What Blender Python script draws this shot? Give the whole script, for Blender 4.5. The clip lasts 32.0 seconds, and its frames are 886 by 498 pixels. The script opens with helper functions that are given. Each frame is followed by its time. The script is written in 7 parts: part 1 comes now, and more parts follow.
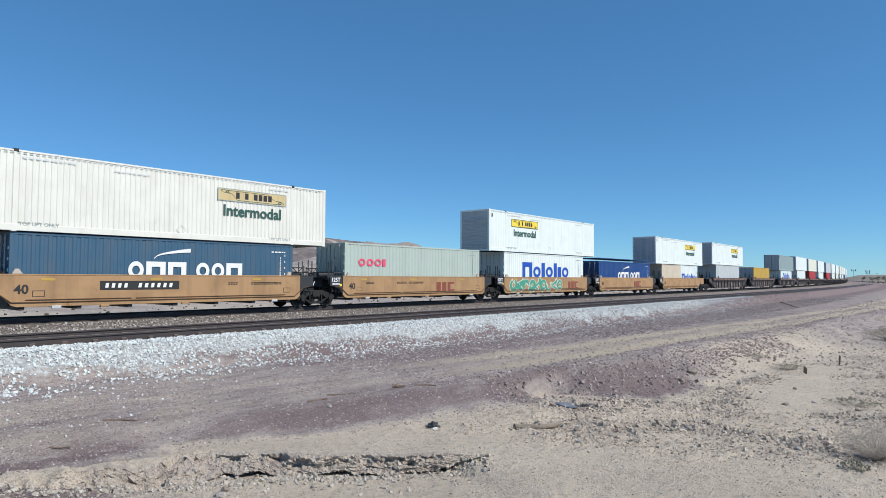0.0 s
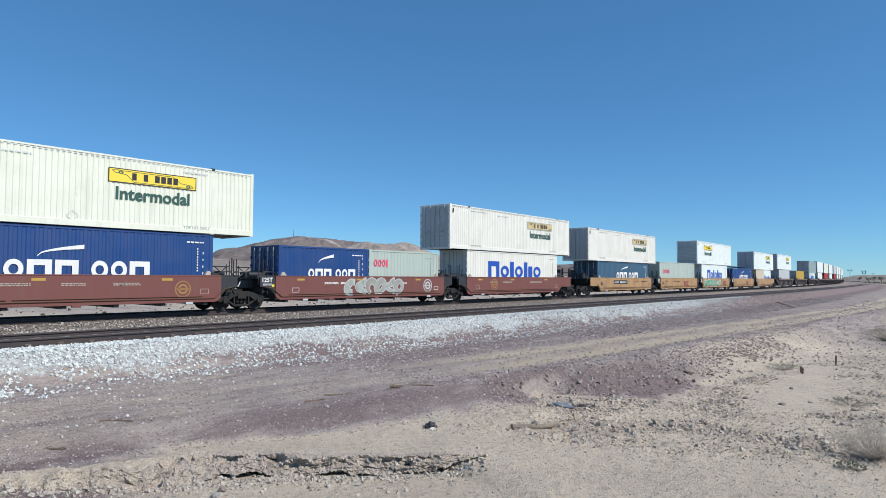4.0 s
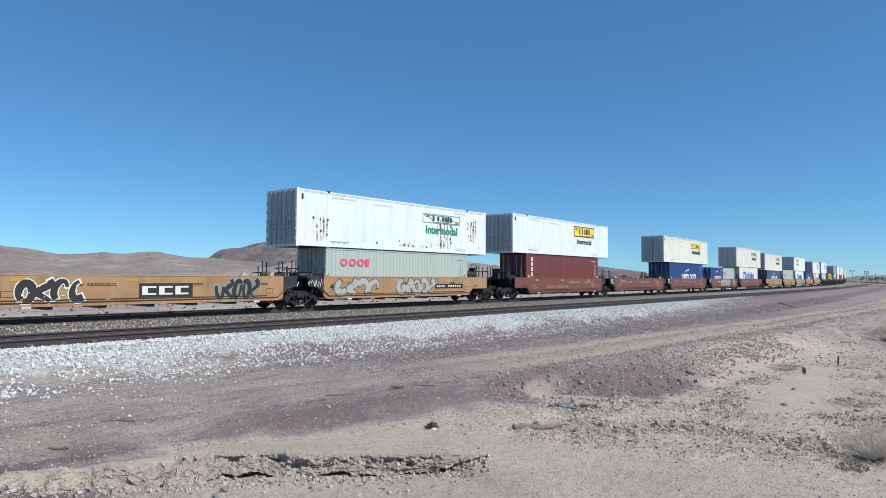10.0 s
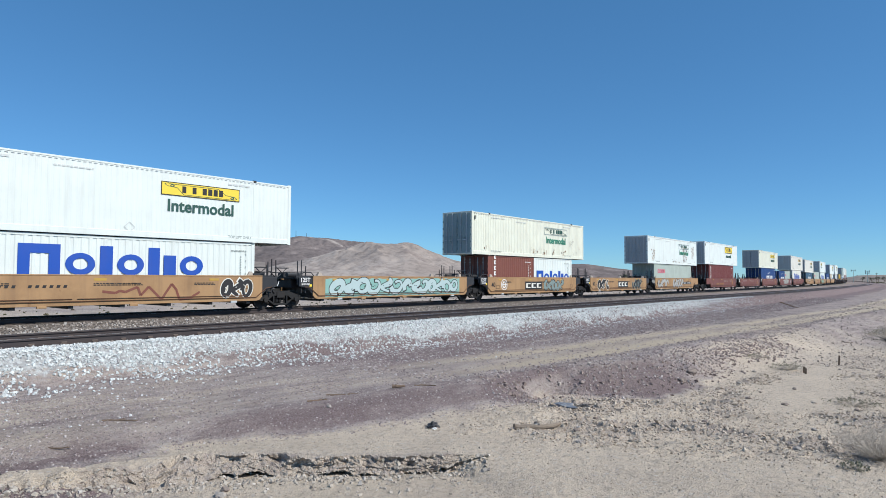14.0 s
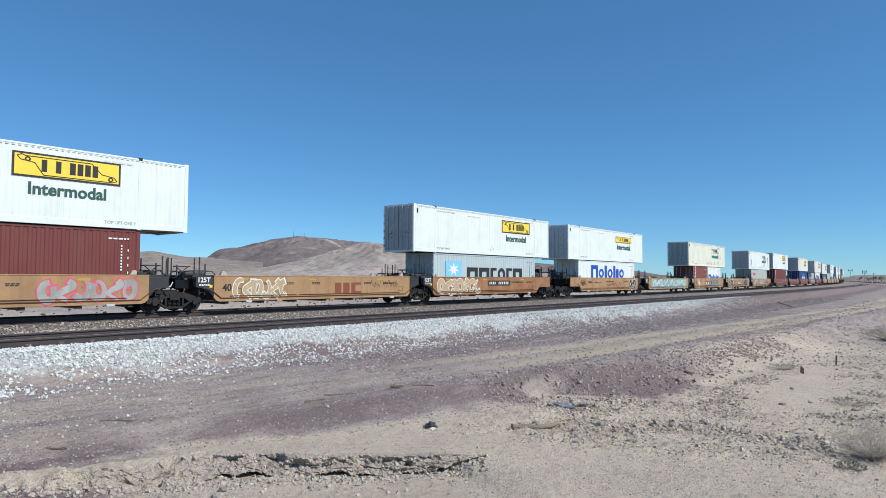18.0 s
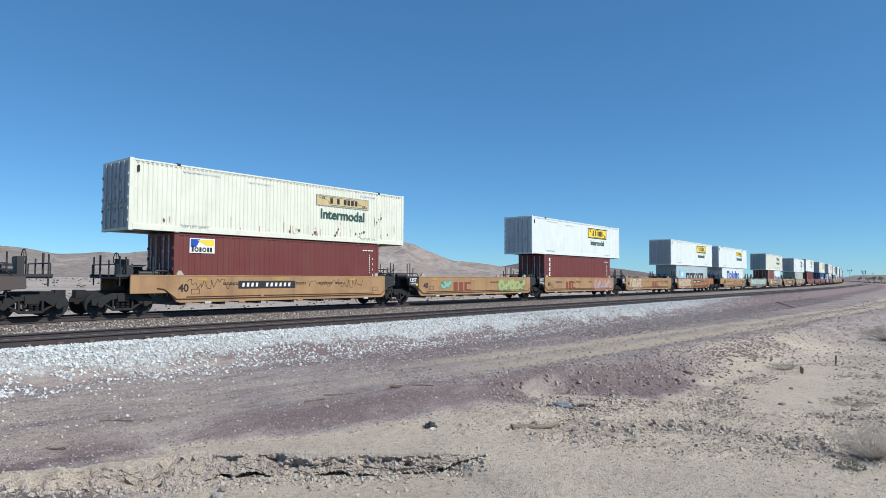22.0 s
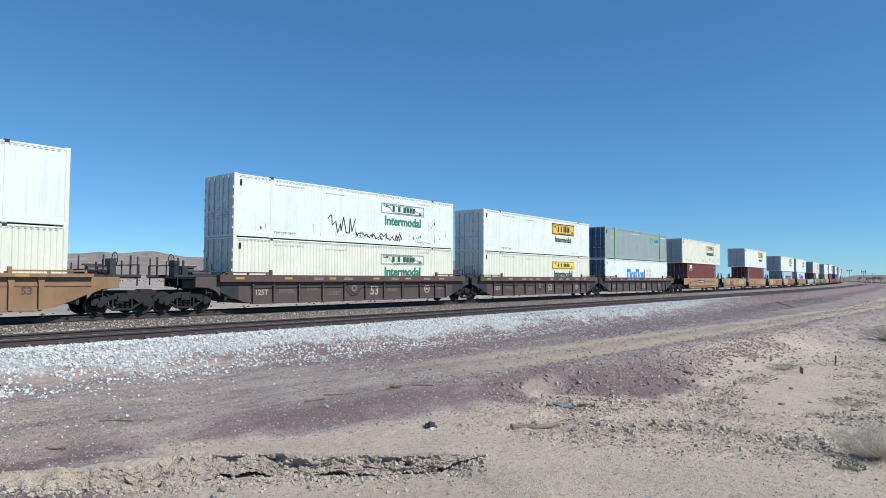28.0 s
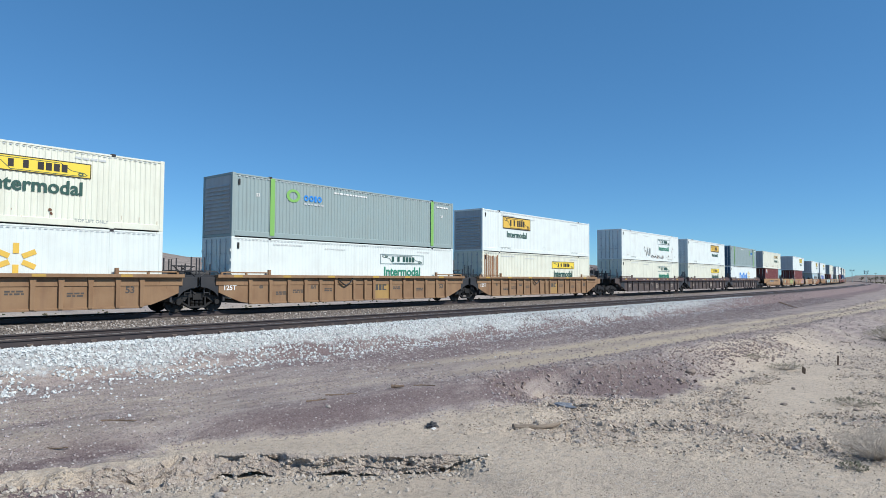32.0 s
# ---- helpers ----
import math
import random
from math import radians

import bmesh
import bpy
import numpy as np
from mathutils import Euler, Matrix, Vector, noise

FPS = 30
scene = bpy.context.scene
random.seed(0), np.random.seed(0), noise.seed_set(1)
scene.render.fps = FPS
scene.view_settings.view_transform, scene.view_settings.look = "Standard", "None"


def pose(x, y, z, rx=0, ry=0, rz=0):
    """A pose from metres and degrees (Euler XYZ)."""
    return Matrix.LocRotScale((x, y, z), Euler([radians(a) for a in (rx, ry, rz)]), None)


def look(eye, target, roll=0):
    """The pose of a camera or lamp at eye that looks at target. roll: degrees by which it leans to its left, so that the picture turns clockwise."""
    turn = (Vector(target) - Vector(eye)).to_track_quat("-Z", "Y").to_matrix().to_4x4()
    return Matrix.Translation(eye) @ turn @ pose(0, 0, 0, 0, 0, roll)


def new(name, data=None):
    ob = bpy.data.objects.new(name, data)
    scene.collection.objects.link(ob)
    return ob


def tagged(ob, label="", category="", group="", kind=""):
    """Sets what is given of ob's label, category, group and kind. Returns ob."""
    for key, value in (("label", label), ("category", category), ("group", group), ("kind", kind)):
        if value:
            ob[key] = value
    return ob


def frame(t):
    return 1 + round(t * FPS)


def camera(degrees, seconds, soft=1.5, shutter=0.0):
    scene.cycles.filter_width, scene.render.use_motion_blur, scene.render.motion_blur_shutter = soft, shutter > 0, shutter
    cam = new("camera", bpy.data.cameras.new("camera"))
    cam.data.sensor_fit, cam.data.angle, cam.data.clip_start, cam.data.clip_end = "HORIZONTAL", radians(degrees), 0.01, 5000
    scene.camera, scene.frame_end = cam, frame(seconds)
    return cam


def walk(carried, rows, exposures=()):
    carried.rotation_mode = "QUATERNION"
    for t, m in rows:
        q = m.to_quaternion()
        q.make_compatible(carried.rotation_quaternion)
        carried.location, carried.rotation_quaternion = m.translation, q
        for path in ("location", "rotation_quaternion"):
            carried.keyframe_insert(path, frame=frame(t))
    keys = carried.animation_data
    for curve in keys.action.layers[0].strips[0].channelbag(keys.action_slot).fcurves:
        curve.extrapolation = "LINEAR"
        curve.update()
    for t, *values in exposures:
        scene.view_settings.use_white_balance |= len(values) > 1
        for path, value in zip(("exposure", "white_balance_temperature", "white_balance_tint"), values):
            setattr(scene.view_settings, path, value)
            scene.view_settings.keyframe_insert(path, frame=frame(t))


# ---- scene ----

# ---------- camera ----------
EYE = Vector((0.0, -27.572, 1.488))
YAW, PITCH, ROLL, FOCAL = 41.238, 2.570, 0.247, 1124.25
cam = camera(69.78, 32.0, soft=0.6)


def view(dx, dy):
    a, b = radians(YAW) + dx / FOCAL, radians(PITCH) + dy / FOCAL
    way = Vector((math.cos(b) * math.cos(a), math.cos(b) * math.sin(a), math.sin(b)))
    return look(EYE, EYE + way * 10, ROLL)


walk(cam, [(t, view(dx, dy)) for t, dx, dy in (
    (0, 3.7, -0.1), (0.5, 1.9, 0.2), (1, 0.3, 0.2), (1.5, 0, 0.2), (2, -1.5, -1.4), (2.5, -1.5, -1.4), (3, -1.5, 0.2), (3.5, -1.5, 0.2), (5.5, 1.6, 0.2), (6, -1.8, 1.4), (6.5, -0.3, 1.7), (7, -1.5, 1.7), (7.5, -1.2, 1.7), (8, 0, 0.2), (8.5, 3.4, 0.2), (9, 3.4, 0.2), (9.5, 1.9, 0.2), (10, 1.9, 0.8), (10.5, 0.3, 1.7), (11, 0.3, 0.5), (11.5, -1.5, 0.2), (12, -1.5, 1.4), (12.5, 0, 0.2), (13, 3.1, 0.2), (13.5, 4.3, 0.2), (14, 3.1, 0.2), (14.5, 0, 0.2), (16.5, 1.6, -0.4), (17, 1.9, -0.1), (17.5, 0.3, 0.2), (18, -0.6, 0.2), (18.5, -1.5, 0.2), (19, -1.5, -1.4), (19.5, -1.5, 0.2), (20, 1.6, 0.2), (20.5, 3.4, 0.2), (21, 1.9, 0.2), (21.5, 0.3, -0.1), (22, -1.2, 0.2), (22.5, -1.5, -1.1), (23, -1.8, -1.4), (23.5, -3, -1.4), (24, -0.9, -1.4), (24.5, -2.1, 0.2), (25, -2.1, 0.2), (25.5, 0.3, 0.2), (27.5, -1.5, 0.2), (28, -1.5, 0.2), (28.5, -1.5, -1.4), (29, -1.5, -1.4), (29.5, -1.5, -1.4), (30, -1.5, -1.4), (30.5, -1.5, -1.4), (31, -2.1, -0.4), (31.5, 1.6, 0.2), (32, 1.6, 0.2))], exposures=((0, 0.13, 6400, 9), (32, 0.13, 6400, 9)))

# ---------- world, sun, exposure ----------
SUN_EL, SUN_AZ = radians(44), radians(-76)      # azimuth counted from +x towards +y
world = bpy.data.worlds.new("desert_sky")
scene.world = world
world.use_nodes = True
wt = world.node_tree
sky = wt.nodes.new("ShaderNodeTexSky")
sky.sky_type = "NISHITA"
sky.sun_disc = False
sky.sun_elevation = SUN_EL
sky.sun_rotation = math.pi / 2 - SUN_AZ
sky.altitude = 2500
sky.air_density, sky.dust_density, sky.ozone_density = 1.0, 0.25, 3.0
wt.nodes["Background"].inputs["Strength"].default_value = 0.11
tint = wt.nodes.new("ShaderNodeMix")
tint.data_type, tint.blend_type = "RGBA", "MULTIPLY"
tint.inputs[0].default_value, tint.inputs[7].default_value = 1.0, (0.61, 0.92, 1.075, 1)
wt.links.new(sky.outputs[0], tint.inputs[6])
haze = wt.nodes.new("ShaderNodeMix")
haze.data_type = "RGBA"
haze.inputs[0].default_value, haze.inputs[7].default_value = 0.30, (0.62, 2.35, 4.95, 1)
wt.links.new(tint.outputs[2], haze.inputs[6])
wt.links.new(haze.outputs[2], wt.nodes["Background"].inputs["Color"])
sun = new("sun", bpy.data.lights.new("sun", "SUN"))
sun.data.energy, sun.data.angle, sun.data.color = 4.4, radians(0.55), (1.0, 0.95, 0.87)
to_sun = Vector((math.cos(SUN_EL) * math.cos(SUN_AZ), math.cos(SUN_EL) * math.sin(SUN_AZ), math.sin(SUN_EL)))
sun.matrix_world = look(to_sun * 50, (0, 0, 0))

# ---------- materials ----------
MATS = {}


def node(nt, kind, **ins):
    n = nt.nodes.new(kind)
    for k, v in ins.items():
        n.inputs[k.replace("_", " ")].default_value = v
    return n


def mixc(nt, fac, a, b, blend="MIX"):
    n = nt.nodes.new("ShaderNodeMix")
    n.data_type, n.blend_type = "RGBA", blend
    for sock, v in ((n.inputs[0], fac), (n.inputs[6], a), (n.inputs[7], b)):
        if hasattr(v, "links"):
            nt.links.new(v, sock)
        else:
            sock.default_value = v if isinstance(v, float) else (*v[:3], 1)
    return n.outputs[2]


def ramp(nt, src, lo, hi, a=0.0, b=1.0):
    n = nt.nodes.new("ShaderNodeMapRange")
    n.inputs[1].default_value, n.inputs[2].default_value, n.inputs[3].default_value, n.inputs[4].default_value = lo, hi, a, b
    nt.links.new(src, n.inputs[0])
    return n.outputs[0]


def noise_of(nt, vec, scale, detail=4.0, rough=0.55, stretch=(1, 1, 1)):
    m = nt.nodes.new("ShaderNodeMapping")
    m.inputs["Scale"].default_value = stretch
    nt.links.new(vec, m.inputs["Vector"])
    n = node(nt, "ShaderNodeTexNoise", Scale=scale, Detail=detail, Roughness=rough)
    nt.links.new(m.outputs[0], n.inputs["Vector"])
    return n.outputs["Fac"]


def paint(name, rgb, rough=0.5, metal=0.0, dirt=0.25, streak=0.2, rust=0.0, bump=0.05, grime=(0.16, 0.12, 0.09), scale=1.0):
    """Weathered painted or bare surface: blotches, rain streaks, rust spots and fine relief."""
    if name in MATS:
        return MATS[name]
    m = bpy.data.materials.new(name)
    m.use_nodes = True
    nt = m.node_tree
    b = nt.nodes["Principled BSDF"]
    tc = nt.nodes.new("ShaderNodeTexCoord").outputs["Object"]
    oi = nt.nodes.new("ShaderNodeObjectInfo").outputs["Random"]
    shift = nt.nodes.new("ShaderNodeVectorMath")
    shift.operation = "ADD"
    comb = nt.nodes.new("ShaderNodeCombineXYZ")
    nt.links.new(ramp(nt, oi, 0, 1, 0, 37), comb.inputs[0])
    nt.links.new(tc, shift.inputs[0])
    nt.links.new(comb.outputs[0], shift.inputs[1])
    v = shift.outputs[0]
    blotch = ramp(nt, noise_of(nt, v, 0.9 * scale, 6.0), 0.42, 0.64 if dirt > 0.6 else 0.75)
    col = mixc(nt, mulf(nt, blotch, dirt), rgb, [0.55 * c + 0.45 * g for c, g in zip(rgb, grime)])
    if streak:
        st = ramp(nt, noise_of(nt, v, 3.2 * scale, 5.0, 0.6, (1, 1, 0.06)), 0.5, 0.8)
        col = mixc(nt, mulf(nt, st, streak), col, grime)
    if rust:
        rs = ramp(nt, noise_of(nt, v, 1.6 * scale, 8.0, 0.7, (1, 1, 0.35)), 0.66, 0.74)
        col = mixc(nt, mulf(nt, rs, rust), col, (0.14, 0.055, 0.022))
    fine = noise_of(nt, v, 28 * scale, 4.0)
    col = mixc(nt, mulf(nt, ramp(nt, fine, 0.35, 0.7), 0.12), col, [0.6 * c for c in rgb])
    nt.links.new(col, b.inputs["Base Color"])
    b.inputs["Roughness"].default_value, b.inputs["Metallic"].default_value = rough, metal
    nt.links.new(ramp(nt, blotch, 0, 1, rough, min(1, rough + 0.25)), b.inputs["Roughness"])
    if bump:
        bp = node(nt, "ShaderNodeBump", Strength=bump, Distance=0.01)
        nt.links.new(fine, bp.inputs["Height"])
        nt.links.new(bp.outputs[0], b.inputs["Normal"])
    MATS[name] = m
    return m


def mulf(nt, a, k):
    n = nt.nodes.new("ShaderNodeMath")
    n.operation = "MULTIPLY"
    nt.links.new(a, n.inputs[0])
    if hasattr(k, "links"):
        nt.links.new(k, n.inputs[1])
    else:
        n.inputs[1].default_value = k
    return n.outputs[0]


WHITE = paint("white_paint", (0.735, 0.795, 0.765), 0.45, dirt=0.28, streak=0.16, rust=0.2)
CREAM = paint("cream_paint", (0.75, 0.765, 0.645), 0.5, dirt=0.3, streak=0.22, rust=0.5)
BONE = paint("bone_paint", (0.74, 0.73, 0.66), 0.5, dirt=0.3, streak=0.2, rust=0.3)
PALE = paint("pale_green_grey_paint", (0.42, 0.49, 0.44), 0.5, dirt=0.25, streak=0.2, rust=0.25)
GREY = paint("grey_paint", (0.285, 0.365, 0.365), 0.5, dirt=0.2, streak=0.15, rust=0.1)
LIGHTGREY = paint("light_grey_paint", (0.50, 0.53, 0.54), 0.5, dirt=0.25, streak=0.15, rust=0.15)
BLUE = paint("navy_paint", (0.009, 0.052, 0.195), 0.45, dirt=0.12, streak=0.12, rust=0.15)
# faded blue of a box, and shade painted onto shadowed doors
SLATE = paint("faded_blue_and_end_shade", (0.035, 0.10, 0.17), 0.5, dirt=0.3, streak=0.25, rust=0.2)
OXIDE = paint("oxide_red_paint", (0.155, 0.034, 0.03), 0.5, dirt=0.25, streak=0.15, rust=0.1)
BROWN = paint("brown_paint", (0.20, 0.065, 0.045), 0.5, dirt=0.25, streak=0.15, rust=0.15)
MUSTARD = paint("mustard_paint", (0.50, 0.32, 0.05), 0.5, dirt=0.25, streak=0.2, rust=0.2)
TAN = paint("tan_paint", (0.60, 0.52, 0.40), 0.5, dirt=0.25, streak=0.2, rust=0.2)
RED = paint("red_paint", (0.42, 0.03, 0.03), 0.5, dirt=0.25, streak=0.2, rust=0.2)
ICEGREY = paint("pale_ice_grey_paint", (0.44, 0.535, 0.55), 0.5, dirt=0.25, streak=0.15, rust=0.15)
# grey for end faces out of the sun: their shade is in the paint
DARKEND = paint("shaded_end_grey", (0.43, 0.44, 0.44), 0.5, dirt=0.3, streak=0.25, rust=0.35)
ORANGE = paint("wagon_yellow_paint", (0.40, 0.24, 0.115), 0.65, dirt=0.85, streak=0.6, rust=0.65, grime=(0.19, 0.115, 0.07))
RUSTD = paint("rust_stain", (0.13, 0.06, 0.03), 0.9, dirt=0.5, streak=0.3)
RUSTYEL = paint("rusty_yellow_paint", (0.28, 0.172, 0.092), 0.7, dirt=0.8, streak=0.6, rust=0.95, grime=(0.16, 0.085, 0.055))
RUSTOR = paint("rusted_wagon_paint", (0.34, 0.165, 0.075), 0.7, dirt=1.0, streak=0.7, rust=0.9, grime=(0.13, 0.058, 0.036))
UMBERINK = paint("dull_brown_lettering", (0.16, 0.13, 0.115), 0.7, dirt=0.4, streak=0.3)
MUSTARDW = paint("newer_yellow_panel", (0.40, 0.25, 0.085), 0.65, dirt=0.5, streak=0.4, rust=0.4)
CHORDRED = paint("wagon_red_brown_paint", (0.095, 0.057, 0.053), 0.6, dirt=0.4, streak=0.3, rust=0.3)
SPRAYPALE = paint("pale_worn_spray", (0.36, 0.42, 0.385), 0.6, dirt=0.8, streak=0.5, rust=0.3, grime=(0.17, 0.06, 0.05))
SPRAYSLATE = paint("slate_spray", (0.21, 0.29, 0.285), 0.6, dirt=0.5, streak=0.3)
SPRAYMINT = paint("pale_mint_spray", (0.46, 0.57, 0.57), 0.5, dirt=0.25, streak=0.15, grime=(0.2, 0.45, 0.45))
GOLD = paint("dull_gold_lettering", (0.34, 0.18, 0.06), 0.6, dirt=0.4, streak=0.2)
RUSTRUN = paint("thin_rust_run", (0.40, 0.25, 0.15), 0.8, dirt=0.5, streak=0.4, grime=(0.25, 0.12, 0.06))
RUSTSPOT = paint("rust_spot", (0.15, 0.07, 0.04), 0.9, dirt=0.4, streak=0.2)
TANSIGN = paint("faded_tan_sign", (0.60, 0.47, 0.24), 0.6, dirt=0.4, streak=0.3)
SPRAYFAINT = paint("faint_cream_spray", (0.47, 0.37, 0.23), 0.6, dirt=0.6, streak=0.4, grime=(0.33, 0.2, 0.1))
FADED = paint("faded_lettering", (0.40, 0.35, 0.30), 0.7, dirt=0.4, streak=0.3)
MAROON = paint("wagon_red_paint", (0.17, 0.056, 0.048), 0.6, dirt=0.4, streak=0.25, rust=0.3)
UMBER = paint("wagon_brown_paint", (0.078, 0.060, 0.057), 0.6, dirt=0.4, streak=0.25, rust=0.3)
BLACK = paint("black_steel", (0.027, 0.028, 0.032), 0.5, dirt=0.4, streak=0.12, rust=0.12, grime=(0.09, 0.078, 0.07))
STEEL = paint("dark_running_gear", (0.021, 0.020, 0.020), 0.6, metal=0.3, dirt=0.45, streak=0.0, rust=0.2, grime=(0.09, 0.075, 0.065))
RAILM = paint("rusty_rail_steel", (0.05, 0.040, 0.041), 0.6, metal=0.2, dirt=0.4, streak=0.0, rust=0.4)
SHINE = paint("polished_rail_head", (0.42, 0.42, 0.42), 0.3, metal=0.9, dirt=0.3, streak=0.0, bump=0.02)
TIE = paint("concrete_tie", (0.17, 0.14, 0.125), 0.85, dirt=0.5, streak=0.0, bump=0.3, scale=3)
CLIPM = paint("rail_clip_steel", (0.12, 0.09, 0.075), 0.7, dirt=0.4, streak=0.0)
WOOD = paint("weathered_wood", (0.17, 0.12, 0.085), 0.85, dirt=0.5, streak=0.0, bump=0.4, scale=4)
FAINT = paint("faint_small_print", (0.60, 0.63, 0.62), 0.6, dirt=0.2, streak=0.1)
DULL = paint("dull_small_print", (0.34, 0.385, 0.37), 0.6, dirt=0.2, streak=0.1)
INK = paint("black_lettering", (0.02, 0.02, 0.022), 0.6, dirt=0.1, streak=0.05)
CHALK = paint("white_lettering", (0.78, 0.78, 0.76), 0.6, dirt=0.2, streak=0.1)
GREEN = paint("green_lettering", (0.02, 0.22, 0.14), 0.6, dirt=0.15, streak=0.1)
DKGREEN = paint("dark_green_lettering", (0.02, 0.085, 0.07), 0.6, dirt=0.15, streak=0.1)
LIME = paint("lime_stripe", (0.21, 0.46, 0.11), 0.5, dirt=0.1, streak=0.05)
YELLOW = paint("yellow_sign", (0.86, 0.64, 0.06), 0.5, dirt=0.15, streak=0.05)
AMBER = paint("amber_sign", (0.76, 0.49, 0.075), 0.5, dirt=0.3, streak=0.1)
REFLEX = paint("faded_yellow_reflector", (0.50, 0.31, 0.06), 0.5, dirt=0.6, streak=0.3)
SIGNBLUE = paint("blue_lettering", (0.008, 0.075, 0.42), 0.5, dirt=0.12, streak=0.08)
SKYBLUE = paint("bright_blue_lettering", (0.01, 0.24, 0.72), 0.5, dirt=0.1, streak=0.05)
PALEBLUE = paint("pale_blue_sign", (0.22, 0.55, 0.78), 0.5, dirt=0.1, streak=0.05)
PINK = paint("pink_red_lettering", (0.72, 0.08, 0.16), 0.5, dirt=0.12, streak=0.08)
RUSTRED = paint("rust_red_lettering", (0.23, 0.06, 0.035), 0.6, dirt=0.15, streak=0.1)
SPRAYINK = paint("dull_black_spray", (0.06, 0.06, 0.06), 0.7, dirt=0.3, streak=0.1, grime=(0.3, 0.2, 0.12))
SILVER = paint("silver_spray", (0.40, 0.40, 0.38), 0.45, dirt=0.2, streak=0.1)
TEAL = paint("teal_spray", (0.25, 0.46, 0.41), 0.5, dirt=0.15, streak=0.1)
SPRAYGREEN = paint("green_spray", (0.06, 0.30, 0.20), 0.5, dirt=0.15, streak=0.1)
SPRAYLIME = paint("yellow_green_spray", (0.37, 0.42, 0.16), 0.5, dirt=0.15, streak=0.1)
RUBBER = paint("black_plastic", (0.012, 0.014, 0.018), 0.35, dirt=0.3, streak=0.0, grime=(0.3, 0.25, 0.2))
GREYBAG = paint("grey_plastic_sheet", (0.16, 0.18, 0.21), 0.4, dirt=0.3, streak=0.0, grime=(0.3, 0.25, 0.2))

# ---------- mesh helpers ----------


class Shape:
    def __init__(self):
        self.v, self.f = [], []

    def add(self, v, f):
        n = len(self.v)
        self.v += [tuple(p) for p in v]
        self.f += [tuple(i + n for i in q) for q in f]
        return self

    def box(self, x0, x1, y0, y1, z0, z1):
        return self.add([(x, y, z) for x in (x0, x1) for y in (y0, y1) for z in (z0, z1)],
                        [(0, 1, 3, 2), (4, 6, 7, 5), (0, 4, 5, 1), (2, 3, 7, 6), (0, 2, 6, 4), (1, 5, 7, 3)])

    def prism(self, poly, y0, y1):
        """poly: (x, z) points; extruded along y."""
        n = len(poly)
        v = [(x, y0, z) for x, z in poly] + [(x, y1, z) for x, z in poly]
        f = [tuple(range(n)), tuple(range(2 * n - 1, n - 1, -1))]
        f += [(i, i + n, (i + 1) % n + n, (i + 1) % n) for i in range(n)]
        return self.add(v, f)

    def rod(self, a, b, r, n=8, r2=None):
        a, b = Vector(a), Vector(b)
        d = (b - a).normalized()
        u = d.orthogonal().normalized()
        w = d.cross(u)
        r2 = r if r2 is None else r2
        ang = [2 * math.pi * i / n for i in range(n)]
        v = [a + (u * math.cos(q) + w * math.sin(q)) * r for q in ang] + [b + (u * math.cos(q) + w * math.sin(q)) * r2 for q in ang]
        f = [(i, (i + 1) % n, (i + 1) % n + n, i + n) for i in range(n)] + [tuple(range(n - 1, -1, -1)), tuple(range(n, 2 * n))]
        return self.add(v, f)

    def tube(self, pts, r, n=6):
        for a, b in zip(pts[:-1], pts[1:]):
            self.rod(a, b, r, n)
        return self

    def flat(self, poly, y, t=0.003):
        """A thin raised plate facing -y, from (x, z) points."""
        return self.prism(poly, y - t, y)

    def mesh(self, name, bevel=0.0):
        me = bpy.data.meshes.new(name)
        me.from_pydata(self.v, [], self.f)
        bm = bmesh.new()
        bm.from_mesh(me)
        bmesh.ops.recalc_face_normals(bm, faces=bm.faces)
        if bevel:
            bmesh.ops.bevel(bm, geom=[e for e in bm.edges], offset=bevel, segments=1, affect="EDGES", clamp_overlap=True)
        bm.to_mesh(me)
        bm.free()
        return me


CACHE = {}


def cached(key, build, bevel=0.0):
    if key not in CACHE:
        s = build()
        CACHE[key] = s.mesh(str(key[0]), bevel) if isinstance(s, Shape) else s
    return CACHE[key]


def part(name, me, material, parent, label="", at=None):
    if isinstance(me, Shape):
        me = me.mesh(name)
    if not me.materials:
        me.materials.append(material)
    elif me.materials[0] != material:
        key = ("tinted", me.name, material.name)
        if key not in CACHE:
            CACHE[key] = me.copy()
            CACHE[key].materials[0] = material
        me = CACHE[key]
    ob = new(name, me)
    ob.parent = parent
    if at is not None:
        ob.matrix_basis = at
    if label:
        ob["label"] = label
    return ob


def thing(name, label, category, group="", kind=""):
    ob = new(name)
    ob.empty_display_size = 0.5
    return tagged(ob, label, category, group, kind)


def words(text, height, slant=0.0):
    """Flat lettering facing -y, centred, as a mesh."""
    key = ("words", text, round(height, 3), slant)
    if key not in CACHE:
        cu = bpy.data.curves.new("lettering", "FONT")
        cu.body, cu.size, cu.align_x, cu.align_y = text, height * 1.35, "CENTER", "CENTER"
        cu.extrude, cu.resolution_u, cu.shear, cu.offset = 0.0015, 3, slant, height * 0.035
        ob = bpy.data.objects.new("lettering", cu)
        scene.collection.objects.link(ob)
        me = bpy.data.meshes.new_from_object(ob.evaluated_get(bpy.context.evaluated_depsgraph_get()))
        bpy.data.objects.remove(ob)
        me.transform(Matrix.Rotation(radians(90), 4, "X"))
        me.name = "lettering"
        CACHE[key] = me
    return CACHE[key]


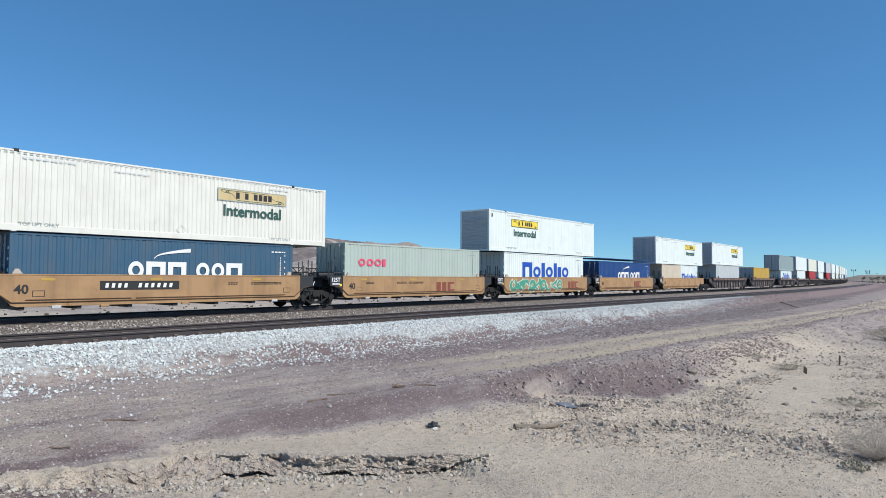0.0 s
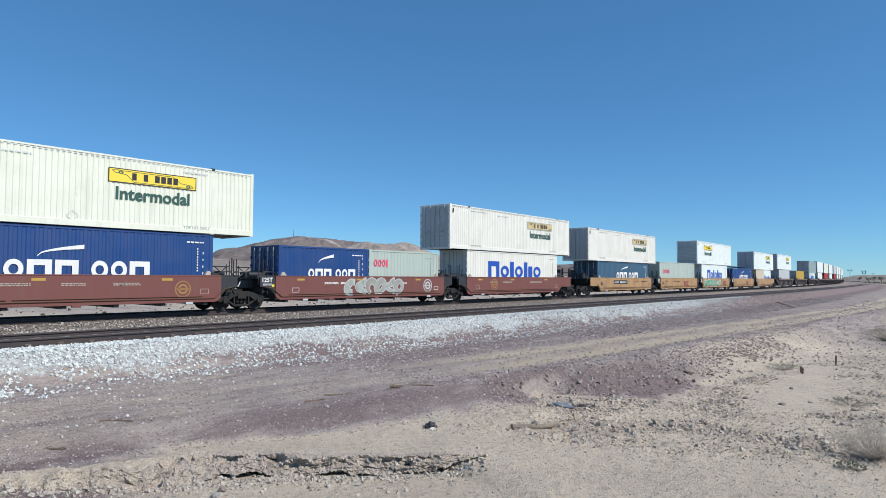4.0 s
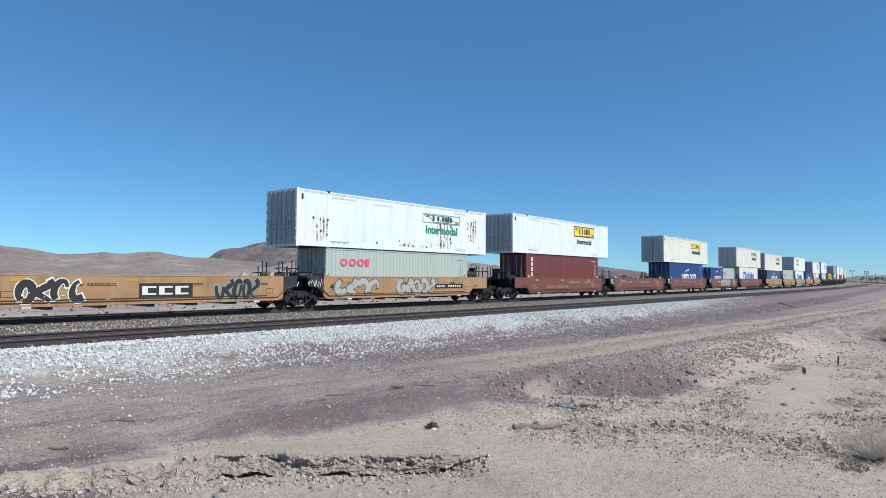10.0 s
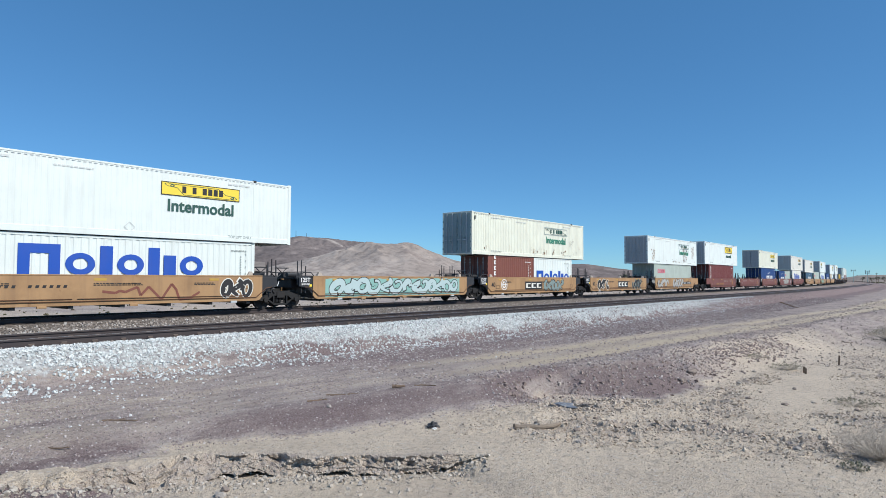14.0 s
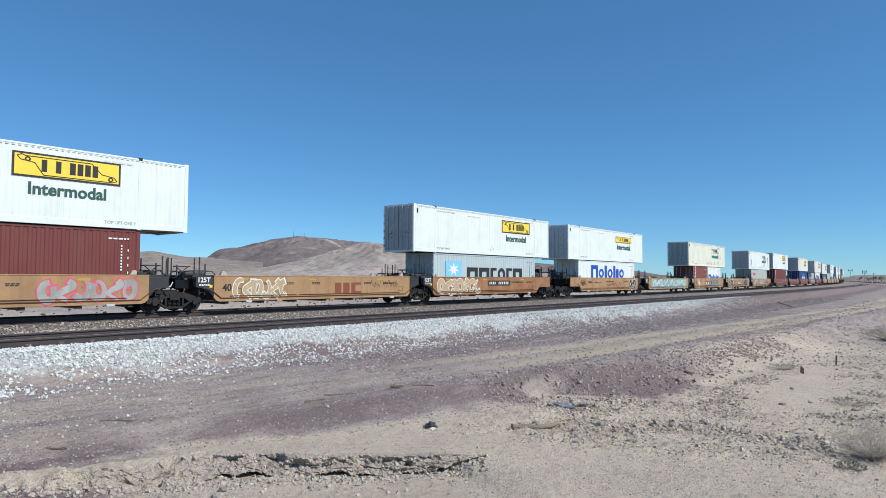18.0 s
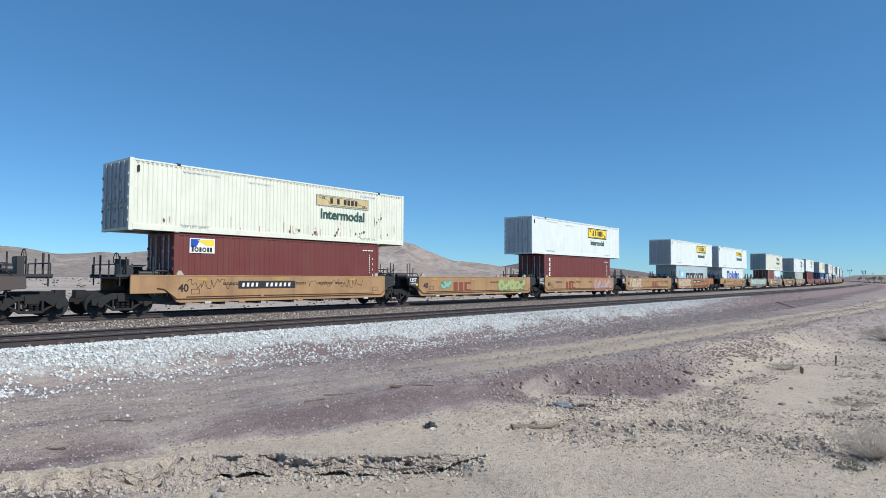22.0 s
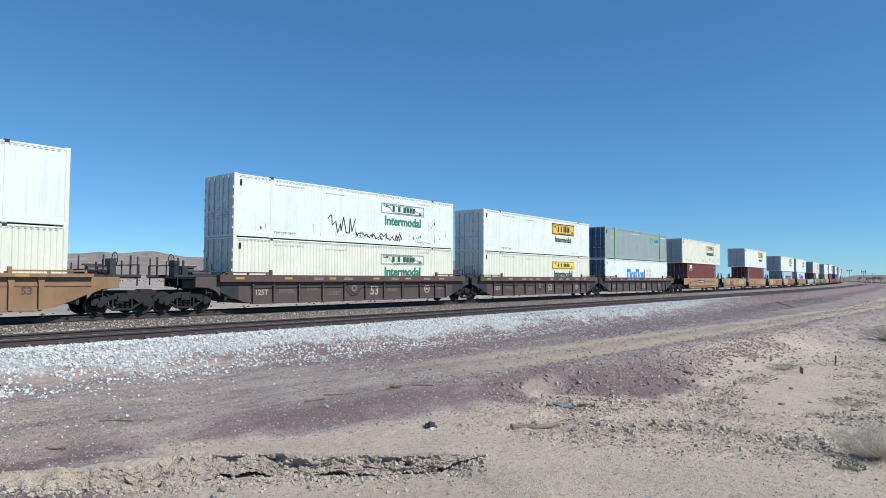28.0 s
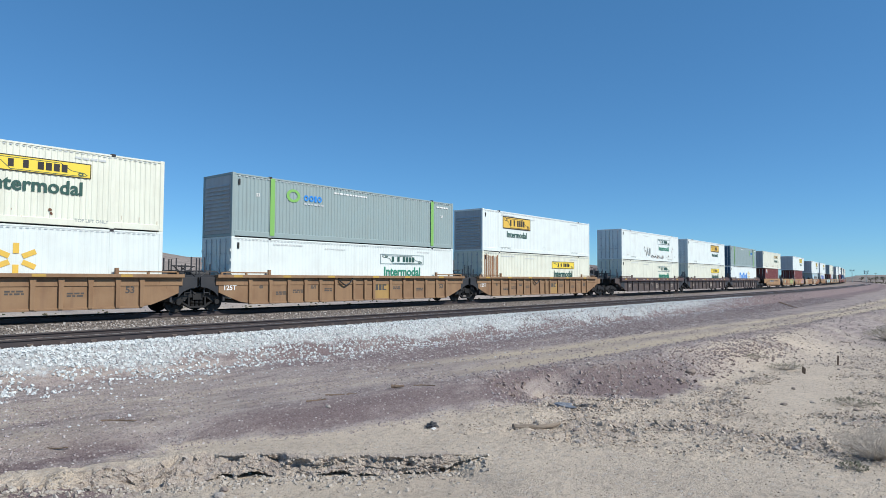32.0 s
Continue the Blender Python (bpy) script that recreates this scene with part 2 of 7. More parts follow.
def ring(cx, cz, rx, rz, k=0.55, n=20, y=0.0, t=0.003):
    """A flat closed ring facing -y."""
    s, v, f = Shape(), [], []
    for yy in (y - t, y):
        for q in (1.0, k):
            v += [(cx + q * rx * math.cos(2 * math.pi * i / n), yy, cz + q * rz * math.sin(2 * math.pi * i / n)) for i in range(n)]
    for i in range(n):
        j = (i + 1) % n
        f += [(i, j, n + j, n + i), (2 * n + i, 3 * n + i, 3 * n + j, 2 * n + j), (i, 2 * n + i, 2 * n + j, j), (n + i, n + j, 3 * n + j, 3 * n + i)]
    return s.add(v, f)


def blocks(pattern, x0, x1, z0, z1, y, caps=False):
    """Plain blocks in place of a company's name, one shape each. b: bar, t: tall bar, o: ring, w: wide pair of bars, s: stack of bars, _: gap."""
    wide = {"b": 0.5, "t": 0.45, "o": 1.0, "w": 1.3, "_": 0.4, "s": 0.8}
    tot = sum(wide[c] + 0.16 for c in pattern)
    k, x, out = (x1 - x0) / tot, x0, []
    low = z1 if caps else z0 + 0.74 * (z1 - z0)
    for c in pattern:
        w, s = wide[c] * k, Shape()
        if c in "bt":
            top = z1 if c == "t" else low
            s.flat([(x, z0), (x + w, z0), (x + w, top), (x, top)], y)
        elif c == "o":
            r = ring(x + w / 2, (z0 + low) / 2, w / 2, (low - z0) / 2, 0.5, y=y)
            s.add(r.v, r.f)
        elif c == "s":
            h = (low - z0) / 5
            s.flat([(x, z0), (x + w, z0), (x + w, z0 + h), (x + 0.4 * w, z0 + h), (x + 0.4 * w, low - h), (x + w, low - h), (x + w, low), (x, low)], y)
        elif c == "w":
            s.flat([(x, z0), (x + 0.28 * w, z0), (x + 0.28 * w, z1 - 0.3 * (z1 - z0)), (x + 0.72 * w, z1 - 0.3 * (z1 - z0)), (x + 0.72 * w, z0), (x + w, z0), (x + w, z1), (x, z1)], y)
        if s.v:
            out.append(s)
        x += w + 0.16 * k
    return out


def marks(*a, **kw):
    s = Shape()
    for q in blocks(*a, **kw):
        s.add(q.v, q.f)
    return s


def bars(x0, x1, z0, z1, rows, y, seed=1, gap=0.5):
    """Rows of small plain bars for writing too small to read."""
    rnd = random.Random(seed)
    s, h = Shape(), (z1 - z0) / (rows + (rows - 1) * gap)
    for i in range(rows):
        z, x = z0 + i * h * (1 + gap), x0
        while x < x1 - h:
            w = min(rnd.uniform(1.2, 3.5) * h, x1 - x)
            s.flat([(x, z), (x + w, z), (x + w, z + h), (x, z + h)], y)
            x += w + 0.7 * h
    return s


def scrawl(x0, x1, z0, z1, y, seed, n=9, fat=1.0):
    """Rounded spray-paint shapes: fat looping strokes, each with its outline behind it."""
    rnd = random.Random(seed)
    made = []
    step = (x1 - x0) / n
    for i in range(n):
        cx, cz = x0 + (i + 0.5) * step, (z0 + z1) / 2 + rnd.uniform(-0.04, 0.04) * (z1 - z0)
        w = min(0.42 * step, 0.30 * (z1 - z0)) * rnd.uniform(0.85, 1.15) * fat
        rx, rz = 0.66 * step - 0.5 * w, 0.5 * (z1 - z0) - 0.62 * w
        turns, a0 = rnd.choice((0.55, 0.8, 0.9, 1.15)), rnd.uniform(0.2, 1.4)
        lean, bend, m = rnd.uniform(-0.1, 0.35), rnd.choice((1, -1)), 16
        pts = []
        for j in range(m + 1):
            q = j / m
            a = bend * (a0 * math.pi + 2 * math.pi * turns * q)
            ux, uz = math.cos(a) * (1 - 0.3 * q), math.sin(a)
            if i % 3 == 1:      # a serpentine instead of a loop
                ux, uz = math.sin(2 * math.pi * q + a0) * 0.8, 1 - 2 * q
            pts.append((cx + rx * (ux + lean * uz), cz + rz * uz))
        fill, edge = Shape(), Shape()
        made.append((fill, edge))
        yb = y - 0.0004 * (i % 4)
        wide = [w * (0.8 + 0.35 * math.sin(math.pi * j / m + 0.4 * i)) for j in range(m + 1)]
        ribbon(edge, pts, [k + 0.085 for k in wide], yb, 0.045)
        ribbon(fill, pts, wide, yb - 0.003, 0.0)
        for q in range(2):
            bx, bz = cx + rnd.uniform(-0.6, 0.6) * rx, cz + rnd.uniform(-0.7, 0.7) * rz
            stroke(edge, (bx, bz), (bx + rnd.uniform(-0.5, 0.5) * rx, bz + rnd.uniform(-0.3, 0.3) * rz), 0.03, yb - 0.006)
    return made


def ribbon(s, pts, wide, y, longer=0.0):
    """One bent strip of paint along (x, z) points, facing -y."""
    v, f, n = [], [], len(pts)
    for j, (x, z) in enumerate(pts):
        a, b = pts[max(j - 1, 0)], pts[min(j + 1, n - 1)]
        dx, dz = b[0] - a[0], b[1] - a[1]
        d = math.hypot(dx, dz) + 1e-9
        dx, dz = dx / d, dz / d
        o = (0.3 * wide[j] + longer) * (-1 if j == 0 else 1 if j == n - 1 else 0)
        k, yy = wide[j] / 2, y - 0.00004 * j
        for sgn in (-1, 1):
            for t in (0.002, 0.0):
                v.append((x + o * dx - sgn * k * dz, yy - t, z + o * dz + sgn * k * dx))
    for j in range(n - 1):
        p, q = 4 * j, 4 * j + 4
        f += [(p, q, q + 2, p + 2), (p + 1, p + 3, q + 3, q + 1), (p, p + 1, q + 1, q), (p + 2, q + 2, q + 3, p + 3)]
    f += [(0, 2, 3, 1), (4 * n - 4, 4 * n - 3, 4 * n - 1, 4 * n - 2)]
    s.add(v, f)


def stroke(s, a, b, w, y):
    dx, dz = b[0] - a[0], b[1] - a[1]
    k = w / (2 * math.hypot(dx, dz) + 1e-9)
    nx, nz = -dz * k, dx * k
    s.flat([(a[0] + nx, a[1] + nz), (a[0] - nx, a[1] - nz), (b[0] - nx, b[1] - nz), (b[0] + nx, b[1] + nz)], y, 0.002)


def tags_line(x0, x1, z0, z1, y, seed, n=26, w=0.018):
    """A thin looping pen-like scribble."""
    rnd = random.Random(seed)
    s, last = Shape(), None
    for i in range(n):
        x = x0 + (x1 - x0) * i / (n - 1) + rnd.uniform(-0.6, 0.6) * (x1 - x0) / n
        z = rnd.uniform(z0, z1)
        if last:
            stroke(s, last, (x, z), w, y)
        last = (x, z)
    return s


# ---------- the line of the track ----------
BEND, RADIUS = -24.2, 2237.2        # the curve begins here, and eases further on
EASE, WIDER = 204.0, 3300.0
A1 = EASE / RADIUS
P1 = (BEND + RADIUS * math.sin(A1), RADIUS * (1 - math.cos(A1)))
C2 = (P1[0] - WIDER * math.sin(A1), P1[1] + WIDER * math.cos(A1))


def on_track(s, off=0.0):
    u = max(s - BEND, 0)
    if u > EASE:
        a = A1 + (u - EASE) / WIDER
        return (C2[0] + (WIDER - off) * math.sin(a), C2[1] - (WIDER - off) * math.cos(a), a)
    a = u / RADIUS
    return (min(s, BEND) + RADIUS * math.sin(a) - math.sin(a) * off, RADIUS * (1 - math.cos(a)) + math.cos(a) * off, a)


def track_pose(s, z=0.0, off=0.0):
    x, y, a = on_track(s, off)
    return pose(x, y, z, 0, 0, math.degrees(a))


def offset_of(x, y):
    """Distance from the line of the train's track, negative on the camera's side (arrays)."""
    near = np.where(x > BEND, RADIUS - np.hypot(x - BEND, y - RADIUS), y)
    past = (x - P1[0]) * math.cos(A1) + (y - P1[1]) * math.sin(A1) > 0
    return np.where(past, WIDER - np.hypot(x - C2[0], y - C2[1]), near)


def run(t):
    late = max(t - 25, 0)
    return 11.2018 * (t - 16) - 0.0143 * (t - 16) ** 2 - 0.05 * late - 0.0175 * late ** 2


MOVERS = []     # (thing, place along the train, height)

# ---------- ground ----------


def lattice(x, y, seed=0):
    """Smooth value noise on a unit lattice (arrays), about -1 to 1."""
    xi, yi = np.floor(x).astype(np.int64), np.floor(y).astype(np.int64)
    fx, fy = x - xi, y - yi
    fx, fy = fx * fx * (3 - 2 * fx), fy * fy * (3 - 2 * fy)

    def h(a, b):
        n = (a * 374761393 + b * 668265263 + seed * 1442695041) & 0x7FFFFFFF
        n = ((n ^ (n >> 13)) * 1274126177) & 0x7FFFFFFF
        return ((n ^ (n >> 16)) & 0xFFFF) / 32767.5 - 1
    a, b, c, d = h(xi, yi), h(xi + 1, yi), h(xi, yi + 1), h(xi + 1, yi + 1)
    return (a * (1 - fx) + b * fx) * (1 - fy) + (c * (1 - fx) + d * fx) * fy


def rough_noise(x, y, size, octaves=4, seed=0, gain=0.5):
    out, amp, tot = 0, 1.0, 0.0
    for i in range(octaves):
        out = out + amp * lattice(x / size + 17.3 * i, y / size - 9.1 * i, seed + i)
        tot += amp
        size, amp = size / 2, amp * gain
    return out / tot


def smooth(a, b, v):
    q = np.clip((v - a) / (b - a), 0, 1)
    return q * q * (3 - 2 * q)


def brow(x):
    """Offset from the track at which the gravel shelf starts to slope down."""
    return np.interp(x, [-60, 0, 3.5, 5.5, 8, 11.5, 13, 17, 27, 40, 58, 120, 400], [-16.6, -16.9, -17.3, -17.9, -18.5, -18.8, -19.1, -20.2, -19.5, -21.0, -22.5, -26, -42])


def ledge(x):
    """Offset of the foot of that slope."""
    return np.interp(x, [-60, 0, 4.4, 6.75, 9, 13.5, 15, 18, 28, 36, 60, 120, 400], [-17.4, -17.8, -18.6, -19.65, -20.1, -20.3, -21.7, -21.9, -23.2, -24.4, -25.5, -29, -46])


def edge_axes(x, y):
    """Places along and across the crumbling edge in the near sand, which runs at 45 degrees to the track."""
    return (x - y) * 0.70711, (x + y) * 0.70711


def edge_top(a):
    """Where the crumbling edge starts to fall, across it."""
    return np.interp(a, [14.6, 15.26, 15.7, 16.16, 16.5, 17.05, 17.5, 17.9, 18.35, 19.0, 19.6, 20.1, 20.6, 21], [-11.35, -11.2, -10.95, -10.68, -10.36, -10.22, -10.2, -10.33, -10.4, -10.43, -10.45, -10.4, -10.3, -10.3]) + 0.07 * rough_noise(a, a * 0, 0.45, 3, 31, 0.6)


def edge_foot(a):
    return np.interp(a, [14.6, 15.3, 15.7, 16.1, 16.5, 16.8, 17.2, 17.6, 17.9, 18.3, 18.7, 19.0, 19.3, 19.6, 20.0, 20.6, 21], [-11.6, -11.45, -11.25, -11.1, -10.93, -10.84, -10.73, -10.72, -10.66, -10.58, -10.62, -10.68, -10.6, -10.54, -10.5, -10.42, -10.4]) + 0.05 * rough_noise(a, a * 0, 0.3, 3, 33, 0.6)


def edge_on(a):
    return smooth(14.5, 16.3, a) * (1 - smooth(19.8, 20.75, a))


DROP = 0.23


def surface(x, y, drop=DROP):
    d = offset_of(x, y)
    z = np.interp(d, [-14.0, -13.4, -12.62, -9.4, -8.6, -7.5, -3.2, -2.3, 2.3, 3.6, 12, 80],
                  [-0.76, -0.73, -0.075, -0.065, -0.36, -0.42, -0.40, -0.28, -0.28, -0.75, -0.95, -1.1])
    wob = 0.35 * rough_noise(x, y, 2.2, 4, 5) + 0.06 * rough_noise(x, y, 0.35, 3, 9)
    t, e = brow(x) + wob, ledge(x) + wob
    low = np.interp(x, [-10, 4, 10, 14, 30, 90, 200], [-1.0, -1.0, -1.06, -1.38, -1.45, -1.4, -1.1])
    q = np.clip((t - d) / (t - e), 0, 1)
    q = q * q * (3 - 2 * q)
    z = np.where(d < -13.4, z + (low - z) * q, z)
    # the near sand drops at the crumbling edge; the crust overhangs the drop
    a, c = edge_axes(x, y)
    on = smooth(14.5, 16.3, a) * (1 - smooth(20.2, 25.0, a))
    q = smooth(0, 1, (edge_top(np.minimum(a, 21)) + 0.30 - c) / (0.10 + 2.6 * smooth(19.9, 21.5, a)))
    z = z - drop * on * q * (1 - 0.6 * smooth(2.0, 4.5, edge_foot(a) - c))
    # cracked, lumpy soil where the edge peters out
    torn = smooth(14.0, 14.9, a) * (1 - smooth(16.3, 17.0, a)) * np.exp(-((c - edge_top(a) + 0.15) / 0.42) ** 2)
    z = z + torn * (0.16 * rough_noise(x, y, 0.42, 4, 19, 0.62) - 0.20 * smooth(0.15, 0.55, rough_noise(x, y, 0.26, 3, 23)))
    # small hollow in the side of the slope, and a sand mound by the log
    z = z - 0.34 * np.exp(-(((x - 13.1) / 0.75) ** 2 + ((d + 19.75) / 0.26) ** 4)) + 0.10 * np.exp(-(((x - 12.7) / 1.1) ** 2 + ((d + 20.35) / 0.3) ** 2))
    z = z + 0.10 * np.exp(-(((x - 10.1) / 0.5) ** 2 + ((d + 21.25) / 0.35) ** 2))
    lowland = smooth(0, 0.8, e - d)
    z = z + 0.04 * rough_noise(x, y, 3.1, 3, 2) * (d < -13.6) + 0.07 * rough_noise(x, y, 9, 3, 3) * (d < -21)
    clod = rubble(x, y, d, e)
    z = z + (0.115 * clod + 0.012) * rough_noise(x, y, 0.19, 4, 7, 0.62) * (d < -13.2)
    bank = np.exp(-((d - 0.5 * (t + e)) / 0.9) ** 2) * smooth(12, 16, x) * (1 - smooth(32, 40, x))
    z = z + 0.09 * bank * rough_noise(x, y, 0.5, 4, 17, 0.6)
    z = z + 0.02 * rough_noise(x, y, 0.12, 2, 13) * ((d > -13.4) & (d < -12.5))
    z = z - 0.05 * ruts(x, d) * (d > t)
    far = np.hypot(x, y + 27)
    return z + 0.35 * rough_noise(x, y, 60, 3, 15) * smooth(60, 260, far) * (np.abs(d) > 8)


def rubble(x, y, d, e):
    """Where the sand is broken into clods."""
    area = np.interp(x, [0, 7.6, 9.2, 11, 19, 24, 34], [0.03, 0.08, 0.7, 1, 1, 0.5, 0.25]) * smooth(-0.3, 0.6, e - d)
    sand = 1.4 * np.exp(-(((x - 17.6) / 3.0) ** 2 + ((d + 24.15) / 0.8) ** 2)) + 1.2 * np.exp(-(((x - 22) / 3.5) ** 2 + ((d + 23.6) / 0.6) ** 2)) + 0.8 * (1 - smooth(7.2, 8.6, x + 0.6 * (d + 22)))
    return area * (0.42 + 0.58 * smooth(-0.25, 0.3, rough_noise(x, y, 1.3, 3, 44))) * (1 - np.clip(sand, 0, 1))


def road_line(x):
    """Offset of the middle of the dirt road."""
    return np.interp(x, [8, 15, 30, 60, 100, 400], [-16.9, -17.5, -18.8, -20.9, -21.6, -32])


def ruts(x, d):
    c = road_line(x) + 0.15 * np.sin(x * 0.3)
    on = smooth(8, 17, x)
    return on * (np.exp(-((d - c - 0.8) / 0.36) ** 2) + np.exp(-((d - c + 0.85) / 0.42) ** 2))


def grow(start, stop, first, rate):
    out, v, step = [], start, first
    while v < stop:
        v += step
        step *= rate
        out.append(v)
    return out


xs = [-v for v in reversed(grow(2, 3500, 0.4, 1.16))] + list(np.arange(-2, 2.5, 0.08)) + list(np.arange(2.5, 8, 0.034)) + list(np.arange(8, 16, 0.055)) + list(np.arange(16, 42, 0.12)) + grow(42, 4200, 0.3, 1.035)
ys = [-27.9 - v for v in reversed(grow(0, 3000, 0.3, 1.2))] + list(np.arange(-27.9, -22.4, 0.06)) + list(np.arange(-22.4, -18.4, 0.03)) + list(np.arange(-18.4, -12.2, 0.06)) + list(np.arange(-12.2, -2.4, 0.2)) + grow(-2.2, 4200, 0.25, 1.09)
GX, GY = np.meshgrid(np.array(xs), np.array(ys), indexing="ij")
GZ = surface(GX, GY)
nx, ny = GX.shape
idx = np.arange(nx * ny).reshape(nx, ny)
quads = np.stack([idx[:-1, :-1], idx[1:, :-1], idx[1:, 1:], idx[:-1, 1:]], -1).reshape(-1, 4)
gm = bpy.data.meshes.new("ground")
gm.vertices.add(nx * ny)
gm.vertices.foreach_set("co", np.stack([GX, GY, GZ], -1).ravel())
gm.loops.add(quads.size)
gm.loops.foreach_set("vertex_index", quads.ravel())
gm.polygons.add(len(quads))
gm.polygons.foreach_set("loop_start", np.arange(0, quads.size, 4))
gm.polygons.foreach_set("loop_total", np.full(len(quads), 4))
gm.polygons.foreach_set("use_smooth", np.ones(len(quads), bool))
gm.update(calc_edges=True)
D = offset_of(GX, GY)
E0 = ledge(GX) + 0.35 * rough_noise(GX, GY, 2.2, 4, 5)
T0 = brow(GX) + 0.35 * rough_noise(GX, GY, 2.2, 4, 5)
n1 = rough_noise(GX, GY, 1.3, 4, 51)
n2 = rough_noise(GX, GY, 0.5, 3, 53)
whiteness = smooth(-13.5, -12.8, D + 0.55 * n1) * (1 - smooth(-11.5, -11.2, D)) * (1 - smooth(34, 64, GX + 4 * n1))
shelf = smooth(-0.15, 0.35, D - E0 + 0.3 * n1 - 0.12 + 0.1 * n2) * (1 - smooth(-11.6, -11.2, D))
road_mid = road_line(GX)
shelf = shelf * (1 - smooth(17, 24, GX) * (1 - smooth(-2.3, -1.4, D - road_mid + 0.35 * n1)))
gone = smooth(15, 19, GX) * (1 - smooth(0.3, 1.4, D - E0 - 0.8 * n1 - 0.3))
slope = np.exp(-((D - 0.55 * E0 - 0.45 * T0) / 0.75) ** 2) * (1 - 0.7 * smooth(16, 19.5, GX) - 0.3 * smooth(26, 34, GX)) * smooth(4.0, 7.5, GX)
lane = rough_noise(GX * 0.16, D, 0.55, 4, 57)
maroon = np.clip(shelf * (np.interp(GX, [2, 9, 14], [0.6, 0.72, 0.86]) + 0.15 * n1 + 0.35 * lane + 0.2 * smooth(-15.5, -14, D) - 0.3 * gone) * np.interp(GX, [0, 3, 9], [0.85, 0.9, 1.0]) + 0.95 * slope * (0.8 + 0.4 * n1), 0, 1.6) * (1 - 0.8 * np.exp(-((GX - 12.95) / 0.95) ** 2 - ((D + 19.9) / 0.5) ** 4))
dirt = np.clip(ruts(GX, D + 0.12 * n1) * (1.0 + 0.4 * lane) + 0.42 * smooth(9, 16, GX) * np.exp(-((D - road_mid + 0.25 * n1) / 1.25) ** 4) * (0.8 + 0.9 * lane) + 0.2 * smooth(0.1, 0.5, rough_noise(GX, GY, 4.0, 3, 71)) * (D < -15) + 0.75 * (1 - smooth(2, 8, GX)) * smooth(-0.2, 0.5, n1 - (D + 16.6) * 0.3) * smooth(-18.3, -16.9, D) * (D > E0), 0, 1) * (1 - 0.8 * np.clip(slope, 0, 1))
maroon = maroon + 0.6 * smooth(7, 14, GX) * smooth(-16.9, -15.6, D + 0.3 * n1) * (D < -11.3) * (0.8 + 0.5 * lane)
maroon = maroon + 0.3 * smooth(19, 27, GX) * smooth(-27.5, -25.5, D + 0.6 * n1) * (D < road_mid - 1.2) * (0.8 + 0.6 * n1)
maroon = maroon + 0.85 * (1 - smooth(2.8, 4.8, GX + 0.5 * n1)) * (D < E0 + 0.3) * (D > -24) * (0.7 + 0.8 * n2)
ga, gc = edge_axes(GX, GY)
maroon = maroon + 0.55 * rubble(GX, GY, D, E0) + 0.4 * smooth(14.0, 15, ga) * (1 - smooth(16.5, 20.5, ga)) * np.exp(-((gc - edge_top(ga) + 0.2) / 0.45) ** 2)
maroon = maroon + 0.6 * (1 - smooth(3.2, 5.4, GX + 0.5 * n1)) * (D < -16.5) * (D > -24) * (0.8 + 0.6 * n2)
scrub = smooth(20, 42, GX) * np.interp(D, [-60, -24, -16, -12], [0.7, 0.8, 1.0, 1.1]) * (D < -2.5) + smooth(6, 14, D) * (0.62 + 0.3 * rough_noise(GX, GY, 9, 3, 73))
maroon = np.maximum(maroon, scrub + 0.25 * n1 - 0.45 * np.clip(ruts(GX, D), 0, 1))
bed = smooth(-11.5, -11.2, D) * (1 - smooth(7.5, 11, D)) * (1 - 0.75 * smooth(35, 60, GX) * (D < -2.5))
maroon = np.maximum(maroon, 0.9 * smooth(35, 60, GX) * (D > -14) * (D < -2.5))
zone = gm.attributes.new("zone", "FLOAT_COLOR", "POINT")
zone.data.foreach_set("color", np.stack([whiteness, maroon, dirt, bed], -1).astype(np.float32).ravel())
grd = tagged(new("ground", gm), "dry desert ground with purple gravel shelf and pale sand", "ground", kind="structure")

m = bpy.data.materials.new("desert_ground")
m.use_nodes = True
nt = m.node_tree
pos = nt.nodes.new("ShaderNodeNewGeometry").outputs["Position"]
at = nt.nodes.new("ShaderNodeAttribute")
at.attribute_name = "zone"
sep = nt.nodes.new("ShaderNodeSeparateColor")
nt.links.new(at.outputs["Color"], sep.inputs[0])
f1, f2, f3 = noise_of(nt, pos, 0.7, 6.0), noise_of(nt, pos, 9.0, 6.0, 0.65), noise_of(nt, pos, 45.0, 4.0, 0.6)
vor = node(nt, "ShaderNodeTexVoronoi", Scale=26.0)
nt.links.new(pos, vor.inputs["Vector"])
peb = node(nt, "ShaderNodeTexVoronoi", Scale=16.0)
nt.links.new(pos, peb.inputs["Vector"])
sand = mixc(nt, ramp(nt, f1, 0.35, 0.65), (0.64, 0.54, 0.425), (0.55, 0.462, 0.367))
sand = mixc(nt, mulf(nt, ramp(nt, f2, 0.50, 0.66), 0.6), sand, (0.34, 0.29, 0.24))
sand = mixc(nt, mulf(nt, ramp(nt, f3, 0.54, 0.66), 0.55), sand, (0.20, 0.17, 0.145))
sand = mixc(nt, mulf(nt, ramp(nt, vor.outputs["Color"], 0.75, 0.9), 0.6), sand, (0.56, 0.52, 0.47))
gravel = mixc(nt, ramp(nt, f2, 0.35, 0.7), (0.29, 0.24, 0.225), (0.39, 0.33, 0.308))
gravel = mixc(nt, ramp(nt, vor.outputs["Color"], 0.55, 0.95), gravel, (0.40, 0.36, 0.35))
gravel = mixc(nt, mulf(nt, ramp(nt, f3, 0.52, 0.62), 0.8), gravel, (0.12, 0.094, 0.09))
patch = noise_of(nt, pos, 3.4, 7.0, 0.7, (0.3, 1, 1))
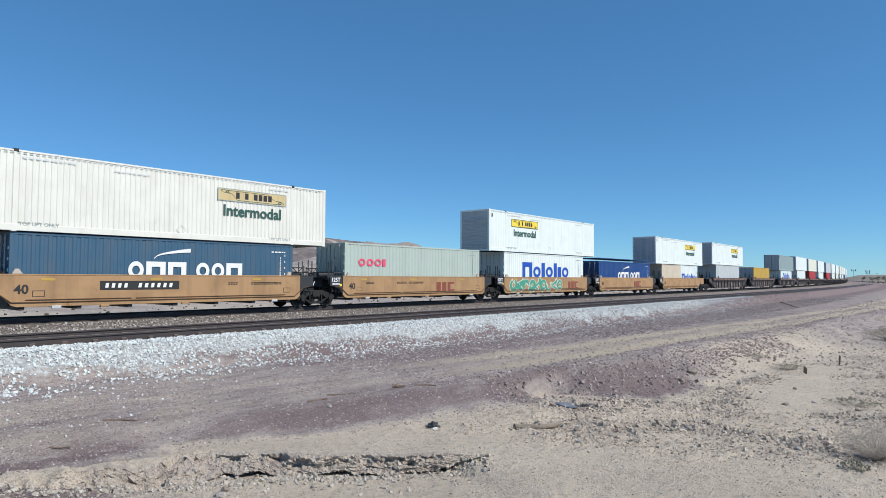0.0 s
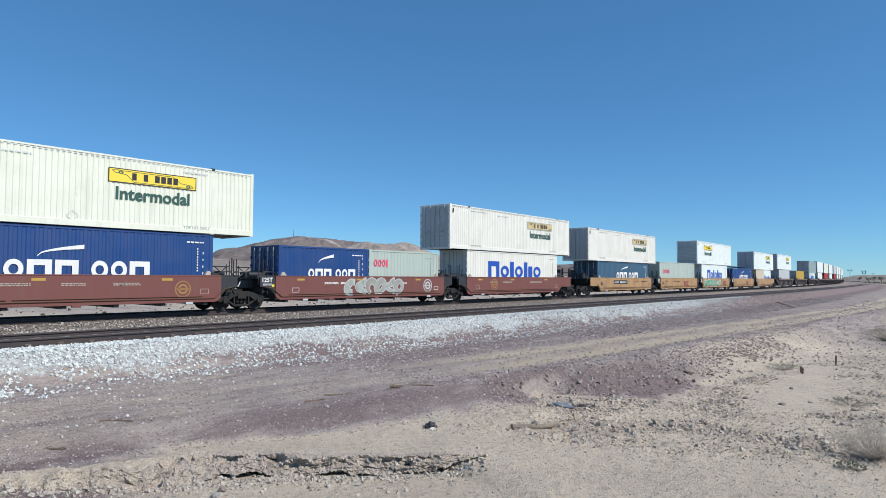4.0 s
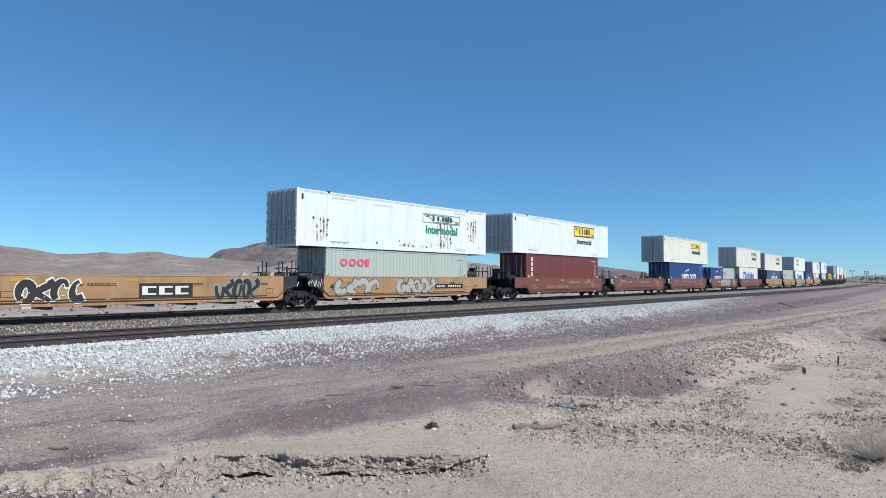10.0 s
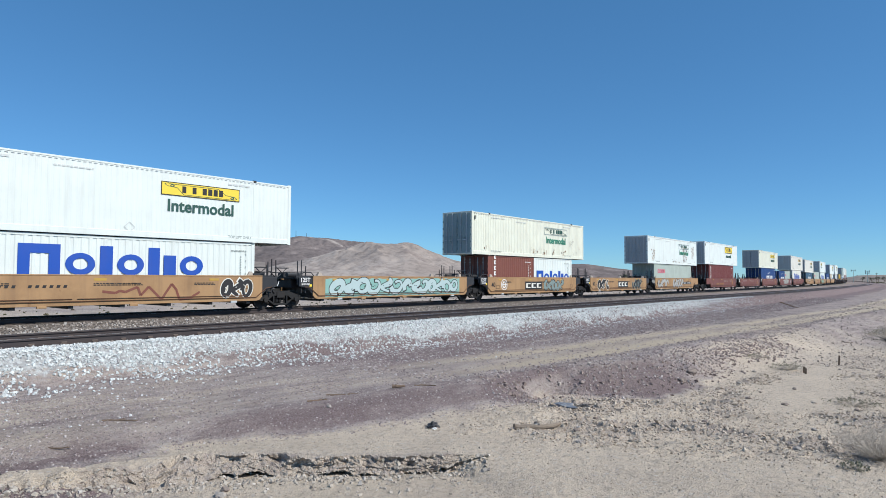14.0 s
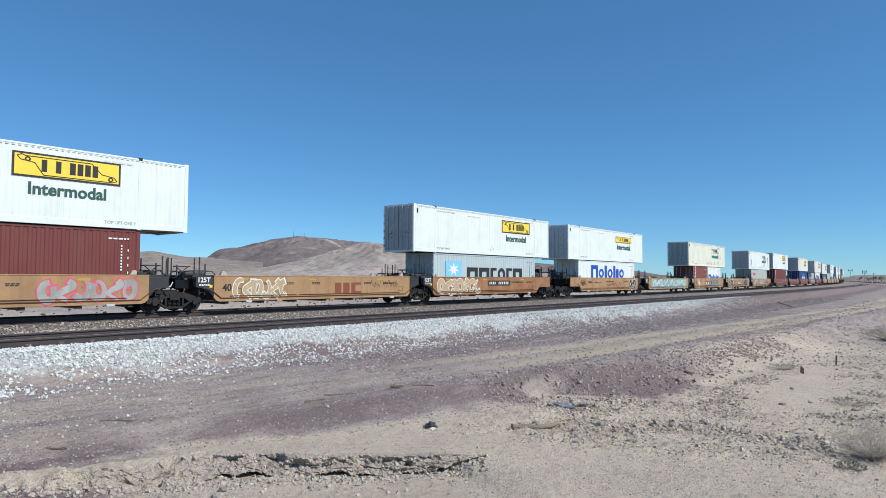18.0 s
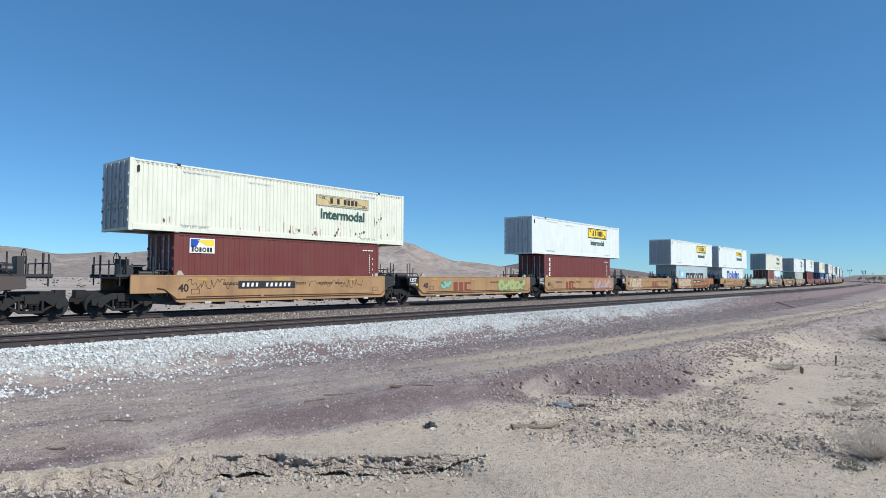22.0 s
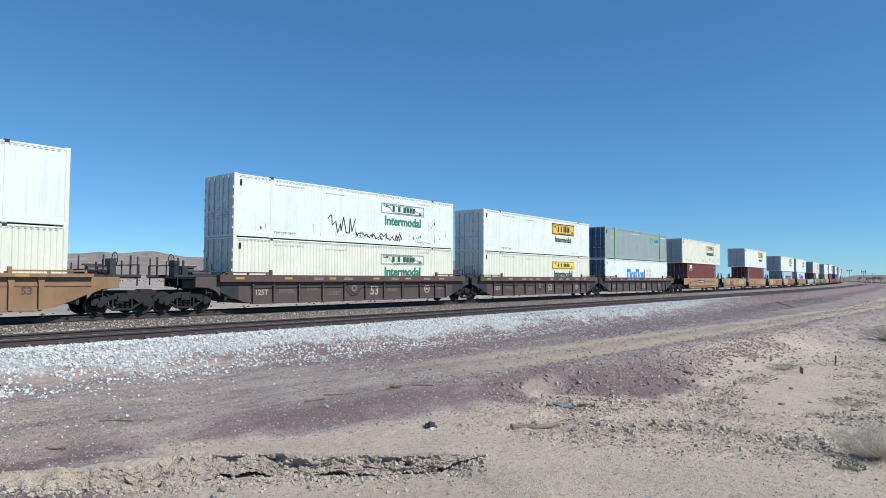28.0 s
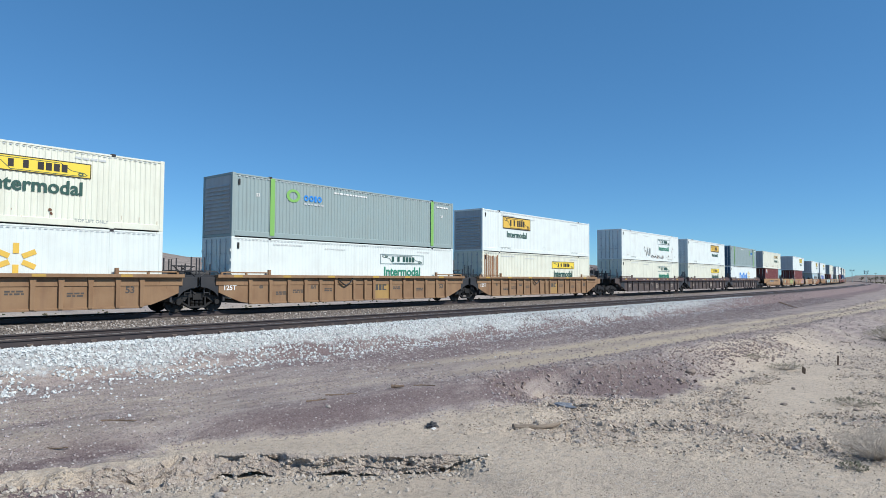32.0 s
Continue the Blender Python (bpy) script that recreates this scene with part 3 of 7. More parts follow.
gravel = mixc(nt, mulf(nt, ramp(nt, patch, 0.48, 0.60), 0.6), gravel, (0.45, 0.395, 0.345))
gravel = mixc(nt, mulf(nt, ramp(nt, patch, 0.47, 0.37), 0.55), gravel, (0.15, 0.118, 0.115))
road = mixc(nt, ramp(nt, f2, 0.35, 0.7), (0.50, 0.42, 0.32), (0.42, 0.355, 0.27))
road = mixc(nt, mulf(nt, ramp(nt, f3, 0.54, 0.66), 0.6), road, (0.20, 0.17, 0.15))
stone = mixc(nt, ramp(nt, peb.outputs["Color"], 0.2, 0.9), (0.35, 0.345, 0.34), (0.61, 0.625, 0.615))
bedc = mixc(nt, ramp(nt, peb.outputs["Color"], 0.2, 0.9), (0.10, 0.085, 0.075), (0.27, 0.235, 0.205))
edge = nt.nodes.new("ShaderNodeMath")
edge.operation = "ADD"
nt.links.new(sep.outputs[1], edge.inputs[0])
nt.links.new(ramp(nt, f2, 0, 1, -0.35, 0.35), edge.inputs[1])
col = mixc(nt, ramp(nt, edge.outputs[0], 0.3, 0.75), sand, gravel)
deepg = mixc(nt, ramp(nt, f3, 0.4, 0.62), (0.255, 0.20, 0.195), (0.13, 0.096, 0.098))
col = mixc(nt, mulf(nt, ramp(nt, edge.outputs[0], 0.9, 1.3), 0.95), col, deepg)
col = mixc(nt, sep.outputs[2], col, road)
wedge = nt.nodes.new("ShaderNodeMath")
wedge.operation = "ADD"
nt.links.new(sep.outputs[0], wedge.inputs[0])
nt.links.new(ramp(nt, f2, 0, 1, -0.4, 0.4), wedge.inputs[1])
col = mixc(nt, ramp(nt, wedge.outputs[0], 0.4, 0.7), col, stone)
col = mixc(nt, at.outputs["Alpha"], col, bedc)
bs = nt.nodes["Principled BSDF"]
nt.links.new(col, bs.inputs["Base Color"])
bs.inputs["Roughness"].default_value = 0.95
bs.inputs["Specular IOR Level"].default_value = 0.15
b1 = node(nt, "ShaderNodeBump", Strength=1.0, Distance=0.06)
nt.links.new(f2, b1.inputs["Height"])
b2 = node(nt, "ShaderNodeBump", Strength=1.0, Distance=0.03)
nt.links.new(f3, b2.inputs["Height"])
nt.links.new(b1.outputs[0], b2.inputs["Normal"])
nt.links.new(b2.outputs[0], bs.inputs["Normal"])
gm.materials.append(m)

# ---------- loose stones ----------


def pebble_stuff(name, label, px, py, size, material, lift=0.3, seed=3, flat=1.0, category="stones", pz=None):
    """Many angular stones lying on the ground, in one mesh."""
    rng = np.random.default_rng(seed)
    n = len(px)
    base = np.array([(-0.8, -0.7, -0.5), (0.8, -0.75, -0.5), (0.75, 0.7, -0.5), (-0.75, 0.75, -0.5), (-0.6, -0.5, 0.5), (0.55, -0.6, 0.45), (0.6, 0.5, 0.5), (-0.5, 0.6, 0.4)])
    tri = np.array([(0, 1, 5), (0, 5, 4), (1, 2, 6), (1, 6, 5), (2, 3, 7), (2, 7, 6), (3, 0, 4), (3, 4, 7), (4, 5, 6), (4, 6, 7), (0, 3, 2), (0, 2, 1)])
    v = (base[None] + rng.uniform(-0.28, 0.28, (n, 8, 3))) * rng.uniform(0.7, 1.2, (n, 1, 3)) * np.array([1.0, 1.0, flat])
    q = rng.normal(size=(n, 4))
    q[:, 1:3] *= 0.5
    q /= np.linalg.norm(q, axis=1, keepdims=True)
    w, a, b, c = q.T
    rot = np.stack([np.stack([1 - 2 * (b * b + c * c), 2 * (a * b - c * w), 2 * (a * c + b * w)], -1),
                    np.stack([2 * (a * b + c * w), 1 - 2 * (a * a + c * c), 2 * (b * c - a * w)], -1),
                    np.stack([2 * (a * c - b * w), 2 * (b * c + a * w), 1 - 2 * (a * a + b * b)], -1)], -2)
    v = np.einsum("nij,nkj->nki", rot, v) * size[:, None, None]
    v += np.stack([px, py, (surface(px, py) if pz is None else pz) + lift * size], -1)[:, None]
    me = bpy.data.meshes.new(name)
    me.from_pydata(v.reshape(-1, 3), [], (tri[None] + 8 * np.arange(n)[:, None, None]).reshape(-1, 3))
    me.materials.append(material)
    return tagged(new(name, me), label, category, kind="stuff")


def stony(name, a, b, c):
    """Stones of several tones, each stone one tone."""
    m = bpy.data.materials.new(name)
    m.use_nodes = True
    nt = m.node_tree
    isl = nt.nodes.new("ShaderNodeNewGeometry").outputs["Random Per Island"]
    pos = nt.nodes.new("ShaderNodeNewGeometry").outputs["Position"]
    col = mixc(nt, ramp(nt, isl, 0.15, 0.6), a, b)
    col = mixc(nt, ramp(nt, isl, 0.78, 0.95), col, c)
    col = mixc(nt, mulf(nt, ramp(nt, noise_of(nt, pos, 40.0), 0.4, 0.7), 0.35), col, [0.5 * q for q in a])
    bs = nt.nodes["Principled BSDF"]
    nt.links.new(col, bs.inputs["Base Color"])
    bs.inputs["Roughness"].default_value = 0.9
    bs.inputs["Specular IOR Level"].default_value = 0.2
    return m


rng = np.random.default_rng(8)


def along(n, x0, x1, d0, d1, bias=1.6):
    """Random places by distance along and offset from the track, thinner far away."""
    s = x0 + (x1 - x0) * rng.random(n) ** bias
    d = rng.uniform(d0, d1, n)
    a = np.maximum(s - BEND, 0) / RADIUS
    return BEND + RADIUS * np.sin(a) - np.sin(a) * d, RADIUS * (1 - np.cos(a)) + np.cos(a) * d, d, s


px, py, d, s = along(72000, -4, 62, -14.5, -11.95)
keep = (rng.random(len(d)) < np.interp(d, [-14.5, -13.7, -13.25, -12.9, -12.55], [0.02, 0.08, 0.36, 0.85, 1])) & (rng.random(len(d)) > (s - 36) / 26) & (rng.random(len(d)) < 1.15 - smooth(0.1, 0.5, rough_noise(px, py, 0.7, 3, 61)) * (d < -12.75))
pebble_stuff("ballast_stones", "coarse white crushed ballast stones beside the rails", px[keep], py[keep], rng.uniform(0.018, 0.044, keep.sum()),
             stony("pale_ballast", (0.50, 0.52, 0.515), (0.69, 0.72, 0.71), (0.36, 0.345, 0.335)), seed=4)
px, py, d, s = along(9000, 0, 60, -11.95, -8.8)
pebble_stuff("ballast_stones", "brownish ballast stones between the rails", px, py, rng.uniform(0.02, 0.045, len(px)),
             stony("track_ballast", (0.22, 0.19, 0.165), (0.36, 0.32, 0.285), (0.50, 0.47, 0.44)), seed=5)
px, py, d, s = along(15000, 2, 75, -8.8, -1.9)
pebble_stuff("ballast_stones", "brown and grey ballast stones between the tracks", px, py, rng.uniform(0.025, 0.055, len(px)),
             stony("middle_ballast", (0.22, 0.19, 0.165), (0.37, 0.325, 0.29), (0.52, 0.49, 0.455)), seed=6)
px, py, d, s = along(42000, 0, 46, -21.2, -13.4)
road_off = np.abs(d - road_line(px)) < 1.25
keep = (d > ledge(px) - 0.15) & (((px - 12.95) / 0.95) ** 2 + ((d + 19.9) / 0.5) ** 2 > 1) & ~((px > 11) & road_off & (rng.random(len(d)) < 0.8))
pebble_stuff("gravel", "purple-grey gravel strewn over the shelf", px[keep], py[keep], rng.uniform(0.006, 0.022, keep.sum()) * (1 + 0.6 * (s[keep] > 10)),
             stony("purple_gravel", (0.24, 0.195, 0.19), (0.38, 0.33, 0.315), (0.52, 0.48, 0.465)), seed=7, lift=0.1)
px, py, d, s = along(9000, 22, 85, -16.9, -12.6, 1.2)
pebble_stuff("gravel", "coarse purple and grey gravel beside the far track", px, py, rng.uniform(0.02, 0.055, len(px)),
             stony("coarse_gravel", (0.21, 0.165, 0.16), (0.32, 0.27, 0.26), (0.54, 0.51, 0.49)), seed=16, lift=0.1)
px, py, d, s = along(1700, 0, 40, -17.5, -13.3, 1.3)
keep = rng.random(len(d)) < np.interp(d, [-17.5, -14.5, -13.3], [0.1, 0.3, 1])
pebble_stuff("stray_stones", "single white ballast stones strewn on the gravel", px[keep], py[keep], rng.uniform(0.012, 0.03, keep.sum()),
             stony("stray_white", (0.52, 0.52, 0.52), (0.64, 0.65, 0.65), (0.45, 0.43, 0.42)), seed=8)
px, py, d, s = along(175000, 2, 36, -26.9, -18.8, 1.15)
e = ledge(px)
heap = rubble(px, py, d, e)
keep = (rng.random(len(d)) < 0.11 + 0.72 * heap ** 1.2) & (d < e + 0.3)
pebble_stuff("clods", "crumbled earth clods and small stones on the sand", px[keep], py[keep], 0.006 + (0.010 + 0.036 * heap[keep]) * rng.random(keep.sum()) ** 2.6,
             stony("earth_clods", (0.40, 0.335, 0.265), (0.49, 0.42, 0.345), (0.58, 0.51, 0.43)), seed=9, lift=0.15, flat=0.65)
ea = rng.uniform(14.4, 20.7, 3000)
ec = edge_foot(ea) + np.where(rng.random(3000) < 0.7, rng.normal(-0.06, 0.09, 3000), rng.normal(-0.2, 0.35, 3000))
px, py = (ea + ec) * 0.70711, (ec - ea) * 0.70711
pebble_stuff("clods", "crumbs of dry earth along the broken edge", px, py, 0.006 + 0.034 * rng.random(3000) ** 3.5,
             stony("edge_crumbs", (0.33, 0.29, 0.245), (0.43, 0.385, 0.33), (0.52, 0.48, 0.43)), seed=10, lift=0.15)
px, py, d, s = along(4000, 0, 60, 2.0, 9.0)
pebble_stuff("stray_stones", "grey stones and lumps of earth behind the train", px, py, rng.uniform(0.03, 0.09, len(px)),
             stony("back_stones", (0.20, 0.19, 0.165), (0.40, 0.37, 0.32), (0.55, 0.53, 0.49)), seed=15)
sl = along(18000, 11, 28, -24.5, -18.9, 1.0)
px, py, d, s = sl
keep = (np.abs(d - 0.5 * (brow(px) + ledge(px))) < 0.95 * rng.random(len(d)) + 0.1) & (((px - 12.95) / 0.95) ** 2 + ((d + 19.9) / 0.5) ** 2 > rng.random(len(d)))
pebble_stuff("slope_stones", "dark angular stones tipped down the slope", px[keep], py[keep], 0.008 + 0.05 * rng.random(keep.sum()) ** 3.8,
             stony("tipped_stones", (0.23, 0.175, 0.155), (0.36, 0.295, 0.265), (0.53, 0.47, 0.42)), seed=11, lift=0.2)

px, py, d, s = along(12000, 24, 80, -31, -19.3, 1.3)
pebble_stuff("clods", "scattered stones and lumps on the far bank", px, py, 0.008 + 0.05 * rng.random(len(px)) ** 3,
             stony("bank_stones", (0.24, 0.20, 0.18), (0.38, 0.335, 0.30), (0.52, 0.47, 0.42)), seed=18, lift=0.1, flat=0.7)

# ---------- overhanging crust along the broken edge ----------


def crust():
    a = np.arange(14.55, 20.75, 0.016)
    top, foot, on = edge_top(a), edge_foot(a), edge_on(a)
    back = lambda c: ((a + c) * 0.70711, (c - a) * 0.70711)
    zt = 0.0
    nz = lambda k, size, seed, o=4: rough_noise(a, a * 0 + 0.045 * k, size, o, seed, 0.62)
    caves = sum(smooth(p, p + 0.4, a) * (1 - smooth(q - 0.4, q, a)) * h for p, q, h in ((16.7, 17.95, 0.072), (18.12, 19.35, 0.066), (19.42, 20.3, 0.062)))
    gap = np.clip(caves * (0.85 + 0.5 * nz(0, 0.5, 93)) + 0.035 * nz(3, 0.2, 94), -0.02, 0.12)
    gap = gap - 0.05 * (1 - smooth(15.3, 16.4, a))
    pits = ((17.12, 0.22, 0.07), (17.72, 0.18, 0.09), (18.05, 0.45, 0.05), (15.95, 0.5, 0.12), (16.35, 0.6, 0.05), (18.7, 0.35, 0.05), (19.6, 0.4, 0.06), (19.0, 0.5, 0.04))
    rows = []

    def add(c, z, k, rough):
        w = rough * (1.2 * nz(k, 0.34, 95) + 1.1 * nz(k, 0.13, 96, 2) + 0.5 * np.abs(nz(k, 0.06, 98, 2)) + 0.2 * nz(k, 0.03, 99, 1))
        x, y = back(c + w)
        z = z + surface(x, y, 0.0)
        rows.append(np.stack([x, y, z + rough * (0.5 * nz(k, 0.16, 97) + 0.35 * nz(k, 0.045, 90, 2))], -1))
    for k, c in enumerate((0.48, 0.40, 0.32, 0.24, 0.16, 0.08)):
        add(top + c, zt - 0.03 * (k == 0) + 0.006 * (k > 1), k, 0.012 * (k > 1))
    m = 18
    for i in range(m + 1):
        q = i / m
        cut = sum(d * 1.6 * np.exp(-((a - p) / d) ** 2 - ((q - r) / 0.16) ** 2) for p, r, d in pits)
        shape = q ** 1.35
        h = (DROP - gap) * (0.55 * q + 0.45 * q ** 0.5)
        add(top + (foot - top) * shape * (0.9 - 0.35 * np.clip(caves * 10, 0, 1) * q) + cut, zt - on * h - 0.35 * cut * on, 6 + i, 0.062 * on)
    for k, (c, dz) in enumerate(((0.05, 0.0), (0.12, 0.01), (0.22, 0.03), (0.34, 0.06))):
        base = top + (foot - top) * (0.9 - 0.35 * np.clip(caves * 10, 0, 1))
        add(base + c, zt - on * (DROP - gap) + dz * on, 26 + k, 0.02 * on)
    v = np.stack(rows, 1)
    me = bpy.data.meshes.new("earth_crust")
    me.from_pydata(v.reshape(-1, 3), [], idx_grid(len(a), len(rows)))
    me.materials.append(gm.materials[0])
    za = me.attributes.new("zone", "FLOAT_COLOR", "POINT")
    tone = np.zeros((len(a), len(rows), 4), np.float32)
    tone[..., 1] = 0.5 * smooth(0, 0.8, on)[:, None] * smooth(1, 6, np.arange(len(rows)))[None]
    za.data.foreach_set("color", tone.ravel())
    pick = np.random.default_rng(12)
    spots = v[:, 5:26].reshape(-1, 3)[pick.integers(0, 21 * len(a), 1100)]
    pebble_stuff("clods", "crumbs of dry earth stuck to the broken edge", spots[:, 0], spots[:, 1], 0.007 + 0.026 * pick.random(1100) ** 4, stony("crust_crumbs", (0.34, 0.30, 0.25), (0.45, 0.40, 0.34), (0.54, 0.49, 0.43)), seed=14, lift=0.0, pz=spots[:, 2])
    return tagged(new("earth_crust", me), "crumbling overhanging crust of dry earth", "earth bank", kind="structure")


def idx_grid(a, b):
    i = np.arange(a * b).reshape(a, b)
    return np.stack([i[:-1, :-1], i[1:, :-1], i[1:, 1:], i[:-1, 1:]], -1).reshape(-1, 4)


crust()

# ---------- rails and ties ----------
RAIL = [(-0.075, 0), (0.075, 0), (0.075, 0.018), (0.012, 0.035), (0.009, 0.13), (0.036, 0.14), (0.036, 0.168), (0.026, 0.178), (-0.026, 0.178), (-0.036, 0.168), (-0.036, 0.14), (-0.009, 0.13), (-0.012, 0.035), (-0.075, 0.018)]


def rail(name, off, top, material, owner):
    n = len(RAIL)
    stations = [-40 + 4 * i for i in range(30)] + [80 + 12 * i for i in range(70)]
    s = Shape()
    vs = []
    for st in stations:
        x, y, a = on_track(st, off)
        for q, z in RAIL:
            vs.append((x - math.sin(a) * q, y + math.cos(a) * q, top - 0.178 + z))
    fs = [(i * n + j, i * n + (j + 1) % n, (i + 1) * n + (j + 1) % n, (i + 1) * n + j) for i in range(len(stations) - 1) for j in range(n)]
    s.add(vs, fs)
    me = s.mesh("rail")
    me.materials.append(RAILM)
    me.materials.append(SHINE)
    for p in me.polygons:
        if p.normal.z > 0.9 and p.center.z > top - 0.02:
            p.material_index = 1
    ob = new("rail", me)
    ob.parent = owner
    return ob


NEAR, NEAR_Z, FAR_Z = -11.05, 0.12, -0.08
tracks = []
for label, off, z in (("empty nearer railway track with rusty rails on concrete ties", NEAR, NEAR_Z), ("railway track that carries the train", 0.0, FAR_Z)):
    tr = thing("railway_track", label, "track", kind="structure")
    for side in (-0.755, 0.755):
        rail("rail", off + side, z, RAILM, tr)
    tracks.append(tr)


def tie_mesh():
    s = Shape()
    s.prism([(-0.13, -0.2), (0.13, -0.2), (0.105, 0.0), (-0.105, 0.0)], -1.3, 1.3)
    return s


def clip_mesh():
    s = Shape()
    for c in (-0.755, 0.755):
        s.box(-0.06, 0.06, c - 0.14, c + 0.14, 0.0, 0.012)
        for q in (-0.12, 0.12):
            s.box(-0.045, 0.045, c + q - 0.04, c + q + 0.04, 0.012, 0.06)
            s.rod((-0.06, c + q, 0.07), (0.06, c + q, 0.07), 0.022, 6)
    return s


tie_me, clip_me = tie_mesh().mesh("tie", 0.008), clip_mesh().mesh("rail_clip")
for tr, off, z, count, pitch in ((tracks[0], NEAR, NEAR_Z, 150, 0.64), (tracks[1], 0.0, FAR_Z, 80, 0.64)):
    for i in range(count):
        t0 = part("tie", tie_me, TIE, tr, at=track_pose(0.5 + pitch * i, z - 0.178 - 0.014, off))
        if tr is tracks[0] and i < 80:
            part("rail_clip", clip_me, CLIPM, t0)

# ---------- far hills ----------


def range_of_hills(name, label, r0, r1, ridge, material, na, nr, seed, rug=1.0, scar=None):
    """A ridge seen over an arc round the viewpoint. ridge: (bearing, height of the skyline), both in degrees; slopes are cut by gullies."""
    turn, rise = np.array(sorted(ridge)).T
    az = np.radians(np.linspace(turn[0], turn[-1], na))
    rr = np.linspace(0, 1, nr)
    A, Rr = np.meshgrid(az, rr, indexing="ij")
    deg = np.degrees(A)
    top = sum(np.interp(deg + q, turn, rise) for q in (-0.3, -0.15, 0, 0.15, 0.3)) / 5
    far = r0 + 0.72 * (r1 - r0)
    crest = far * np.tan(np.radians(top)) + 4.5 + 2.2 * rough_noise(deg, deg * 0, 1.6, 5, seed)
    shape = np.sin(np.clip(Rr / 0.72, 0, 1) * math.pi / 2) ** 1.25 * (1 - 0.5 * smooth(0.75, 1.0, Rr))
    r = r0 + (r1 - r0) * Rr
    X, Y = r * np.cos(A), r * np.sin(A) - 27
    gully = np.abs(rough_noise(X, Y, 190, 5, seed + 3, 0.55))
    Z = -3 + crest * shape * (1 - 0.30 * rug * gully * (1 - 0.75 * smooth(0.55, 0.72, Rr)))
    me = bpy.data.meshes.new(name)
    me.from_pydata(np.stack([X, Y, Z], -1).reshape(-1, 3), [], idx_grid(na, nr))
    me.polygons.foreach_set("use_smooth", np.ones(len(me.polygons), bool))
    mask = np.zeros_like(A)
    if scar:
        (a0, q0), (a1, q1) = scar
        k = np.clip((deg - a0) / (a1 - a0), 0, 1)
        mask = np.exp(-((Rr - q0 - (q1 - q0) * k - 0.012 * np.sin(9 * k)) / 0.016) ** 2) * (deg > min(a0, a1)) * (deg < max(a0, a1))
    at = me.attributes.new("scar", "FLOAT", "POINT")
    at.data.foreach_set("value", mask.astype(np.float32).ravel())
    me.materials.append(material)
    return tagged(new(name, me), label, "hill", kind="structure")


def hill_stuff(name, a, b, c):
    m = bpy.data.materials.new(name)
    m.use_nodes = True
    nt = m.node_tree
    pos = nt.nodes.new("ShaderNodeNewGeometry").outputs["Position"]
    col = mixc(nt, ramp(nt, noise_of(nt, pos, 0.004, 6.0), 0.38, 0.62), a, b)
    col = mixc(nt, ramp(nt, noise_of(nt, pos, 0.012, 6.0, 0.6, (1, 1, 3)), 0.55, 0.7), col, c)
    col = mixc(nt, mulf(nt, ramp(nt, noise_of(nt, pos, 0.06, 6.0, 0.75), 0.46, 0.66), 0.7), col, [0.6 * q for q in a])
    worn = nt.nodes.new("ShaderNodeAttribute")
    worn.attribute_name = "scar"
    col = mixc(nt, mulf(nt, worn.outputs["Fac"], 0.75), col, (0.42, 0.375, 0.345))
    bs = nt.nodes["Principled BSDF"]
    nt.links.new(col, bs.inputs["Base Color"])
    bs.inputs["Roughness"].default_value = 1.0
    bs.inputs["Specular IOR Level"].default_value = 0.0
    return m


tanhill = hill_stuff("tan_hillside", (0.235, 0.205, 0.185), (0.30, 0.26, 0.235), (0.37, 0.325, 0.295))
darkhill = hill_stuff("brown_mesa_slope", (0.16, 0.137, 0.133), (0.205, 0.175, 0.168), (0.285, 0.245, 0.232))
range_of_hills("hill_range", "low tan desert hills on the skyline", 1500, 2700,
               [(92, 2.0), (84, 2.3), (80, 2.4), (76.2, 2.25), (74.4, 2.07), (72.6, 1.72), (70.7, 1.83), (69.3, 1.98), (68.0, 1.84), (65.8, 2.07), (64.4, 1.78), (63.2, 1.62), (61, 1.6), (57, 1.5)], tanhill, 300, 80, 70)
range_of_hills("mesa", "broad brown mesa with pale streaked slopes", 1750, 2900,
               [(64, 0.7), (62.2, 1.2), (61.4, 1.72), (60.8, 2.22), (59.8, 2.45), (57.8, 2.88), (56.2, 3.24), (54, 3.56), (52.5, 3.46), (51, 3.38), (48.5, 3.12), (46, 2.7), (43, 1.8), (40, 1.0), (36, 0.4)], darkhill, 380, 100, 80, 1.2, ((54.4, 0.70), (50.4, 0.47)))
range_of_hills("pale_hill", "pale eroded hill before the mesa", 1300, 1900,
               [(72, -0.3), (66, 0.25), (62, 0.5), (57, 0.8), (55.5, 1.15), (53.5, 1.65), (51.8, 2.05), (50.6, 2.55), (49.3, 3.0), (48.1, 3.44), (47.0, 3.2), (46.0, 3.09), (44.75, 3.26), (43.9, 3.1), (42.97, 2.63), (41.4, 2.0), (40.4, 1.65), (37.9, 1.28), (35.3, 1.0), (32.5, 0.6), (30, 0.2)],
               hill_stuff("pale_hillside", (0.30, 0.255, 0.228), (0.40, 0.35, 0.315), (0.23, 0.192, 0.178)), 420, 100, 90, 2.0)
range_of_hills("far_hill", "low dark hill on the far horizon", 2300, 3000,
               [(44, 0.3), (38, 1.15), (36, 1.0), (33.6, 1.45), (31, 1.2), (28.7, 1.3), (26, 0.9), (22, 0.3), (18, 0.05)], darkhill, 160, 30, 95)
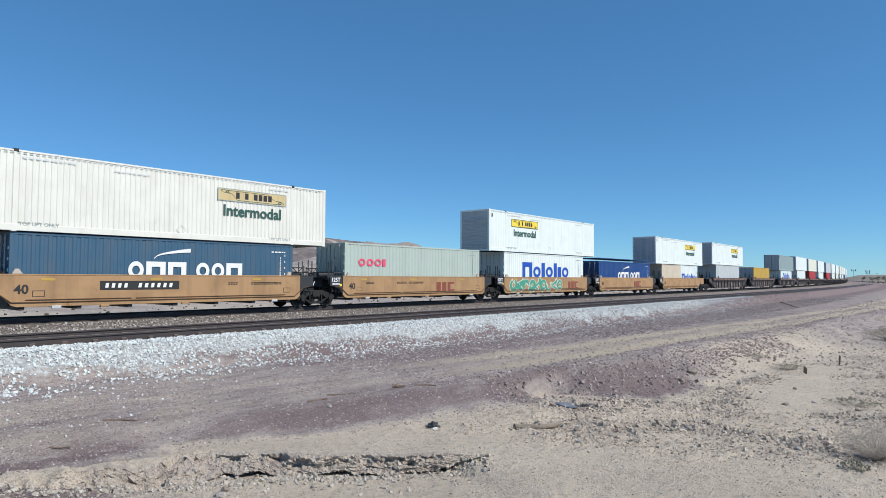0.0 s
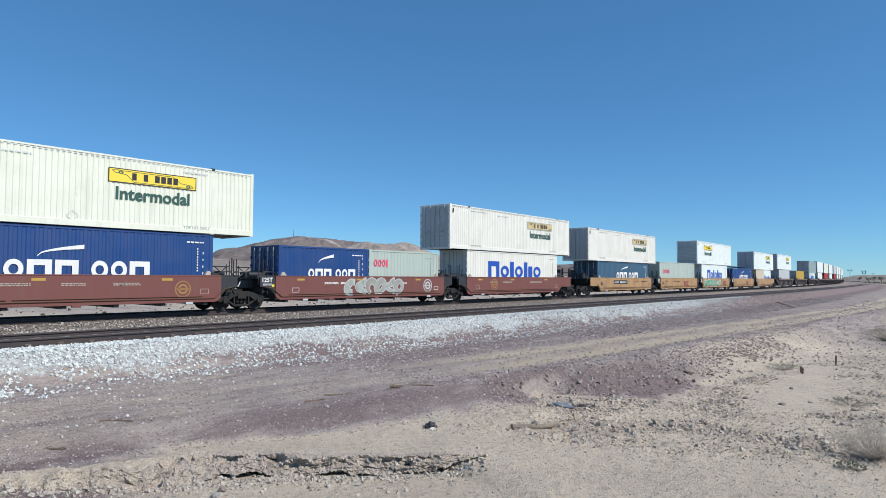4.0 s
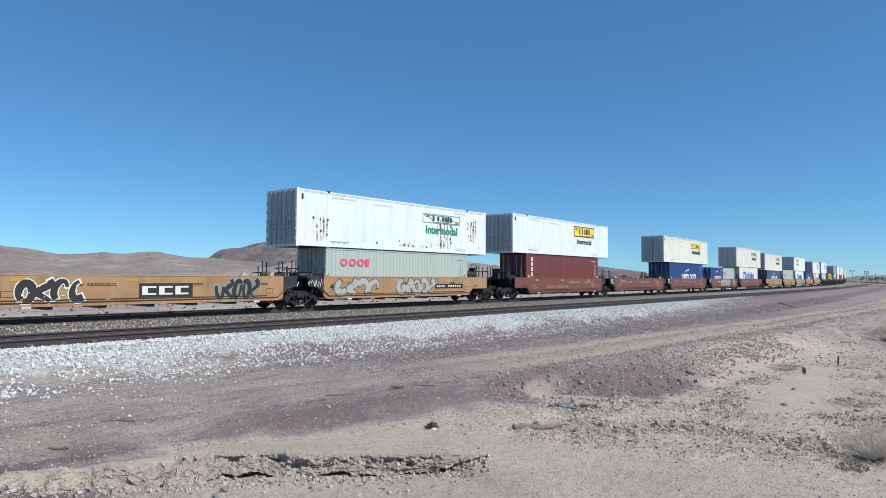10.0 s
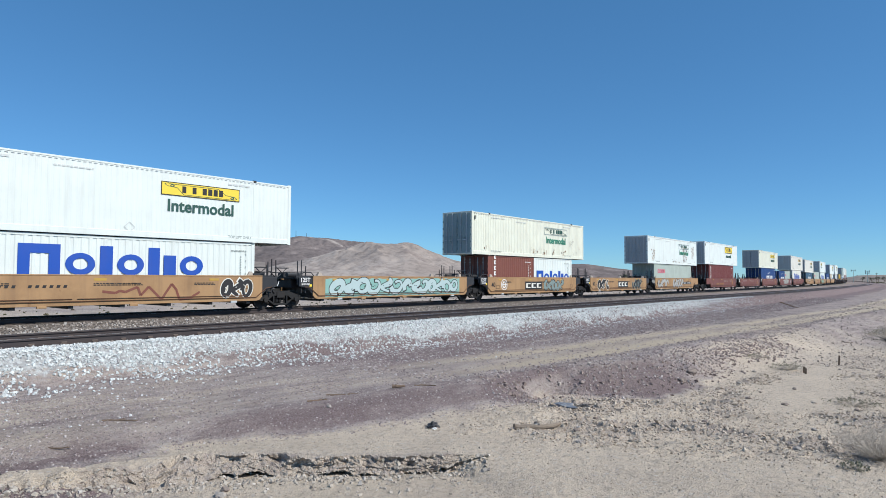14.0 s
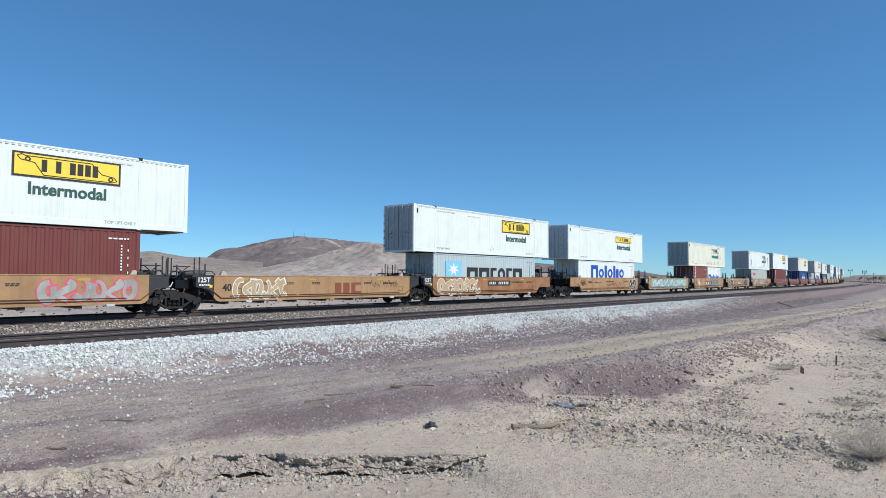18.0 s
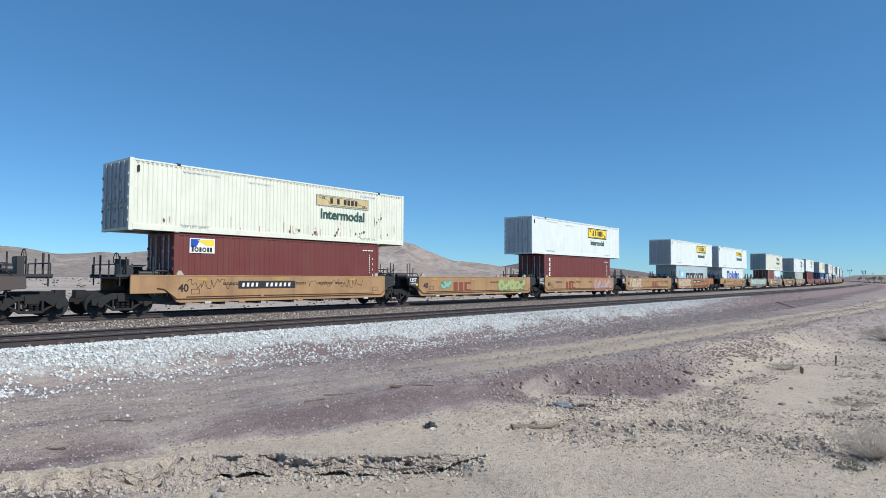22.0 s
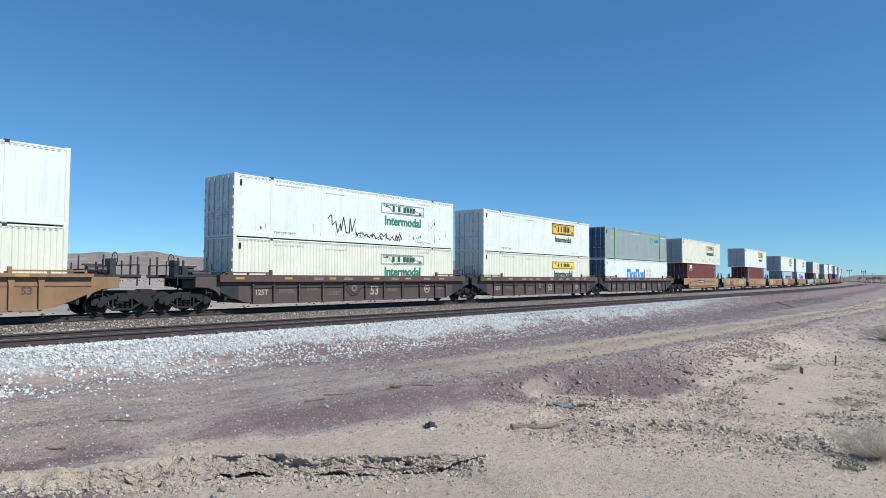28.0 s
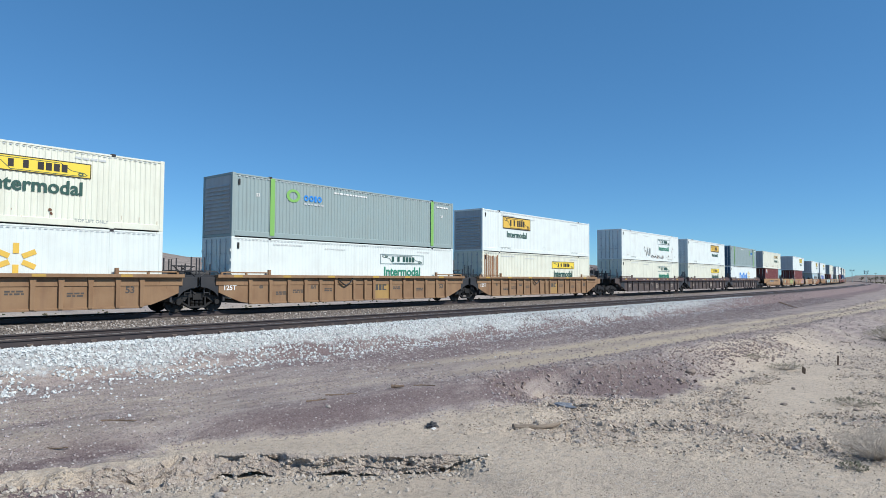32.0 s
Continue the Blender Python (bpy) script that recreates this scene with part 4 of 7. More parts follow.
range_of_hills("low_rise", "low pale rise beyond the far curve", 640, 900, [(0, 0.1), (4, 0.3), (6.5, 0.42), (8.5, 0.2), (10, 0.02), (13, -0.2)], hill_stuff("rise_slope", (0.25, 0.22, 0.20), (0.30, 0.265, 0.24), (0.20, 0.175, 0.155)), 80, 24, 97)

# ---------- containers ----------


def wave(length, depth, pitch, z0, z1, horizontal=False):
    """A pressed-steel wall along x that faces -y at y = 0, with trapezoid ribs and a flat back."""
    n = max(1, round(length / pitch))
    p, pts = length / n, []
    for i in range(n):
        x = -length / 2 + i * p
        pts += [(x, 0), (x + 0.36 * p, 0), (x + 0.5 * p, depth), (x + 0.86 * p, depth)]
    pts.append((length / 2, 0))
    k = len(pts)
    v = [(x, y, z0) for x, y in pts] + [(x, y, z1) for x, y in pts] + [(-length / 2, depth + 0.02, z0), (length / 2, depth + 0.02, z0), (length / 2, depth + 0.02, z1), (-length / 2, depth + 0.02, z1)]
    f = [(i, i + 1, i + 1 + k, i + k) for i in range(k - 1)] + [(2 * k + 1, 2 * k, 2 * k + 3, 2 * k + 2)]
    return Shape().add(v, f)


FLIP = Matrix.Rotation(math.pi, 4, "Z")


def casting_mesh():
    s = Shape()
    s.box(-0.089, 0.089, -0.081, 0.081, -0.059, 0.059)
    return s


def container(length, body, label, group, logos=(), width=2.44, height=2.896, doors=None, ends="door", name="shipping_container", lite=False):
    c = thing(name, label, "container", group)
    L, W, H = length / 2, width / 2, height
    # doors greyer than the body carry the rear end's shade in their colour
    doors = doors or body
    deep, pitch = (0.006, 0.205) if length > 14 else (0.02, 0.278)
    post = 0.16
    if length > 14 and body in (CREAM, BONE, GREY):
        deep = 0.02
    sill = 0.27 if length > 14 else 0.16
    lift = 0.028 if length > 14 else 0.006
    side = cached(("side_wall", length, height, deep), lambda: wave(length - 2 * post, deep, pitch, sill, H - 0.1))
    inset = Matrix.Translation((0, -W + 0.012, 0))
    part("side_wall", side, body, c, at=inset)
    part("side_wall", side, body, c, at=FLIP @ inset)
    part("roof", cached(("roof", length, width), lambda: Shape().box(-L + 0.08, L - 0.08, -W + 0.04, W - 0.04, H - 0.08, H - lift - 0.01)), body, c)
    part("floor", cached(("floor", length, width), lambda: Shape().box(-L + 0.08, L - 0.08, -W + 0.05, W - 0.05, 0.09, 0.15)), BLACK, c, "dark steel underside")
    front = cached(("end_wall", width, height), lambda: wave(width - 0.26, 0.04, 0.27, 0.14, H - 0.1))
    part("end_wall", front, body, c, at=Matrix.Translation((L - 0.02, 0, 0)) @ Matrix.Rotation(radians(90), 4, "Z"))
    if ends == "door":
        leaf = cached(("door", width, height), lambda: door_shape(W, H), 0.006)
        for sgn in (-1, 1):
            dr = part("door", leaf, doors, c, at=pose(-L + 0.03, sgn * (W / 2 - 0.03), 0))
            if not lite:
                for q in (-0.24, 0.24):
                    part("locking_bar", cached(("locking_bar", height), lambda: bar_shape(H)), LIGHTGREY, dr, at=pose(-0.062, q, 0))
    elif ends == "louver":
        lv = part("cooling_unit", cached(("louver", width, height), lambda: Shape().box(0, 0.03, -W + 0.14, W - 0.14, 0.14, H - 0.12), 0.006), DARKEND, c, "grey slatted end panel", at=pose(-L + 0.02, 0, 0))
        slat = cached(("slat", width), lambda: Shape().prism([(-0.07, 0.02), (-0.05, 0), (0, 0.07), (0, 0.10)], -W + 0.25, W - 0.25), 0)
        for i in range(12):
            part("slat", slat, LIGHTGREY, lv, at=pose(0, 0, 0.3 + i * (H - 0.75) / 12))
    else:
        part("end_wall", front, doors, c, at=Matrix.Translation((-L + 0.02, 0, 0)) @ Matrix.Rotation(radians(-90), 4, "Z"))
    rail_t = cached(("top_rail", length), lambda: Shape().box(-L + post, L - post, -0.05, 0.03, -0.1, -lift), 0.008)
    rail_b = cached(("bottom_rail", length), lambda: Shape().prism([(-L + post, lift), (L - post, lift), (L - post, sill), (-L + post, sill)], -0.056, 0.02), 0.012)
    post_m = cached(("corner_post", height), lambda: Shape().box(-post / 2, post / 2, -0.075, 0.075, 0.1, H - 0.1), 0.012)
    head = cached(("header", width), lambda: Shape().box(-0.06, 0.06, -W + 0.14, W - 0.14, -0.06, 0.06), 0.008)
    for sgn in (-1, 1):
        at = Matrix.Identity(4) if sgn < 0 else FLIP
        part("top_rail", rail_t, body, c, at=at @ pose(0, -W + 0.05, H))
        part("bottom_rail", rail_b, body, c, at=at @ pose(0, -W + 0.05, 0))
        for e in (-1, 1):
            part("corner_post", post_m, body, c, at=pose(e * (L - post / 2), sgn * (W - 0.075), 0))
        part("end_header", head, body, c, at=pose(sgn * (L - 0.06), 0, H - 0.06))
        part("end_sill", head, body, c, at=pose(sgn * (L - 0.06), 0, 0.07))
    if not lite:
        for ex in ((-L + 0.089, L - 0.089) if length < 14 else (-L + 0.089, L - 0.089, -6.0, 6.0)):
            for sgn in (-1, 1):
                for z in (0.059, H - 0.057):
                    lug = abs(ex) < L - 0.2
                    part("corner_casting", cached(("casting",), casting_mesh, 0.01), INK if lug and z > 1 else body, c,
                         at=pose(ex, sgn * (W - 0.080), z + (0.012 if lug and z > 1 else 0)))
        if length > 14:
            ip = cached(("lifting_post", height), lambda: Shape().box(-0.07, 0.07, -0.045, 0.03, 0.13, H - 0.12), 0.008)
            for ex in (-6.0, 6.0):
                for sgn in (-1, 1):
                    part("lifting_post", ip, body, c, at=pose(ex, sgn * (W - 0.048), 0))
            part("vent", cached(("vent",), lambda: Shape().box(-0.05, 0.05, -0.03, 0, -0.14, 0.14), 0.01), INK, c, "small dark vent cover", at=pose(-7.72, -W + 0.005, H - 0.42))
            tagged(part("drip_edge", cached(("drip",), lambda: dashes(-L + 0.3, L - 0.3)), LIGHTGREY, c, "row of small dashes under the roof", at=pose(0, -W - 0.004, H - 0.14)), kind="stuff")
    for lg in logos:
        lg(c, -W - 0.002, H)
    return c


def dashes(x0, x1):
    s, x = Shape(), x0
    while x < x1:
        s.flat([(x, -0.016), (x + 0.11, -0.016), (x + 0.11, 0.016), (x, 0.016)], 0)
        x += 0.2
    return s


def door_shape(W, H):
    w = W / 2 - 0.05
    s = Shape().box(-0.02, 0.02, -w, w, 0.13, H - 0.12)
    n = 5
    for i in range(n):
        z = 0.25 + i * (H - 0.6) / n
        s.box(-0.034, -0.02, -w + 0.07, w - 0.07, z, z + (H - 0.6) / n - 0.09)
        for e in (-w, w):
            s.box(-0.075, -0.02, e - 0.045, e + 0.045, z + 0.1, z + 0.22)
    for z in (0.95, 1.2):       # handle rods and their keepers
        s.box(-0.085, -0.06, -w + 0.12, w - 0.12, z, z + 0.04)
        s.box(-0.1, -0.02, -0.06, 0.06, z - 0.05, z + 0.09)
    s.box(-0.05, -0.02, 0.05, w - 0.1, 1.62, 1.95)
    return s


def bar_shape(H):
    s = Shape().rod((0, 0, 0.1), (0, 0, H - 0.1), 0.026, 8)
    for z in (0.2, 0.7, 1.4, 2.1, H - 0.25):
        s.box(-0.03, 0.02, -0.05, 0.05, z - 0.03, z + 0.03)
    s.box(-0.045, -0.02, -0.02, 0.3, 1.0, 1.05)
    return s


# ---------- painted marks on containers ----------


def stuffed(*a, **kw):
    return tagged(part(*a, **kw), kind="stuff")



def rect(x0, x1, z0, z1, y, t=0.003):
    return Shape().flat([(x0, z0), (x1, z0), (x1, z1), (x0, z1)], y, t)


def outline(x0, x1, z0, z1, y, w):
    s = Shape()
    for a in ((x0, x1, z0, z0 + w), (x0, x1, z1 - w, z1), (x0, x0 + w, z0 + w, z1 - w), (x1 - w, x1, z0 + w, z1 - w)):
        s.flat([(a[0], a[2]), (a[1], a[2]), (a[1], a[3]), (a[0], a[3])], y)
    return s


def intermodal_sign(style, cx=3.33):
    def draw(c, y, H):
        w, z0, z1 = 1.85, H - 1.1, H - 0.52
        if style == "amber":
            w, z0, z1 = 1.88, H - 1.26, H - 0.36
        ink, fill = {"yellow": (INK, YELLOW), "amber": (INK, AMBER if random.random() < 0.5 else YELLOW), "white": (GREY, None), "tan": (GREY, TANSIGN)}[style]
        if fill:
            part("sign_panel", rect(cx - w, cx + w, z0, z1, y), fill, c, "yellow sign panel")
        part("sign_border", outline(cx - w, cx + w, z0, z1, y - 0.004, 0.07 if style == "amber" else 0.035), ink, c, "dark border of the sign")
        h = (z1 - z0)
        dark = INK if style != "white" else DKGREEN
        stuffed("sign_block", marks("t_t_bbbb", cx - 0.5 * w, cx + 0.58 * w, z0 + 0.26 * h, z0 + 0.76 * h, y - 0.005, True), dark, c, "dark plain blocks on the sign")
        sc, k = Shape(), 0.022 if style != "amber" else 0.034
        pts = ((-0.78, 0.84), (0.42, 0.84), (0.62, 0.42), (0.86, 0.34), (0.93, 0.2), (0.84, 0.12), (-0.46, 0.12), (-0.62, 0.6), (-0.86, 0.68), (-0.92, 0.82), (-0.84, 0.9))
        for a, b in zip(pts, pts[1:] + pts[:1]):
            stroke(sc, (cx + a[0] * w, z0 + a[1] * h), (cx + b[0] * w, z0 + b[1] * h), k, y - 0.005)
        part("sign_scroll", sc, DKGREEN if style != "amber" else INK, c, "thin ribbon outline on the sign")
        for a, b in ((-0.74, 0.72), (0.8, 0.24)):
            part("sign_curl", ring(cx + a * w, z0 + b * h, 0.055 * w, 0.10 * h, 0.45, 12, y - 0.005), DKGREEN if style != "amber" else INK, c)
        big = style in ("yellow", "white", "tan")
        hh = 0.53 if big else 0.46
        col = {"yellow": DKGREEN, "white": GREEN, "amber": DKGREEN, "tan": DKGREEN}[style]
        part("lettering", words("Intermodal", hh), col, c, "green word Intermodal", at=pose(cx, y - 0.003, z0 - (0.45 if big else 0.42)))
        small_print(c, y, H)
    return draw


def small_print(c, y, H):
    part("lettering", words("TOP LIFT ONLY", 0.14), DULL, c, at=pose(-5.2, y - 0.003, 0.28))
    part("lettering", words("TOP LIFT ONLY", 0.13), DULL, c, at=pose(5.25, y - 0.003, 0.24))
    stuffed("fine_print", bars(-5.8, -4.0, H - 0.33, H - 0.25, 1, y, 3), FAINT, c)
    stuffed("fine_print", bars(-2.6, -1.2, H - 0.42, H - 0.36, 1, y, 4), FAINT, c)
    stuffed("fine_print", bars(4.6, 5.8, H - 0.36, H - 0.28, 1, y, 5), FAINT, c)
    dm = Shape()
    for a, b in (((0.0, 0.42), (0.22, 0.62)), ((0.22, 0.62), (0.44, 0.42)), ((0.0, 0.42), (0.22, 0.22)), ((0.22, 0.22), (0.44, 0.42))):
        stroke(dm, a, b, 0.025, y)
    part("placard_frame", dm, FAINT, c, "thin diamond placard frame")


def rust_runs(seed, places):
    """Rust spots in loose clusters, each with a thin run below it."""
    def draw(c, y, H):
        rnd = random.Random(seed)
        s, b = Shape(), Shape()
        for x0, x1, z0, z1, n in places:
            for i in range(n):
                x = x0 + (x1 - x0) * (round(rnd.random() * 4) / 4 + rnd.gauss(0, 0.035))
                z = rnd.uniform(z0, z1)
                if i % 3:
                    h, w = rnd.uniform(0.1, 0.6), rnd.uniform(0.005, 0.016)
                    s.flat([(x - w, z), (x - 0.4 * w, z - h), (x + 0.5 * w, z - 0.85 * h), (x + w, z)], y, 0.0015)
                else:
                    r, k = rnd.uniform(0.015, 0.085), 7
                    b.flat([(x + r * math.cos(6.283 * q / k) * rnd.uniform(0.5, 1.1), z + 1.2 * r * math.sin(6.283 * q / k) * rnd.uniform(0.5, 1.4)) for q in range(k)], y - 0.0005, 0.002)
        stuffed("rust_stain", s, RUSTRUN, c, "thin brown rust runs")
        stuffed("rust_spot", b, RUSTSPOT, c, "dark brown rust spots")
    return draw


def company(pattern, x0, x1, z0, z1, material, label, caps=False):
    def draw(c, y, H):
        for s in blocks(pattern, x0, x1, z0, z1, y, caps):
            part("company_mark", s, material, c, label)
    return draw


def swoosh(x0, x1, z0, z1):
    def draw(c, y, H):
        s, n = Shape(), 12
        for i in range(n):
            a, b = i / n, (i + 1) / n
            f = lambda q: z0 + (z1 - z0) * math.sqrt(q)
            t = lambda q: 0.02 + 0.13 * q
            s.flat([(x0 + (x1 - x0) * a, f(a) - t(a)), (x0 + (x1 - x0) * b, f(b) - t(b)), (x0 + (x1 - x0) * b, f(b) + 0.02), (x0 + (x1 - x0) * a, f(a) + 0.02)], y)
        part("swoosh_mark", s, CHALK, c, "white curved swoosh")
    return draw


def spark(cx, cz):
    def draw(c, y, H):
        for i in range(6):
            a, s = math.pi / 6 + i * math.pi / 3, Shape()
            dx, dz = math.cos(a), math.sin(a)
            stroke(s, (cx + 0.24 * dx, cz + 0.2 * dz), (cx + 0.72 * dx, cz + 0.58 * dz), 0.19, y)
            part("star_ray", s, AMBER, c, "ray of a yellow star mark")
    return draw


def star_tile(x0, x1, z0, z1):
    def draw(c, y, H):
        part("square_mark", rect(x0, x1, z0, z1, y), PALEBLUE, c, "pale blue square")
        cx, cz, k = (x0 + x1) / 2, (z0 + z1) / 2, []
        for i in range(14):
            r = (0.62, 0.24)[i % 2]
            a = math.pi / 2 + i * math.pi / 7
            k.append((cx + r * math.cos(a), cz + 0.75 * r * math.sin(a)))
        part("star_mark", Shape().flat(k, y - 0.004), CHALK, c, "white seven-point star")
    return draw


def stripes(side):
    def draw(c, y, H):
        for x in (-5.9, 5.95):
            part("lime_stripe", rect(x - 0.13, x + 0.13, 0.12, H - 0.08, y - 0.034), LIME, c, "vertical lime stripe")
        cx = 4.4 if side > 0 else -3.9
        g = ring(cx - 0.75, H - 0.78, 0.42, 0.33, 0.6, y=y)
        part("round_mark", g, LIME, c, "lime ring mark")
        part("company_mark", marks("oobo", cx - 0.1, cx + 1.1, H - 0.98, H - 0.56, y), SKYBLUE, c, "blue plain blocks")
        stuffed("fine_print", bars(cx - 0.1, cx + 1.2, H - 1.16, H - 1.08, 1, y, 9), LIGHTGREY, c)
        for x in (-6.7, 6.9):
            part("lettering", words("53", 0.16), CHALK, c, at=pose(x, y - 0.003, H - 0.95))
        stuffed("fine_print", bars(6.4, 7.6, H - 0.42, H - 0.33, 1, y, 6), CHALK, c)
        stuffed("fine_print", bars(-2.0, 0.4, H - 0.4, H - 0.32, 1, y, 7), CHALK, c)
    return draw


def upright_marks(x, z0, z1, n, material):
    def draw(c, y, H):
        h = (z1 - z0) / n
        for i in range(n):
            z, s = z0 + i * h, Shape()
            s.flat([(x, z + 0.14 * h), (x + 0.26, z + 0.14 * h), (x + 0.26, z + 0.34 * h), (x + 0.17, z + 0.34 * h), (x + 0.17, z + 0.66 * h), (x + 0.26, z + 0.66 * h), (x + 0.26, z + 0.86 * h), (x, z + 0.86 * h)], y)
            part("company_mark", s, material, c, "white plain block of an upright row")
    return draw


def code_marks(L, material):
    def draw(c, y, H):
        stuffed("fine_print", bars(L - 1.25, L - 0.4, H - 0.41, H - 0.35, 1, y, 12), material, c)
        s = Shape()
        for i in range(4):
            z = 1.1 + i * 0.3
            s.flat([(L - 0.5, z), (L - 0.46, z), (L - 0.46, z + 0.1), (L - 0.5, z + 0.1)], y)
        for i in range(9):
            z = H - 0.7 - i * 0.12
            s.flat([(L - 0.77, z), (L - 0.71, z), (L - 0.71, z + 0.07), (L - 0.77, z + 0.07)], y)
        stuffed("fine_print", s, material, c)
    return draw


def corner_sign(c, y, H):
    part("sign_panel", rect(-5.4, -4.2, 2.05, 2.7, y), CHALK, c, "white sign panel")
    part("sign_band", Shape().flat([(-5.05, 2.62), (-4.25, 2.66), (-4.25, 2.38), (-4.6, 2.38)], y - 0.004), YELLOW, c, "yellow band on the sign")
    part("sign_band", Shape().flat([(-5.35, 2.66), (-4.9, 2.66), (-5.1, 2.3), (-5.35, 2.3)], y - 0.004), SIGNBLUE, c, "dark blue band on the sign")
    part("company_mark", marks("tobobb", -5.3, -4.3, 2.1, 2.38, y - 0.004), INK, c)


def spray_scribble(x0, x1, z0, z1, seed, material=INK, n=34, w=0.05):
    def draw(c, y, H):
        stuffed("spray_scribble", tags_line(x0, x1, z0, z1, y, seed, n, w), material, c, "black spray-paint scribble")
    return draw


def rust_panel(c, y, H):
    rnd = random.Random(3)
    for i in range(11):
        x, w = -7.85 + 0.155 * i, rnd.uniform(0.05, 0.13)
        part("rust_patch", rect(x, x + w, 0.3 + rnd.uniform(0, 0.25), 2.72 - rnd.uniform(0, 0.2), y), RUSTOR, c, "rust-brown streaked wall section")


# ---------- wagons ----------
LOW = FAR_Z


def wheelset_shape():
    s = Shape().rod((0, -1.05, 0), (0, 1.05, 0), 0.085, 10)
    for y in (-0.755, 0.755):
        s.rod((0, y - 0.068, 0), (0, y + 0.068, 0), 0.46, 28)
        e = math.copysign(0.085, y)
        s.rod((0, y + e - 0.02, 0), (0, y + e + 0.02, 0), 0.15, 14)
        for i in range(6):
            a = i * math.pi / 3
            s.box(0.24 * math.cos(a) - 0.03, 0.24 * math.cos(a) + 0.03, y + e - 0.02, y + e + 0.005, 0.24 * math.sin(a) - 0.03, 0.24 * math.sin(a) + 0.03)
    return s


def side_frame_shape():
    s = Shape()
    top = [(-1.2, 0.40), (-1.2, 0.62), (-0.95, 0.68), (-0.42, 0.86), (0.42, 0.86), (0.95, 0.68), (1.2, 0.62), (1.2, 0.40), (0.98, 0.36), (0.72, 0.40), (0.42, 0.62), (-0.42, 0.62), (-0.72, 0.40), (-0.98, 0.36)]
    s.prism(top, -0.09, 0.09)
    s.prism([(-0.75, 0.42), (-0.36, 0.16), (0.36, 0.16), (0.75, 0.42), (0.6, 0.42), (0.32, 0.25), (-0.32, 0.25), (-0.6, 0.42)], -0.08, 0.08)
    for x in (-0.42, 0.34):
        s.box(x, x + 0.08, -0.085, 0.085, 0.22, 0.7)
    for x in (-0.89, 0.89):
        s.rod((x, -0.2, 0.42), (x, 0.1, 0.42), 0.12, 12)
    return s


def spring_shape():
    s = Shape()
    for x in (-0.2, 0.0, 0.2):
        for i in range(5):
            s.rod((x, 0, 0.27 + i * 0.062), (x, 0, 0.30 + i * 0.062), 0.09, 10)
    return s


SPIN = []


def bogie(unit, x, spin):
    b = part("bogie", cached(("bolster",), lambda: Shape().box(-0.22, 0.22, -1.15, 1.15, 0.55, 0.82).box(-0.5, 0.5, -0.35, 0.35, 0.8, 0.98)), STEEL, unit, "black steel bogie", at=pose(x, 0, LOW))
    for sgn in (-1, 1):
        part("side_frame", cached(("side_frame",), side_frame_shape, 0.012), STEEL, b, at=pose(0, sgn * 1.02, 0.02))
        stuffed("spring", cached(("spring",), spring_shape), STEEL, b, at=pose(0, sgn * 1.02, 0.0))
    for ax in (-0.89, 0.89):
        w = part("wheelset", cached(("wheelset",), wheelset_shape), STEEL, b, at=pose(ax, 0, 0.46))
        if spin:
            SPIN.append(w)
    return b


def well_side(flush0, flush1):
    """Side profile of a smooth-sided well, (x, z)."""
    a, b = (6.4 if not flush0 else 8.0), (6.4 if not flush1 else 8.0)
    lo = [(-a, 0.78), (-6.35, 0.78), (-6.05, 0.42), (-5.9, 0.36)] if flush0 else [(-6.4, 0.55), (-6.25, 0.40), (-6.1, 0.36)]
    hi = [(5.9, 0.36), (6.05, 0.42), (6.35, 0.78), (b, 0.78)] if flush1 else [(6.1, 0.36), (6.25, 0.40), (6.4, 0.55)]
    return lo + hi + [(b, 1.50), (-a, 1.50)]


